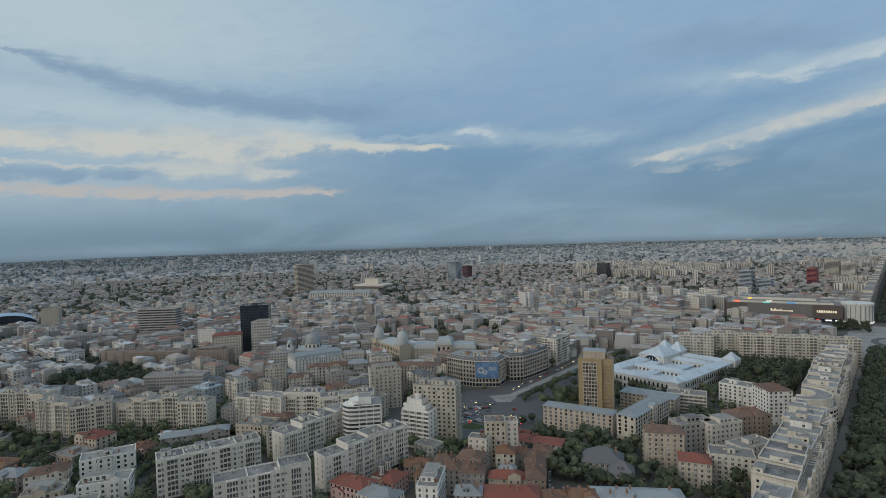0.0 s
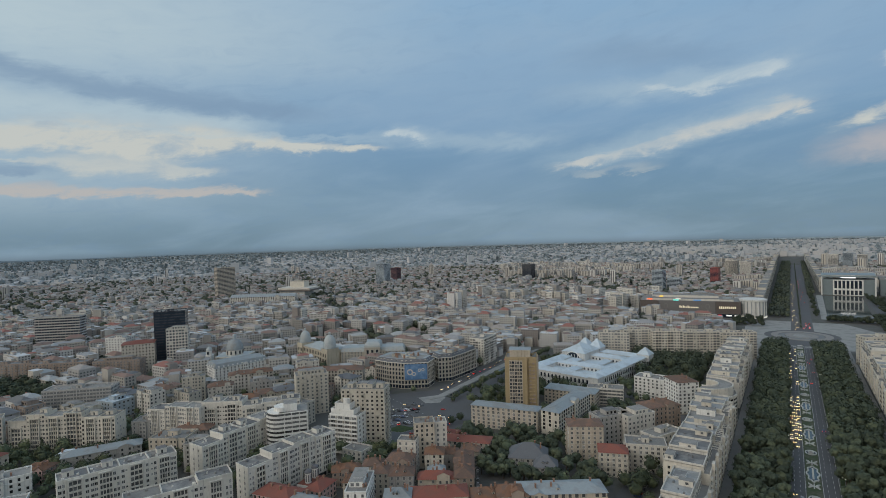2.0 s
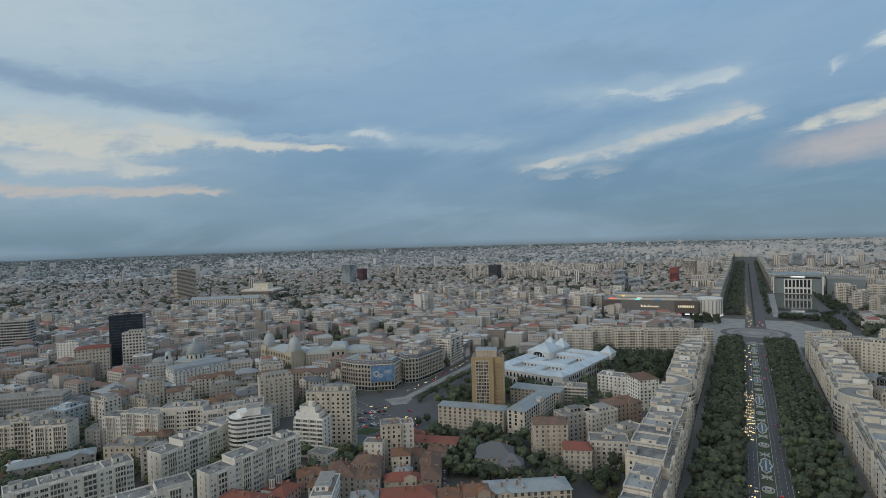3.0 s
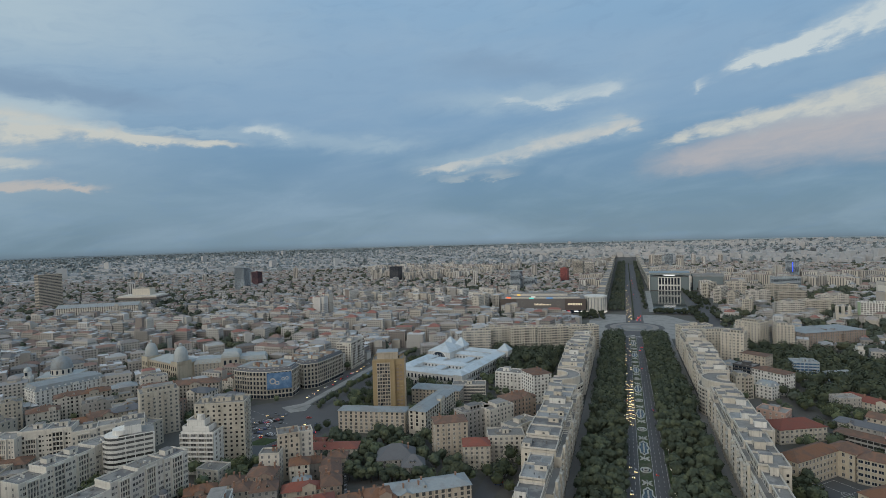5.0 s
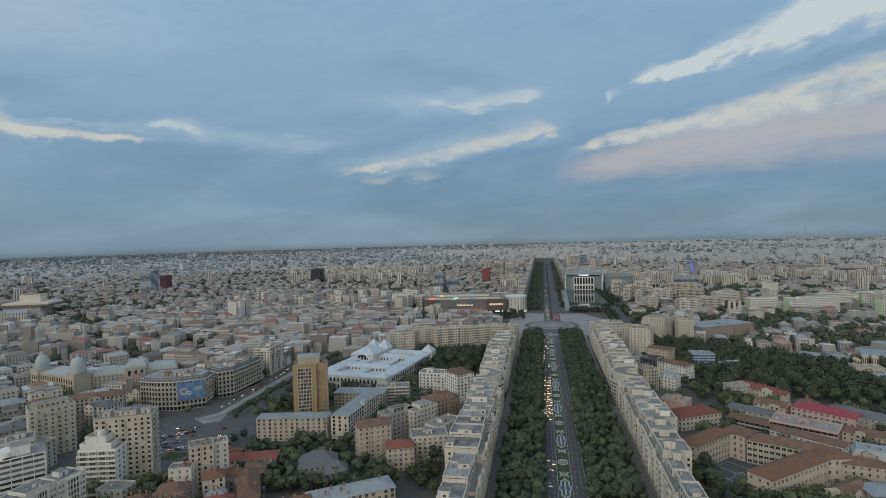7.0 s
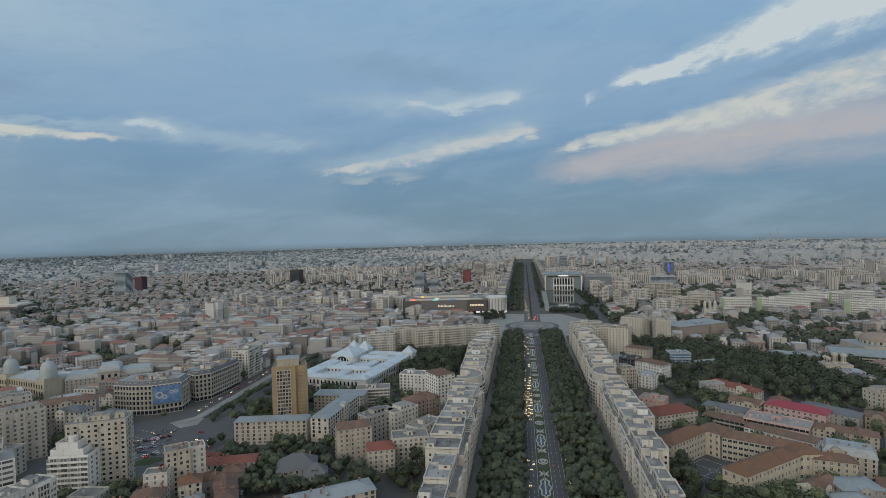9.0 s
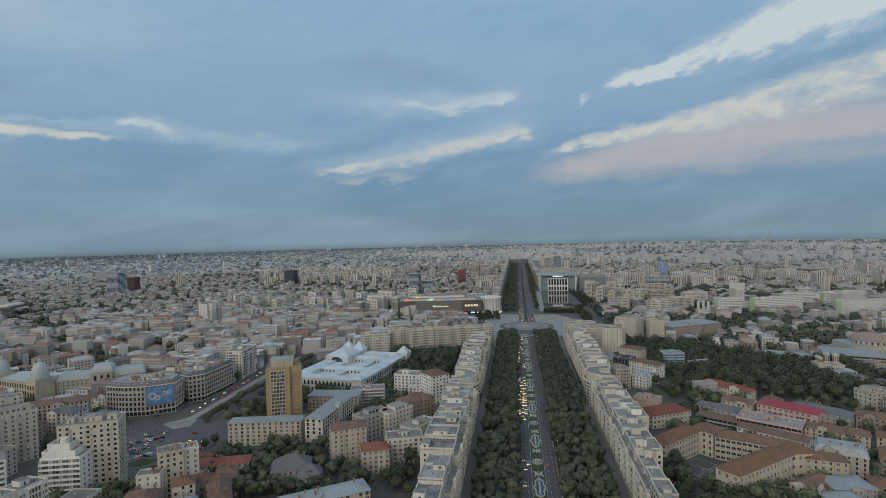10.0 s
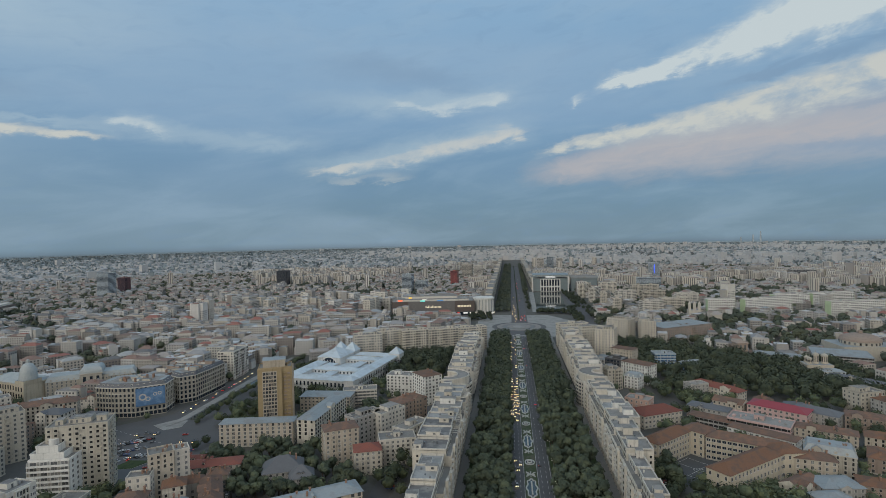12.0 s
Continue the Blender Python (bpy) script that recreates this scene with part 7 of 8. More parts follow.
def grove(pts, step, s=1.0, label="full broadleaf tree with dense dark green crown"):
    xs, ys = [p[0] for p in pts], [p[1] for p in pts]
    x = min(xs)
    while x < max(xs):
        y = min(ys)
        while y < max(ys):
            px, py = x + TRNG.uniform(-.4, .4) * step, y + TRNG.uniform(-.4, .4) * step
            inside = False
            for k in range(len(pts)):
                (ax, ay), (bx, by) = pts[k], pts[k - 1]
                if (ay > py) != (by > py) and px < (bx - ax) * (py - ay) / (by - ay) + ax:
                    inside = not inside
            if inside and free(px, py, 2.2):
                tree(px, py, s, None, label)
            y += step
        x += step


grove([(-205, 336), (-160, 354), (-128, 352), (-98, 318), (-88, 292), (-160, 278), (-190, 285)], 8.2, 1.08)
for k in range(9):
    tree(94 + TRNG.uniform(-2, 2), 316 + k * 6.2, 1.05)
    tree(84 + TRNG.uniform(-1, 1), 352 + k * 7.0, .9)
grove([(-135, 400), (-112, 400), (-100, 440), (-120, 470), (-128, 440)], 9.5, .95)
grove([(-130, 560), (-95, 500), (-66, 505), (-68, 545), (-120, 590)], 9.5, .95)
grove([(-240, 395), (-208, 395), (-205, 480), (-222, 640), (-240, 640)], 11, 1.05)
grove([(-205, 440), (-130, 445), (-150, 490), (-206, 496)], 11, 1.0)
grove([(-92, 300), (-64, 290), (-62, 420), (-70, 420), (-76, 330)], 9.0, .85)
grove([(84, 300), (98, 300), (100, 345), (92, 372), (84, 372)], 8.5, .85)
grove([(92, 268), (160, 280), (150, 306), (122, 312), (106, 322), (92, 320)], 8.5, 1.0)
grove([(-470, 60), (-380, 130), (-365, 160), (-410, 200), (-440, 170), (-470, 130)], 11.0, 1.0)
grove([(-356, 120), (-340, 190), (-372, 215), (-410, 205), (-420, 180)], 12, 1.0)
grove([(-300, 110), (-282, 120), (-290, 190), (-300, 190)], 11, .9)
grove([(140, 400), (150, 440), (135, 470), (126, 450)], 11, .9)
grove([(190, 370), (300, 340), (300, 470), (240, 470), (205, 400)], 15, 1.0)
grove([(-575, 70), (-500, 85), (-480, 110), (-540, 92)], 11.0, 1.0)
grove([(-300, 190), (-285, 190), (-285, 250), (-300, 250)], 10, .8)
grove([(84, 400), (100, 400), (100, 425), (84, 425)], 8, .85)
grove([(128, 480), (160, 470), (178, 480), (160, 530), (130, 540)], 10, .95)
for x, y in ((-236, 277), (-232, 280), (-330, 352), (-322, 352), (-266, 226), (-226, 352), (-224, 362), (150, 398), (172, 402)):
    tree(x, y, .9)
for x, y, s in ((-272, 222, .9), (-330, 335, .9), (-280, 196, .7), (-455, 158, 1.0)):
    tree(x, y, s, POPLAR, "slim dark poplar between the blocks")

# ---------------------------------------------------------------- fountains in the median
def band(g, pts, t, z0, z1, closed=True):
    n = len(pts)
    for k in range(n if closed else n - 1):
        a, b = Vector(pts[k]), Vector(pts[(k + 1) % n])
        u = (b - a).normalized()
        o = Vector((-u.y, u.x)) * t / 2
        g.prism([a - o, b - o, b + o, a + o], z0, z1)


STONERIM = surface("fountain_rim", (0.52, 0.52, 0.49), 0.8, 0.3, 2.0, 0.4)


def fountain(y, kind):
    root = thing("fountain", pose(11.2, y, 0.16), {"lobed": "long lobed fountain basin with pale stone rim", "round": "round fountain basin with pale stone rim", "cross": "small crossed fountain channels of pale stone"}[kind],
                 "fountain", "median fountains")
    g = Geo()
    if kind == "lobed":
        pts = []
        for k in range(60):
            a = 2 * math.pi * k / 60
            q = 1 + .16 * math.cos(8 * a)
            pts.append((2.9 * q * math.cos(a), 11.5 * (1 + .05 * math.cos(8 * a)) * math.sin(a)))
        band(g, pts, .75, 0, .55)
        part("rim", g, [STONERIM], root)
        w = Geo()
        w.prism([(p[0] * .93, p[1] * .95) for p in pts], 0, .22)
        part("pool", w, [WATER], root)
        for k in range(7):
            w = Geo()
            w.box(-.45, .45, -8.2 + k * 2.5, -6.9 + k * 2.5, .2, .8)
            part("nozzle_block", w, [STONERIM], root)
    elif kind == "round":
        for r, h in ((3.0, .55), (1.5, .9)):
            band(g, [(r * math.cos(2 * math.pi * k / 28), r * 1.25 * math.sin(2 * math.pi * k / 28)) for k in range(28)], .6, 0, h)
        part("rim", g, [STONERIM], root)
        w = Geo()
        w.prism([(2.7 * math.cos(2 * math.pi * k / 28), 3.4 * math.sin(2 * math.pi * k / 28)) for k in range(28)], 0, .22)
        part("pool", w, [WATER], root)
    else:
        for sx in (-1, 1):
            band(g, [(sx * 2.8, -3.0), (sx * 1.2, -1.2), (sx * .9, 0), (sx * 1.2, 1.2), (sx * 2.8, 3.0)], .6, 0, .5, False)
        band(g, [(-2.4, 0), (2.4, 0)], .6, 0, .5, False)
        band(g, [(0, -3.4), (0, 3.4)], .5, 0, .5, False)
        part("rim", g, [STONERIM], root)
    return root


y = 241.0
while y < 770:
    fountain(y, "lobed")
    fountain(y + 18.3, "cross")
    fountain(y + 36.2, "round")
    fountain(y + 54, "cross")
    y += 72.0

# lane lines, edge lines and the ball court's marks
g = Geo()
for x in (1.7, 4.6, 17.6, 20.8):
    for k in range(80):
        g.box(x - .08, x + .08, 230 + k * 7, 233 + k * 7, .03, .04)
for x in (-.8, 7.0, 15.4, 23.4):
    g.box(x - .08, x + .08, 160, 790, .03, .04)
for y in (789, 791, 793, 795, 797):
    g.box(-.6, 23.2, y - .25, y + .25, .046, .056)
tagged(new("road_marking", g.mesh("road_marking", [MARK])), "faded white lane lines on the boulevard", "road marking", kind="stuff")
g = Geo()
for p in ((-12, 12, -.08, .08), (-12, 12, 13.9, 14.1), (-12, 12, -14.1, -13.9), (-12, -11.8, -14, 14), (11.8, 12, -14, 14), (-.1, .1, -14, 14)):
    g.box(*p, .06, .075)
for k in range(24):
    t0, t1 = 2 * math.pi * k / 24, 2 * math.pi * (k + 1) / 24
    g.prism([(r * math.cos(t), r * math.sin(t)) for r, t in ((3, t0), (3, t1), (2.8, t1), (2.8, t0))], .06, .075)
ob = new("court_marking", g.mesh("court_marking", [MARK]))
ob.matrix_world = pose(116, 346, 0, 0, 0, 43)
tagged(ob, "white ball-game lines on the schoolyard", "court marking", kind="stuff")

g = Geo()
for x0, y0, x1, y1 in ((-330, 380, -262, 352), (-322, 388, -258, 362), (-256, 344, -222, 312), (-250, 350, -216, 320)):
    n = 11
    for k in range(n):
        ax, ay = x0 + (x1 - x0) * k / n, y0 + (y1 - y0) * k / n
        ux, uy = (x1 - x0) / n * .5, (y1 - y0) / n * .5
        L = math.hypot(ux, uy)
        px, py = -uy / L * .12, ux / L * .12
        g.prism([(ax - px, ay - py), (ax + ux - px, ay + uy - py), (ax + ux + px, ay + uy + py), (ax + px, ay + py)], .05, .062)
tagged(new("road_marking", g.mesh("road_marking", [MARK])), "broken white lane lines across the dark square", "road marking", kind="stuff")

# ---------------------------------------------------------------- street lamps
LAMPMESH = {}


def lamp_cluster(x, y, ang=0):
    """A post with five glass globes."""
    if not LAMPMESH:
        g = Geo()
        g.tube(.16, .09, 0, 8.4, 8)
        for k in range(4):
            a = math.pi / 2 * k
            g.box(min(0, 1.5 * math.cos(a)) - .04, max(0, 1.5 * math.cos(a)) + .04, min(0, 1.5 * math.sin(a)) - .04, max(0, 1.5 * math.sin(a)) + .04, 8.0, 8.1, base=True)
        LAMPMESH["post"] = g.mesh("post", [METAL])
        g = Geo()
        g.dome(.22, 0, .22, 10, 3)
        g.tube(.1, .22, -.22, 0, 10, cap=False)
        LAMPMESH["globe"] = g.mesh("globe", [GLOBE])
    root = thing("street_lamp", pose(x, y, 0.1, 0, 0, ang), "tall metal street lamp with a cluster of lit globes", "street lamp", "boulevard lamps")
    part("post", LAMPMESH["post"], None, root)
    for dx, dy, dz in ((1.5, 0, 8.5), (-1.5, 0, 8.5), (0, 1.5, 8.5), (0, -1.5, 8.5), (0, 0, 9.0)):
        part("globe", LAMPMESH["globe"], None, root, m=pose(dx, dy, dz))


y = 300
while y < 780:
    lamp_cluster(-2.8, y, TRNG.uniform(0, 90))
    lamp_cluster(25.6, y + 4, TRNG.uniform(0, 90))
    y += 31

# ---------------------------------------------------------------- cars
CARS = {}


def car(x, y, ang, paint=None, lit=True, group="boulevard traffic"):
    k = TRNG.choice([0, 1, 1, 2, 2, 3, 3, 4, 5]) if paint is None else paint
    z = .035
    root = thing("car", pose(x, y, z, 0, 0, ang), "%s car %s" % (["white", "black", "silver", "dark grey", "red", "blue", "yellow"][k], "driving on the road with its lights on" if lit else "parked at the kerb"), "car", group)
    if k not in CARS:
        g = Geo()
        prof = [(-2.15, .35), (2.1, .35), (2.15, .75), (1.9, .85), (-1.0, .95), (-2.1, .95), (-2.2, .7)]
        for sx in (-1, 1):
            g.face([(sx * .88, b, c) for b, c in prof][::sx])
        for q in range(len(prof)):
            (b0, c0), (b1, c1) = prof[q], prof[(q + 1) % len(prof)]
            g.face([(-.88, b0, c0), (-.88, b1, c1), (.88, b1, c1), (.88, b0, c0)])
        body = g.mesh("body", [PAINT[k]])
        g = Geo()
        lo, hi = [(-.84, -1.8), (.84, -1.8), (.84, 1.0), (-.84, 1.0)], [(-.66, -1.4), (.66, -1.4), (.66, .3), (-.66, .3)]
        for q in range(4):
            j = (q + 1) % 4
            g.face([(*lo[q], .9), (*lo[j], .9), (*hi[j], 1.42), (*hi[q], 1.42)], 0)
        g.face([(*p, 1.42) for p in hi], 1)
        CARS[k] = body, g.mesh("cabin", [GLASS, PAINT[k]])
    if "wheel" not in CARS:
        g = Geo()
        for z0, z1 in ((-.11, .11),):
            g.tube(.32, .32, z0, z1, 12)
            g.face([(.32 * math.cos(-2 * math.pi * q / 12), .32 * math.sin(-2 * math.pi * q / 12), z0) for q in range(12)])
        CARS["wheel"] = g.mesh("wheel", [RUBBER])
        g = Geo()
        g.box(-.26, .26, -.06, .06, -.14, .14, base=True)
        CARS["headlight"] = g.mesh("headlight", [HEADLIGHT])
        g = Geo()
        g.box(-.2, .2, -.05, .05, -.1, .1, base=True)
        CARS["taillight"] = g.mesh("taillight", [TAILLIGHT])
        g = Geo()
        g.box(-.22, .22, -.06, .06, -.1, .1, base=True)
        CARS["lamp_off"] = g.mesh("headlight", [FRAME])
    part("body", CARS[k][0], None, root)
    part("cabin", CARS[k][1], None, root)
    for sx in (-.8, .8) if y < 430 and x > -200 else ():
        for sy in (-1.35, 1.35):
            part("wheel", CARS["wheel"], None, root, m=pose(sx, sy, .32, 0, 90, 0))
    if lit:
        for sx in (-.6, .6):
            if ang != 0:
                part("headlight", CARS["headlight"], None, root, m=pose(sx, 2.15, .68))
            if ang != 180:
                part("taillight", CARS["taillight"], None, root, m=pose(sx, -2.2, .78))


# oncoming traffic on the left carriageway, a few leaving on the right
for x, y in ((2.5, 316), (3.6, 338), (5.2, 346), (2.0, 352), (4.4, 430), (2.6, 438)):
    car(x, y, 180)
y = 446
while y < 560:
    for x in (.9, 3.5, 5.9):
        if TRNG.random() < .8:
            car(x + TRNG.uniform(-.25, .25), y + TRNG.uniform(-2, 2), 180)
    y += 9
for k in range(16):
    car(TRNG.choice((.9, 3.5, 5.9)), 575 + k * 13 + TRNG.uniform(-3, 3), 180)
for x, y in ((17.5, 345), (20.5, 470), (17.5, 610), (20.5, 655), (17.5, 700), (20.5, 720)):
    car(x, y, 0)
for k in range(14):
    car(TRNG.choice((5, 8, 11)), 925 + k * 16 + TRNG.uniform(-4, 4), 180)
for k in range(12):
    car(TRNG.choice((19, 22, 26)), 930 + k * 5 + TRNG.uniform(-3, 3), 0)
for k in range(13):
    car(TRNG.choice((6, 9, 12)), 1160 + k * 40 + TRNG.uniform(-4, 4), 180)
    car(TRNG.choice((21, 24, 27)), 1210 + k * 48 + TRNG.uniform(-4, 4), 0)
for k in range(16):                                           # parked beside the lanes and yards
    car(-73 + TRNG.uniform(-.4, .4), 306 + k * 3.0, 92, lit=False, group="parked cars")
for k in range(12):
    car(89.5 + TRNG.uniform(-.3, .3), 308 + k * 3.2, 88, lit=False, group="parked cars")
for k in range(40):                                           # the dark square by the old town
    a = TRNG.uniform(0, 1)
    car(-262 + TRNG.uniform(-30, 34), 318 + a * 66 + TRNG.uniform(-4, 4), TRNG.choice((20, 110, 200, 290)), lit=k % 3 == 0, group="cars on the square")
for row, (x0, y0, ang) in enumerate(((-294, 352, 126), (-284, 340, 126), (-291, 357, 126), (-272, 328, 126))):     # parking rows
    for k in range(9):
        if TRNG.random() < .85:
            car(x0 + k * 2.3 + TRNG.uniform(-.2, .2), y0 + k * 1.65 + TRNG.uniform(-.2, .2), ang - 90 + 36 + TRNG.choice((0, 180)), lit=False, group="cars on the square")
for k in range(13):                                           # kerbside row in the lane below the villa
    car(-171.5 + k * 1.45 + TRNG.uniform(-.2, .2), 297 - k * 2.55, 30 + TRNG.uniform(-4, 4), lit=False, group="parked cars")
for k in range(18):
    car(-282 - TRNG.uniform(0, 5) - (k * 9) * .03, 430 + k * 11, TRNG.choice((2, 182)), lit=True, group="quay traffic")

# ---------------------------------------------------------------- the wide city
def inside_keep(x, y, gap):
    hit = np.zeros(len(x), bool)
    for cx, cy, w, d, a in RECTS:
        dx, dy = x - cx, y - cy
        u, v = dx * math.cos(a) + dy * math.sin(a), -dx * math.sin(a) + dy * math.cos(a)
        hit |= (np.abs(u) < w / 2 + gap) & (np.abs(v) < d / 2 + gap)
    return hit


def open_ground(x, y):
    """Streets, squares, water and parks that stay free of filler houses."""
    o = (x > -68) & (x < 92) & (y < 720)
    o |= (x > -75) & (x < 140) & (y > 770) & (y < 1012)
    o |= (x > -52) & (x < 78) & (y > 700) & (y < 3200)
    o |= (x > 30) & (x < 175) & (y > 1000) & (y < 1410)
    o |= (x > -320) & (x < -222) & (y > 285) & (y < 400)
    o |= (x > -292) & (x < -240) & (y >= 380) & (y < 660)
    o |= (x > -262) & (x < -30) & (y > 940) & (y < 1060)
    o |= (x > 95) & (x < 145) & (y > 310) & (y < 390)
    o |= park(x, y)
    o |= (x > -335) & (x < -62) & (y < 415) | (x > -250) & (x < -62) & (y < 600)                    # quarters built house by house
    o |= (x > 88) & (x < 275) & (y < 500)
    o |= (x <= -330) & (np.hypot(x, y) < 520) & (y < 260)
    return o


def park(x, y):
    p = (x > 128) & (x < 345) & (y > 488) & (y < 740) & (y > 488 + (200 - np.minimum(x, 200)) * .6) & (y < 752 - (x - 140) * .743)
    p |= (x > -150) & (x < -68) & (y > 545) & (y < 660)
    p |= (x > -705) & (x < -600) & (y > 150) & (y < 225)
    p |= (x > -560) & (x < -505) & (y > 385) & (y < 420)
    return p


CRNG = np.random.default_rng(11)


def lots(rmin, rmax, pitch_u, pitch_v, lot, seeds):
    """House lots along the edges of street blocks, in quarters that each have their own direction."""
    c = np.array([(CRNG.uniform(rmin * .6, rmax * 1.05), math.radians(CRNG.uniform(-92, 48))) for _ in range(seeds)])
    sx, sy = c[:, 0] * np.sin(c[:, 1]), c[:, 0] * np.cos(c[:, 1])
    sa = CRNG.uniform(0, math.pi / 2, seeds)
    slab = CRNG.random(seeds)
    out = []
    for k in range(seeds):
        R = min(rmax, 2.2 * math.sqrt(math.pi * rmax * rmax * .4 / seeds) + 150)
        nu, nv = int(R / pitch_u) + 1, int(R / pitch_v) + 1
        bu, bv = np.meshgrid(np.arange(-nu, nu + 1) * pitch_u, np.arange(-nv, nv + 1) * pitch_v)
        bu, bv = bu.ravel(), bv.ravel()
        along = np.arange(-pitch_u / 2 + 10, pitch_u / 2 - 9, lot)
        offs = [(a, s * (pitch_v / 2 - 11)) for a in along for s in (-1, 1)] + [(s * (pitch_u / 2 - 12), 0) for s in (-1, 1)] + [(0, 0)]
        for a, b in offs:
            u, v = bu + a + CRNG.uniform(-1.2, 1.2, len(bu)), bv + b + CRNG.uniform(-1.5, 1.5, len(bu))
            x, y = sx[k] + u * math.cos(sa[k]) - v * math.sin(sa[k]), sy[k] + u * math.sin(sa[k]) + v * math.cos(sa[k])
            r = np.hypot(x, y)
            az = np.degrees(np.arctan2(x, y))
            ok = (r > rmin) & (r < rmax) & (az > -90) & (az < 46)
            x, y = x[ok], y[ok]
            if not len(x):
                continue
            near = np.argmin((x[:, None] - sx) ** 2 + (y[:, None] - sy) ** 2, axis=1) == k
            x, y = x[near], y[near]
            out.append(np.column_stack([x, y, np.full(len(x), sa[k]), np.full(len(x), slab[k]), np.full(len(x), 1.0 if (a, b) == (0, 0) else 0.0)]))
    return np.vstack(out)


class Bulk:
    """Many boxes and roofs in one mesh, built with arrays."""

    def __init__(self):
        self.v, self.f, self.m, self.n = [], [], [], 0

    def quads(self, v, m):
        """v: (k, 4, 3)"""
        k = len(v)
        self.v.append(v.reshape(-1, 3))
        self.f.append(np.arange(k * 4).reshape(k, 4) + self.n)
        self.m.append(np.full(k, m) if np.isscalar(m) else m)
        self.n += k * 4

    def boxes(self, x, y, w, d, a, z0, z1, m, top):
        k = len(x)
        cx, cy = np.array([-1, 1, 1, -1]) / 2, np.array([-1, -1, 1, 1]) / 2
        u, v = w[:, None] * cx, d[:, None] * cy
        px = x[:, None] + u * np.cos(a)[:, None] - v * np.sin(a)[:, None]
        py = y[:, None] + u * np.sin(a)[:, None] + v * np.cos(a)[:, None]
        P = np.zeros((k, 8, 3))
        P[:, :4, 0], P[:, 4:, 0], P[:, :4, 1], P[:, 4:, 1] = px, px, py, py
        P[:, :4, 2], P[:, 4:, 2] = z0[:, None], z1[:, None]
        # walls share corners, so that each house is one loose piece; the roof is another
        self.v.append(P.reshape(-1, 3))
        base = (np.arange(k) * 8 + self.n)[:, None, None]
        F = np.array([(0, 1, 5, 4), (1, 2, 6, 5), (2, 3, 7, 6), (3, 0, 4, 7)])[None] + base
        self.f.append(F.reshape(-1, 4))
        self.m.append(np.full(k * 4, m) if np.isscalar(m) else np.repeat(m, 4))
        self.n += k * 8
        self.quads(P[:, 4:] + np.array([0, 0, .02]), top)
        return P

    def roofs(self, P, rise, m):
        """Hipped roofs over the tops of boxes P."""
        c = P[:, 4:]
        long = np.linalg.norm(c[:, 1] - c[:, 0], axis=1) >= np.linalg.norm(c[:, 2] - c[:, 1], axis=1)
        c = np.where(long[:, None, None], c, np.roll(c, -1, axis=1))
        mid0, mid1 = (c[:, 0] + c[:, 3]) / 2, (c[:, 1] + c[:, 2]) / 2
        half = np.linalg.norm(c[:, 3] - c[:, 0], axis=1)[:, None] / 2
        u = (mid1 - mid0) / np.maximum(np.linalg.norm(mid1 - mid0, axis=1)[:, None], .01)
        r0, r1 = mid0 + u * half * .9, mid1 - u * half * .9
        r0[:, 2] += rise
        r1[:, 2] += rise
        k = len(c)
        V = np.stack([c[:, 0], c[:, 1], c[:, 2], c[:, 3], r0, r1], 1)
        self.v.append(V.reshape(-1, 3))
        base = (np.arange(k) * 6 + self.n)[:, None, None]
        F = np.array([(0, 1, 5, 4), (2, 3, 4, 5), (1, 2, 5, 5), (3, 0, 4, 4)])[None] + base
        self.f.append(F.reshape(-1, 4))
        self.m.append(np.full(k * 4, m))
        self.n += k * 6

    def object(self, name, mats, label, category):
        v, f, m = np.vstack(self.v), np.vstack(self.f), np.concatenate(self.m)
        tri = f[:, 2] == f[:, 3]
        size = np.where(tri, 3, 4)
        loops = f.ravel()[np.column_stack([np.ones((len(f), 3), bool), ~tri]).ravel()]
        me = bpy.data.meshes.new(name)
        me.vertices.add(len(v))
        me.vertices.foreach_set("co", v.ravel())
        me.loops.add(len(loops))
        me.loops.foreach_set("vertex_index", loops.astype(np.int32))
        me.polygons.add(len(f))
        me.polygons.foreach_set("loop_start", np.concatenate([[0], np.cumsum(size)[:-1]]).astype(np.int32))
        me.polygons.foreach_set("material_index", m.astype(np.int32))
        for mt in mats:
            me.materials.append(mt)
        me.update(calc_edges=True)
        me.shade_flat()
        return tagged(new(name, me), label, category, kind="stuff")


WALLS = surface("city_walls", (0.5, 0.5, 0.5), 0.85, 0.4, 25.0, 2.5, streaks=0.2, island=[(0.50, 0.48, 0.44), (0.42, 0.395, 0.355), (0.57, 0.56, 0.54), (0.36, 0.35, 0.335), (0.48, 0.445, 0.39), (0.40, 0.38, 0.345), (0.30, 0.285, 0.265), (0.52, 0.505, 0.475), (0.27, 0.24, 0.22), (0.455, 0.435, 0.405)])
ROOFS = surface("city_roofs", (0.3, 0.3, 0.3), 0.85, 0.55, 7.0, 1.2, island=[(0.240, 0.165, 0.140), (0.300, 0.308, 0.318), (0.195, 0.148, 0.130), (0.37, 0.385, 0.39), (0.250, 0.170, 0.142), (0.285, 0.320, 0.340), (0.157, 0.162, 0.168), (0.336, 0.314, 0.297), (0.224, 0.218, 0.213), (0.285, 0.135, 0.112)])
FLATS = surface("city_flat_roofs", (0.3, 0.3, 0.3), 0.9, 0.45, 9.0, 1.5, island=[(0.370, 0.375, 0.375), (0.246, 0.252, 0.258), (0.470, 0.476, 0.482), (0.291, 0.291, 0.291), (0.560, 0.577, 0.594)])
# panes lifted from near-black, haze put into their tone
PANES = surface("city_panes", (0.105, 0.11, 0.115), 0.25, 0.4, 9.0, 1.0)


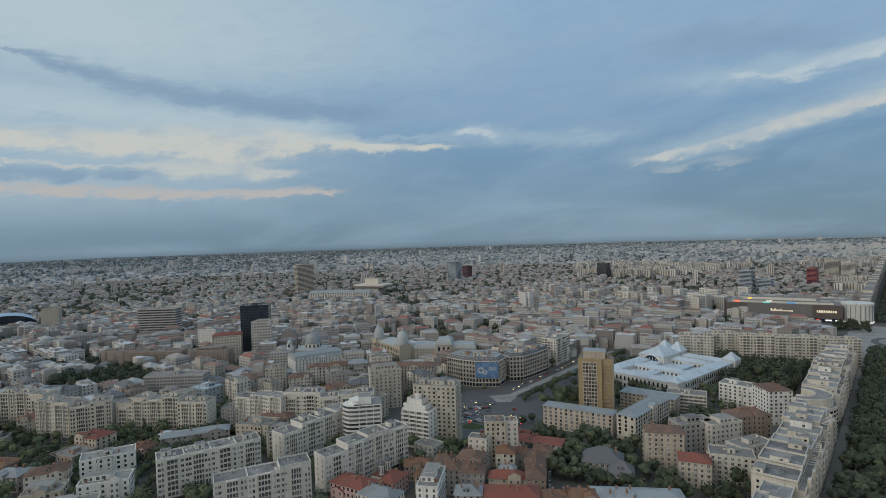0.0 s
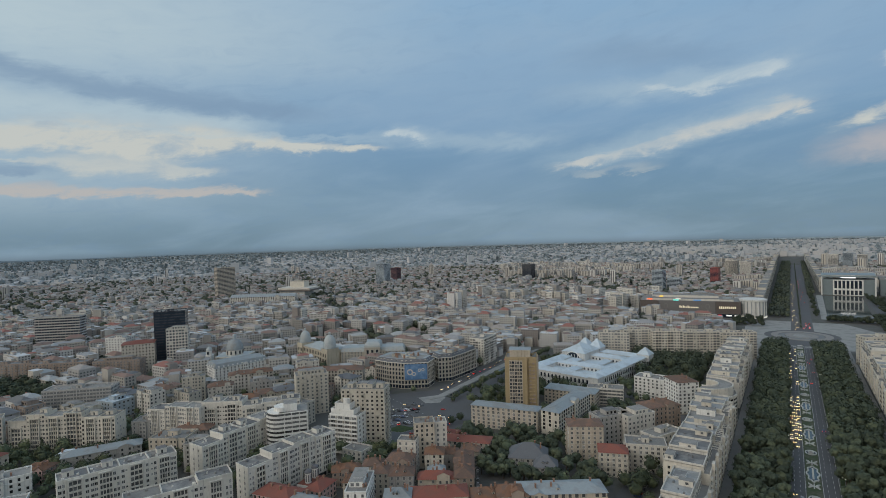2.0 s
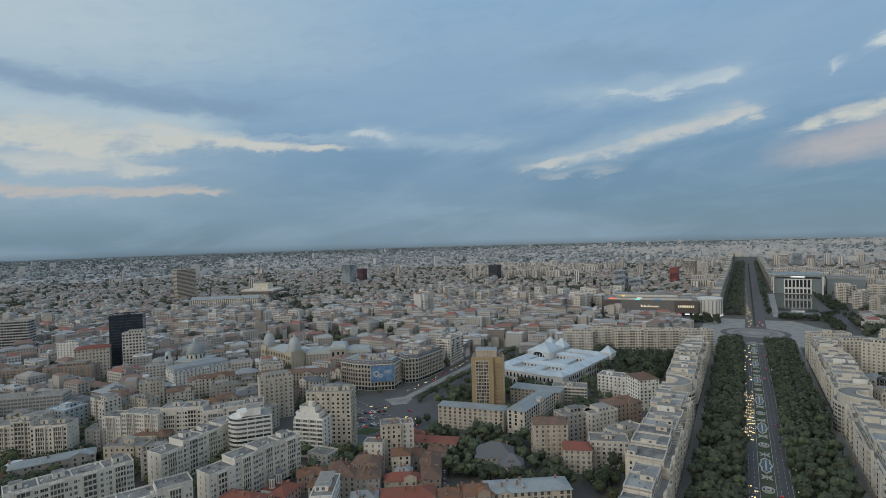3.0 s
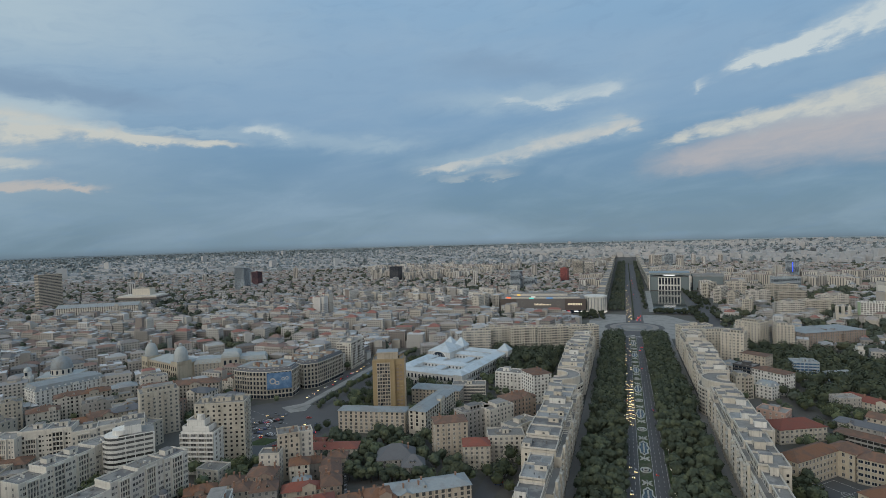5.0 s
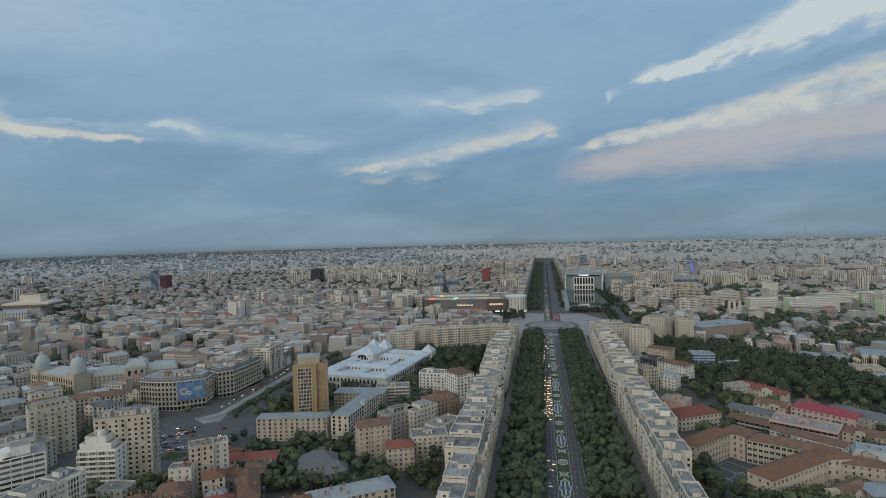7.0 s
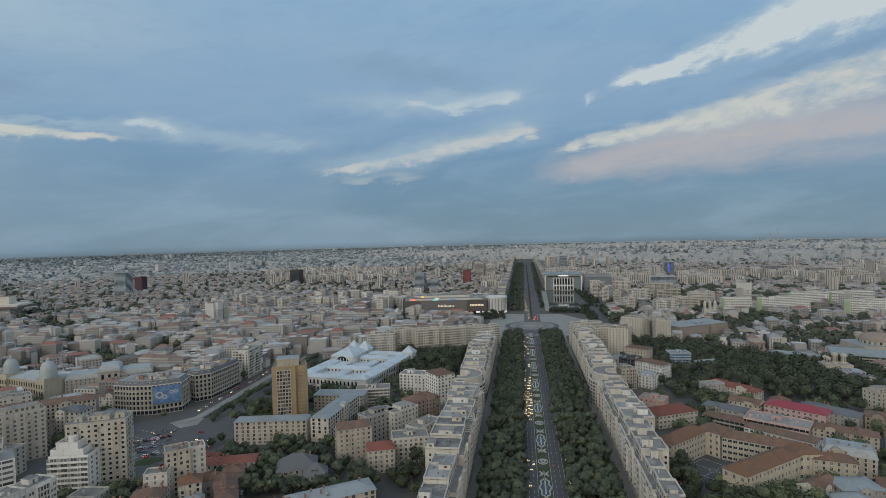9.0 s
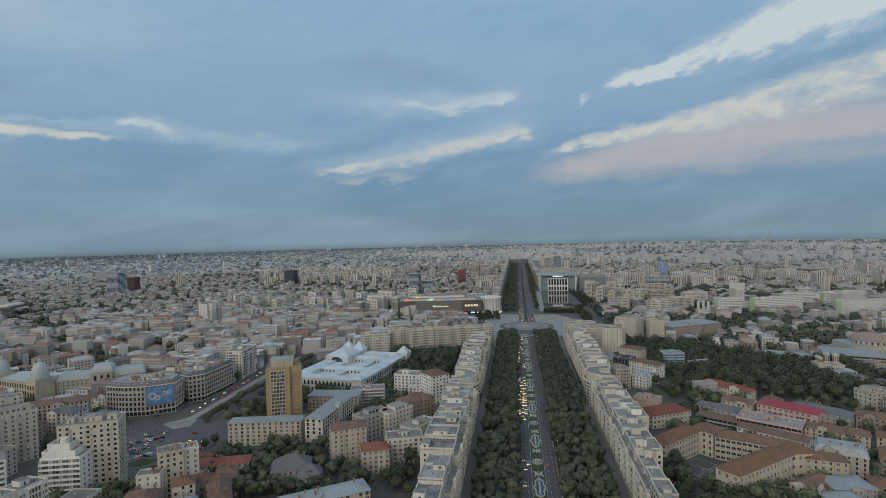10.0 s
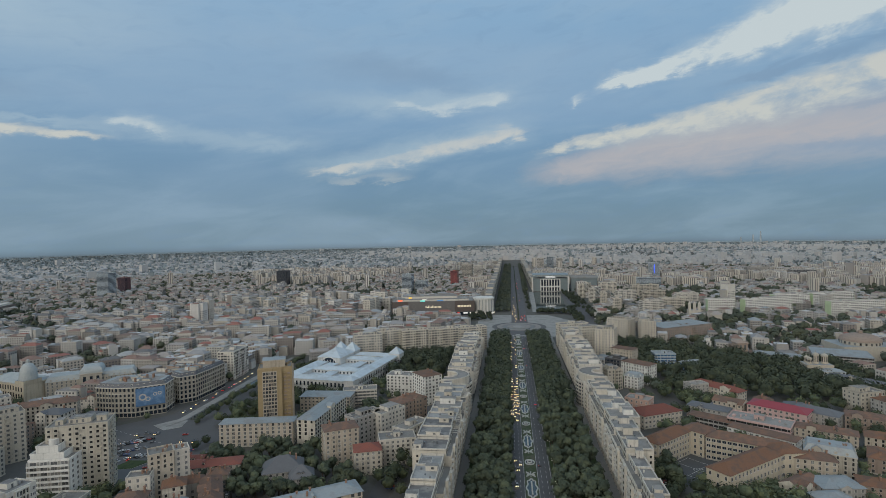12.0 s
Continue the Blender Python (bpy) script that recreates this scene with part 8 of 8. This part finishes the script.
# dark tone that paints the shade inside loggias; no recess is cut
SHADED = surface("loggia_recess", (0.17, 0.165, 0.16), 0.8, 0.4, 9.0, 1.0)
SLABWALLS = surface("slab_walls", (0.5, 0.5, 0.5), 0.85, 0.3, 25.0, 2.5, streaks=0.15, island=[(0.585, 0.545, 0.475), (0.62, 0.595, 0.535), (0.54, 0.50, 0.435), (0.66, 0.64, 0.60), (0.50, 0.475, 0.43)])
# far walls and roofs: distance haze painted in as pale blue-grey colours
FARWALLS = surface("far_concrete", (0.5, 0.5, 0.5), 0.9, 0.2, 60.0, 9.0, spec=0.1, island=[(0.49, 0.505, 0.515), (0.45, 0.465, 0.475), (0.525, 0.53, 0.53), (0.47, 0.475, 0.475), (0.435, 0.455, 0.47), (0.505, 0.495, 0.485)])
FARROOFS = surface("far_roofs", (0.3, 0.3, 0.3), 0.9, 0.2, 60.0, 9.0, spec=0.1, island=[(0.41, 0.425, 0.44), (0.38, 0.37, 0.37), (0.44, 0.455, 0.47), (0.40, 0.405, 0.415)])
# tones drawn together: haze painted into the middle quarters' colours
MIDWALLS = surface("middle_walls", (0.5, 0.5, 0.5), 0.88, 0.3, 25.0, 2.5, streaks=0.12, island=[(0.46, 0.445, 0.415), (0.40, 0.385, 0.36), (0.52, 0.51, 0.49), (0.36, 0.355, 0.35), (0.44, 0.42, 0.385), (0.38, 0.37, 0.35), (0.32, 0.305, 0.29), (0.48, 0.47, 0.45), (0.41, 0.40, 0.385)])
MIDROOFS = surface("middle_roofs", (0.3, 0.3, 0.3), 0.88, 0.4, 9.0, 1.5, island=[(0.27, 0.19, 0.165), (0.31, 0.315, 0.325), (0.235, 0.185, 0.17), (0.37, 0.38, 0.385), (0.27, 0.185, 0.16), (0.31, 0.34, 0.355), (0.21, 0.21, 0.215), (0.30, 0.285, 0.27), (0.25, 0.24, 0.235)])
# pale blue-grey here is haze painted into the farthest crowns
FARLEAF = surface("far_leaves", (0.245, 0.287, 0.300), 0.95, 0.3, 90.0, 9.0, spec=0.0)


def leaf_clumps(x, y, z, s, n, card):
    """Many small leaf cards round each spot: rough crowns for trees far off."""
    k = len(x)
    d = CRNG.normal(size=(k, n, 3))
    d /= np.linalg.norm(d, axis=2, keepdims=True)
    p = np.stack([np.repeat(x[:, None], n, 1), np.repeat(y[:, None], n, 1), np.repeat((z + s * 1.45)[:, None], n, 1)], 2)
    p += d * (s[:, None, None] * np.array([1.0, 1.0, .85])) * CRNG.uniform(.72, 1.04, (k, n, 1))
    nrm = d + CRNG.uniform(-.33, .33, (k, n, 3)) + np.array([0, 0, .2])
    nrm /= np.linalg.norm(nrm, axis=2, keepdims=True)
    u = np.cross(nrm, CRNG.normal(size=(k, n, 3)))
    u /= np.linalg.norm(u, axis=2, keepdims=True)
    w = np.cross(nrm, u)
    c = (card * s)[:, None, None] * CRNG.uniform(.6, 1.2, (k, n, 1))
    return np.stack([p - u * c, p - w * c, p + u * c, p + w * c], 2).reshape(-1, 4, 3)


def crown_bodies(x, y, z, s, n=8, rings=4):
    """Uneven rounded bodies that fill the crowns."""
    k = len(x)
    lat = np.linspace(-.9, math.pi / 2, rings + 1)
    lon = np.arange(n) * 2 * math.pi / n
    r = s[:, None, None] * CRNG.uniform(.74, 1.0, (k, rings + 1, n))
    px = x[:, None, None] + r * np.cos(lat)[None, :, None] * np.cos(lon)
    py = y[:, None, None] + r * np.cos(lat)[None, :, None] * np.sin(lon)
    pz = (z + s * 1.45)[:, None, None] + r * .85 * np.sin(lat)[None, :, None] * np.ones(n)
    P = np.stack([px, py, pz], 3)
    Q = np.roll(P, -1, axis=2)
    return np.stack([P[:, :-1], Q[:, :-1], Q[:, 1:], P[:, 1:]], 3).reshape(-1, 4, 3)


def city_ring(name, rmin, rmax, pu, pv, lot, seeds, grow, detail, leaves, label):
    L = lots(rmin, rmax, pu, pv, lot, seeds)
    x, y, a, slab, inner = L.T
    ok = ~open_ground(x, y) & ~inside_keep(x, y, 7.0)
    x, y, a, slab, inner = x[ok], y[ok], a[ok], slab[ok], inner[ok]
    n = len(x)
    east = np.clip((np.hypot(x, y) - 900) / 900, 0, 1) * np.clip((np.degrees(np.arctan2(x, y)) + 16) / 22, 0, 1)
    garden = (np.degrees(np.arctan2(x, y)) > 7) & (np.hypot(x, y) > 640) & (np.hypot(x, y) < 1500)
    is_slab = (slab < np.where(garden, .12, np.where(np.hypot(x, y) > 1150, .10, .20) + .36 * east)) & (CRNG.random(n) < .5) & (inner < .5)
    a = a + np.where(is_slab & (CRNG.random(n) < .5), math.pi / 2, 0.0)
    w = np.where(is_slab, CRNG.uniform(18, 36, n), CRNG.uniform(.75, 1.08, n) * lot * np.where((detail == 2) & (np.degrees(np.arctan2(x, y)) < -4), 1.24, 1.0)) * np.where(is_slab, min(grow, 1.3), 1.0)
    d = np.where(is_slab, CRNG.uniform(12, 15, n), CRNG.uniform(11, 17, n) * min(grow, 1.5))
    h = np.where(is_slab, CRNG.choice([17, 24, 27, 30, 33], n), (np.where(np.degrees(np.arctan2(x, y)) < -4, CRNG.choice([10, 13, 14, 15, 16, 17, 18, 19, 20, 23], n), CRNG.choice([7, 9, 11, 13, 14, 16, 18], n)) if detail == 2 else CRNG.choice([5, 6, 8, 9, 11, 12, 14, 17], n)) * CRNG.uniform(.9, 1.1, n))
    h = np.where(inner > .5, h * .62, h)
    tower = (CRNG.random(n) < .004) & (np.hypot(x, y) > 900)
    h = np.where(tower, CRNG.uniform(35, 52, n), h)
    green = np.sin(x * .011 + 1.3) * np.sin(y * .013 + .4) + np.sin(x * .031 - y * .023) * .7 + np.sin(x * .005 + y * .007) * .6
    gone = CRNG.random(n) < np.where(green > 1.0, .75, .15 + .25 * (inner > .5) + .24 * garden)
    r = np.hypot(x, y)
    bearing = np.degrees(np.arctan2(x, y))
    if not detail:                                                # woods and fields take over towards the plain
        rim = np.clip((r - 4200 - 900 * np.clip((bearing + 50) / 40, 0, 1)) / 1500, 0, .93)
        gone |= CRNG.random(n) < np.maximum(rim, np.where((bearing < -52) & (r > 3300), .55, 0))
    D, s, z = far_model(r)
    x, y = x * D / r, y * D / r
    w, d, h = w * s, d * s, h * s
    near = (r < 570) & ~gone
    for i in np.flatnonzero(near):
        pitched = CRNG.random() < .6
        wall = (PALE, SAND, GREY, STONE, STONE, BROWN, BEIGE, BEIGE)[CRNG.integers(8)]
        tp = (TILE, TILEBROWN, TIN, SLATE, TILEBROWN, SLATE)[CRNG.integers(6)] if pitched else (CONCRETE, BITUMEN)[CRNG.integers(2)]
        building("town_house" if h[i] < 22 else "apartment_house", x[i], y[i], w[i] * CRNG.uniform(.9, 1.25), min(d[i], 16), math.degrees(a[i]), h[i], wall, "hip" if pitched else "flat", tp, 3.0, style="old", win=(1.2, 1.7), sides="".join(c for c, t in zip("frbl", range(4)) if math.sin(a[i] + t * math.pi / 2) * x[i] - math.cos(a[i] + t * math.pi / 2) * y[i] < 0),
                 label="%s plastered town house with %s roof" % (wall.name.split("_")[1], {TILE: "rusty tiled", TILEBROWN: "brown tiled", TIN: "grey sheet-metal", SLATE: "dark slate", CONCRETE: "flat concrete", BITUMEN: "flat dark"}[tp]),
                 category="house", chimneys=1 if pitched else 0, seed=int(i))
    gone |= near
    B = Bulk()
    k = ~gone
    flat = k & (is_slab | tower | (CRNG.random(n) < .45))
    pitched = k & ~flat
    P = B.boxes(x[flat], y[flat], w[flat], d[flat], a[flat], z[flat] - 2, z[flat] + h[flat], np.where((is_slab | tower)[flat], 5, 0), 2)
    # rims and lift houses on the flat roofs
    q = flat & (CRNG.random(n) < .7)
    B.boxes(x[q] + CRNG.uniform(-2, 2, q.sum()), y[q] + CRNG.uniform(-2, 2, q.sum()), np.minimum(w[q] * .3, 6), np.minimum(d[q] * .4, 5), a[q], z[q] + h[q], z[q] + h[q] + CRNG.uniform(1.5, 3.4, q.sum()) * s[q], 0, 2)
    # yard wings and lean-tos of other heights against the houses
    for turn in ((0.0, math.pi / 2, 0.0, math.pi / 2) if detail == 2 else (0.0, math.pi / 2)):
        q = k & (CRNG.random(n) < (.55 if detail else 0))
        side, ww = CRNG.choice([-1, 1], n), CRNG.uniform(.35, .6, n)
        wx, wy = x - np.sin(a + turn) * d * .55 * side, y + np.cos(a + turn) * d * .55 * side
        Pw = B.boxes(wx[q], wy[q], w[q] * ww[q], d[q] * CRNG.uniform(.5, .9, q.sum()), a[q], z[q] - 2, z[q] + h[q] * CRNG.uniform(.35, 1.2, q.sum()), 0, 2)
        B.roofs(Pw[::2], CRNG.uniform(1.0, 2.4, len(Pw[::2])) * s[q][::2], 1)
    P2 = B.boxes(x[pitched], y[pitched], w[pitched], d[pitched], a[pitched], z[pitched] - 2, z[pitched] + h[pitched], 0, 1)
    B.roofs(P2, CRNG.uniform(1.6, 4.2, pitched.sum()) * s[pitched], 1)
    if detail == 2:                                               # chimneys, roof hatches and attic rooms
        for share, lo, hi, wide in ((.75, .5, 2.6, .9), (.6, .3, 2.2, 1.2), (.4, .2, 1.8, 3.2)):
            q = k & (CRNG.random(n) < share)
            m_ = int(q.sum())
            ex, ey = CRNG.uniform(-.32, .32, m_) * w[q], CRNG.uniform(-.3, .3, m_) * d[q]
            B.boxes(x[q] + ex * np.cos(a[q]) - ey * np.sin(a[q]), y[q] + ex * np.sin(a[q]) + ey * np.cos(a[q]), np.full(m_, wide), CRNG.uniform(.8, 1.3, m_) * wide, a[q], z[q] + h[q] - .5, z[q] + h[q] + CRNG.uniform(lo, hi, m_) + 1.2, CRNG.choice([0, 0, 1], m_), 1)
    if detail:
        for P_, hh, zz, sc, big in ((P, h[flat], z[flat], s[flat], (is_slab | tower)[flat]), (P2, h[pitched], z[pitched], s[pitched], np.zeros(pitched.sum(), bool))):
            for e in range(4):
                A, C = P_[:, e], P_[:, (e + 1) % 4]
                u = C - A
                ln = np.linalg.norm(u, axis=1)
                u = u / ln[:, None]
                out = np.column_stack([u[:, 1], -u[:, 0], np.zeros(len(u))])
                # only sides turned to the camera get windows
                seen = (out * -((A + C) / 2 - np.array([0, 0, 150]))).sum(1) > 0
                if detail == 1 and big.any():                    # upright loggia strips on far slabs, their shade painted as flat dark colour
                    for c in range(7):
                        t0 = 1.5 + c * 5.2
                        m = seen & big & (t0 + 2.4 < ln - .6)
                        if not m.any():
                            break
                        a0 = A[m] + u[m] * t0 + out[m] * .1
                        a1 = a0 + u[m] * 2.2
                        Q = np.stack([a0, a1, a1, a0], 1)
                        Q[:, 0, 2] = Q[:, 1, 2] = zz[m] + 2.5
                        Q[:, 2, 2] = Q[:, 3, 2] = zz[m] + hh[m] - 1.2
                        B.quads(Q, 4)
                    seen = seen & ~big
                fh = 3.1 * sc
                for fl in range(11):
                    m = seen & ((fl + 1) * fh < hh + .5)
                    if not m.any():
                        break
                    lo = zz[m] + fl * fh[m] + 1.0 * sc[m]
                    if detail == 2:
                        cols = 14
                        for c in range(cols):
                            t0 = 1.2 + c * 3.2
                            mm = (t0 + 1.5 < ln[m] - .4)
                            if not mm.any():
                                break
                            a0 = A[m][mm] + u[m][mm] * t0 + out[m][mm] * .06
                            a1 = a0 + u[m][mm] * 1.5
                            Q = np.stack([a0, a1, a1, a0], 1)
                            Q[:, 0, 2] = Q[:, 1, 2] = lo[mm]
                            Q[:, 2, 2] = Q[:, 3, 2] = lo[mm] + 1.6
                            B.quads(Q, 3)
                    else:
                        for t0, t1 in ((.08, .28), (.40, .60), (.72, .92)):
                            a0, a1 = A[m] + u[m] * (ln[m] * t0)[:, None] + out[m] * .1, A[m] + u[m] * (ln[m] * t1)[:, None] + out[m] * .1
                            mm = CRNG.random(m.sum()) < .5
                            Q = np.stack([a0, a1, a1, a0], 1)[mm]
                            if len(Q):
                                Q[:, 0, 2] = Q[:, 1, 2] = lo[mm]
                                Q[:, 2, 2] = Q[:, 3, 2] = lo[mm] + 1.4 * sc[m][mm]
                                B.quads(Q, 3)
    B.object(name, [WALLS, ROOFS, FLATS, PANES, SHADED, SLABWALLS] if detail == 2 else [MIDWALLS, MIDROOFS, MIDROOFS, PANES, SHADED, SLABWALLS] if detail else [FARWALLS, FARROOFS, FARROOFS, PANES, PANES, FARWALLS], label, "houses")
    # trees of yards and streets
    t = CRNG.random(n) < leaves * np.where(gone & (r > 570), 1.0, .5)
    off = CRNG.uniform(8, 13, (2, t.sum())) * CRNG.choice([-1, 1], (2, t.sum())) * np.where(gone[t], .3, 1.0)
    tx, ty = x[t] + off[0] * s[t], y[t] + off[1] * s[t]
    if detail:                                                    # groups of trees where gardens take the place of houses
        t = np.concatenate([np.flatnonzero(t), np.repeat(np.flatnonzero(gone & garden & (r > 570)), 2)])
        more = len(t) - len(tx)
        tx = np.concatenate([tx, x[t[-more:]] + CRNG.uniform(-9, 9, more)]) if more else tx
        ty = np.concatenate([ty, y[t[-more:]] + CRNG.uniform(-9, 9, more)]) if more else ty
    good = ~inside_keep(tx, ty, 3.0) & ~open_ground(tx, ty)
    T = Bulk()
    size = CRNG.uniform(4.0, 7.2, good.sum()) * s[t][good] * min(grow, 1.5)
    num, card = (26, .31) if detail == 2 else ((11, .45) if detail == 1 else (3, .9))
    T.quads(leaf_clumps(tx[good], ty[good], z[t][good], size, num, card), 0)
    if detail:
        T.quads(crown_bodies(tx[good], ty[good], z[t][good], size * .95, 6, 3), 0)
    T.object("yard_trees", [LEAFFAR if detail else FARLEAF], "trees in yards and along streets, haze painted into the far ones", "trees")


city_ring("near_quarters", 330, 1250, 82, 66, 18.5, 26, 1.0, 2, 1.0, "close-set old city houses with tiled, sheet and flat roofs")
city_ring("middle_quarters", 1250, 2500, 74, 58, 15.0, 40, 1.0, 1, 1.0, "city houses and pale apartment slabs packed along streets")
city_ring("far_quarters", 2500, 6900, 165, 130, 39, 60, 1.7, 0, 1.0, "far city of slabs and low houses, haze painted in")

# parks and the far stretch of the boulevard: crowns joined
def wood(name, x, y, lo, hi, num, card, label, leaf=LEAF):
    T = Bulk()
    size = CRNG.uniform(lo, hi, len(x))
    base = CRNG.uniform(-1.0, 2.2, len(x))
    T.quads(leaf_clumps(x, y, base, size, num, card), 0)
    T.quads(crown_bodies(x, y, base, size * .84, 7, 4), 0)
    T.object(name, [leaf], label, "trees")


gx, gy = np.meshgrid(np.arange(-720, 360, 10.4), np.arange(140, 760, 10.4))
gx, gy = gx.ravel() + CRNG.uniform(-3.4, 3.4, gx.size), gy.ravel() + CRNG.uniform(-3.4, 3.4, gx.size)
k = park(gx, gy) & ~inside_keep(gx, gy, 3.5)
wood("park_trees", gx[k], gy[k], 3.4, 8.2, 130, .155, "dense dark green park trees")
bx, by = [], []
for x in (-22.6, -16.5, -10.2, -4.6, 28, 35, 42, 48.6):
    q = np.arange(443, 785, 8.6)
    bx.append(np.full(len(q), x)), by.append(q)
for x in (-26, -18, -10, -3, 36, 42):
    q = np.arange(1040, 3100, 9.5) if x < 0 else np.arange(1420, 3100, 9.5)
    bx.append(np.full(len(q), x)), by.append(q)
bx, by = np.concatenate(bx), np.concatenate(by)
far = by > 900
bx = bx + np.where(far, (by - 1000) * np.where(bx < 0, .0045, .007), 0)
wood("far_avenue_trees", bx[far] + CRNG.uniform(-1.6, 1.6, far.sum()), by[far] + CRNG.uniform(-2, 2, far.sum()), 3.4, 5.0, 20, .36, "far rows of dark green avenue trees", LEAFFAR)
bx, by = bx[~far], by[~far]
sp = np.array(SPARE)
wood("grove_trees", sp[:, 0], sp[:, 1], 3.6, 5.2, 120, .15, "dark green trees in gardens and yards", LEAFLIGHT)
wood("avenue_trees", bx + CRNG.uniform(-1.6, 1.6, len(bx)), by + CRNG.uniform(-2, 2, len(bx)), 4.4, 6.8, 120, .155, "long rows of dark green avenue trees")
# trees of gardens, yards and street edges in the near quarters
gx, gy = np.meshgrid(np.arange(-640, 330, 8.0), np.arange(50, 640, 8.0))
gx, gy = gx.ravel() + CRNG.uniform(-3.5, 3.5, gx.size), gy.ravel() + CRNG.uniform(-3.5, 3.5, gx.size)
az = np.degrees(np.arctan2(gx, gy))
chance = np.where(np.sin(gx * .04 + 1) * np.sin(gy * .05 + 2) + .6 * np.sin(gx * .09 - gy * .07) > .35, .6, .16)
chance = np.where((gx < -330) & (gy < 215), .8, chance)
chance = np.where((gx > -330) & (gx < -235) & (gy < 260), .6, chance)
chance = np.where((gx > 92) & (gy < 330), .85, chance)
paved = (gx > -62) & (gx < 84) | (gx > -320) & (gx < -212) & (gy > 285) & (gy < 400) | (gx > -296) & (gx < -240) & (gy >= 380)
paved |= (gx > -88) & (gx < -64) & (gy < 470) | (gx > 84) & (gx < 97) & (gy < 470) | (gx > 94) & (gx < 138) & (gy > 322) & (gy < 384)
paved |= (np.hypot(gx, gy) < 265) | (np.hypot(gx, gy) > 640) | (az < -86) | (az > 44) | park(gx, gy)
k = (CRNG.random(gx.size) < chance) & ~paved & ~inside_keep(gx, gy, 2.4)
wood("garden_trees", gx[k], gy[k], 2.4, 5.4, 80, .16, "green trees of gardens, yards and street edges", LEAFLIGHT)
px, py = CRNG.uniform(-75, -32, 60), CRNG.uniform(935, 1000, 60)
qx, qy = CRNG.uniform(52, 108, 70), CRNG.uniform(1012, 1040, 70)
sx, sy = CRNG.uniform(84, 128, 60), CRNG.uniform(745, 800, 60)
rx, ry = np.concatenate([CRNG.uniform(36, 42, 30), CRNG.uniform(132, 142, 50), CRNG.uniform(170, 330, 120), CRNG.uniform(142, 160, 70)]), np.concatenate([CRNG.uniform(1050, 1400, 30), CRNG.uniform(1080, 1400, 50), CRNG.uniform(1360, 1520, 120), CRNG.uniform(860, 1340, 70)])
vx, vy = CRNG.uniform(112, 126, 60), CRNG.uniform(905, 1075, 60)
wood("square_trees", np.concatenate([px, qx, sx, rx, vx]), np.concatenate([py, qy, sy, ry, vy]), 2.6, 4.2, 70, .2, "dark green trees round the square")

qy = np.arange(404, 640, 7.5)
wood("quay_trees", -257 + CRNG.uniform(-2, 2, len(qy)), qy, 2.6, 4.2, 100, .15, "row of green trees along the canal", LEAFLIGHT)
hy = np.arange(930, 3100, 5.0)
wood("median_hedge", 15 + (hy - 930) * .004 + CRNG.uniform(-.6, .6, len(hy)), hy, 1.0, 1.7, 12, .4, "low dark green hedge on the far median")
# slabs lining the far boulevard
B = Bulk()
n = 44
yy = 1075 + np.arange(n) * 46.0
for xs, start in ((-43.0, 0), (66.0, 9)):
    yk = yy[start:]
    m = len(yk)
    P = B.boxes(np.full(m, xs), yk, np.full(m, 14.0), np.full(m, 43.0), np.zeros(m), np.full(m, -1.0), CRNG.uniform(27, 35, m), 0, 1)
    for fl in range(9):
        for c in range(4):
            Q = np.stack([P[:, 0], P[:, 1], P[:, 1], P[:, 0]], 1).copy()
            Q[:, :, 1] -= .08
            Q[:, 0, 0] = Q[:, 3, 0] = P[:, 0, 0] + 1 + c * 3.3
            Q[:, 1, 0] = Q[:, 2, 0] = P[:, 0, 0] + 2.8 + c * 3.3
            Q[:, :2, 2], Q[:, 2:, 2] = fl * 3 + 1.0, fl * 3 + 2.5
            B.quads(Q, 2)
        e, f = (1, 2) if xs < 0 else (3, 0)                   # and on the sides that face the road
        for c in range(7):
            a0, a1 = P[:, e] + (P[:, f] - P[:, e]) * (.04 + c * .135), P[:, e] + (P[:, f] - P[:, e]) * (.11 + c * .135)
            Q = np.stack([a0, a1, a1, a0], 1)
            Q[:, :, 0] += .1 if xs < 0 else -.1
            Q[:, :2, 2], Q[:, 2:, 2] = fl * 3 + .8, fl * 3 + 2.6
            B.quads(Q, 2)
B.object("boulevard_slabs", [CREAM, CONCRETE, PANES], "cream slabs lining the far boulevard", "apartment blocks")

# power station chimneys on the horizon
for az, rr, h in ((30.5, 4700, 62), (31.1, 4750, 88), (29.5, 4700, 45)):
    x, y = rr * math.sin(radians(az - 7.2 + 0.0)), rr * math.cos(radians(az - 7.2))
    z = 150 * (1 - rr / (FLAT + (rr - FLAT) * (FARREAL - FLAT) / (FARMODEL - FLAT)))
    g = Geo()
    g.tube(7, 4.5, -3, h, 14)
    ob = new("chimney", g.mesh("chimney", [BLUISH]))
    ob.location = (x, y, z)
    tagged(ob, "tall slim power station chimney on the horizon", "chimney")
# low wooded rise that closes the view; its blue-grey is painted haze
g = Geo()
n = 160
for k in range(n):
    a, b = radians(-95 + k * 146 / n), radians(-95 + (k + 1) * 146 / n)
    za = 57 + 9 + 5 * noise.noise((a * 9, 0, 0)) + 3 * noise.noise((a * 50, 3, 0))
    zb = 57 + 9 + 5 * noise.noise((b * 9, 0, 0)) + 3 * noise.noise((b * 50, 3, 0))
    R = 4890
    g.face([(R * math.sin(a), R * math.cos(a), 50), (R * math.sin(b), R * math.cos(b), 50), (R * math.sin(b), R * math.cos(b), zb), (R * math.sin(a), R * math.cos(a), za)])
tagged(new("backdrop", g.mesh("backdrop", [surface("far_woods", (0.30, 0.388, 0.455), 1.0, 0.4, 200.0, 40.0, spec=0.0)])), "low woods on the horizon, blue-grey with painted haze", "backdrop", kind="structure")
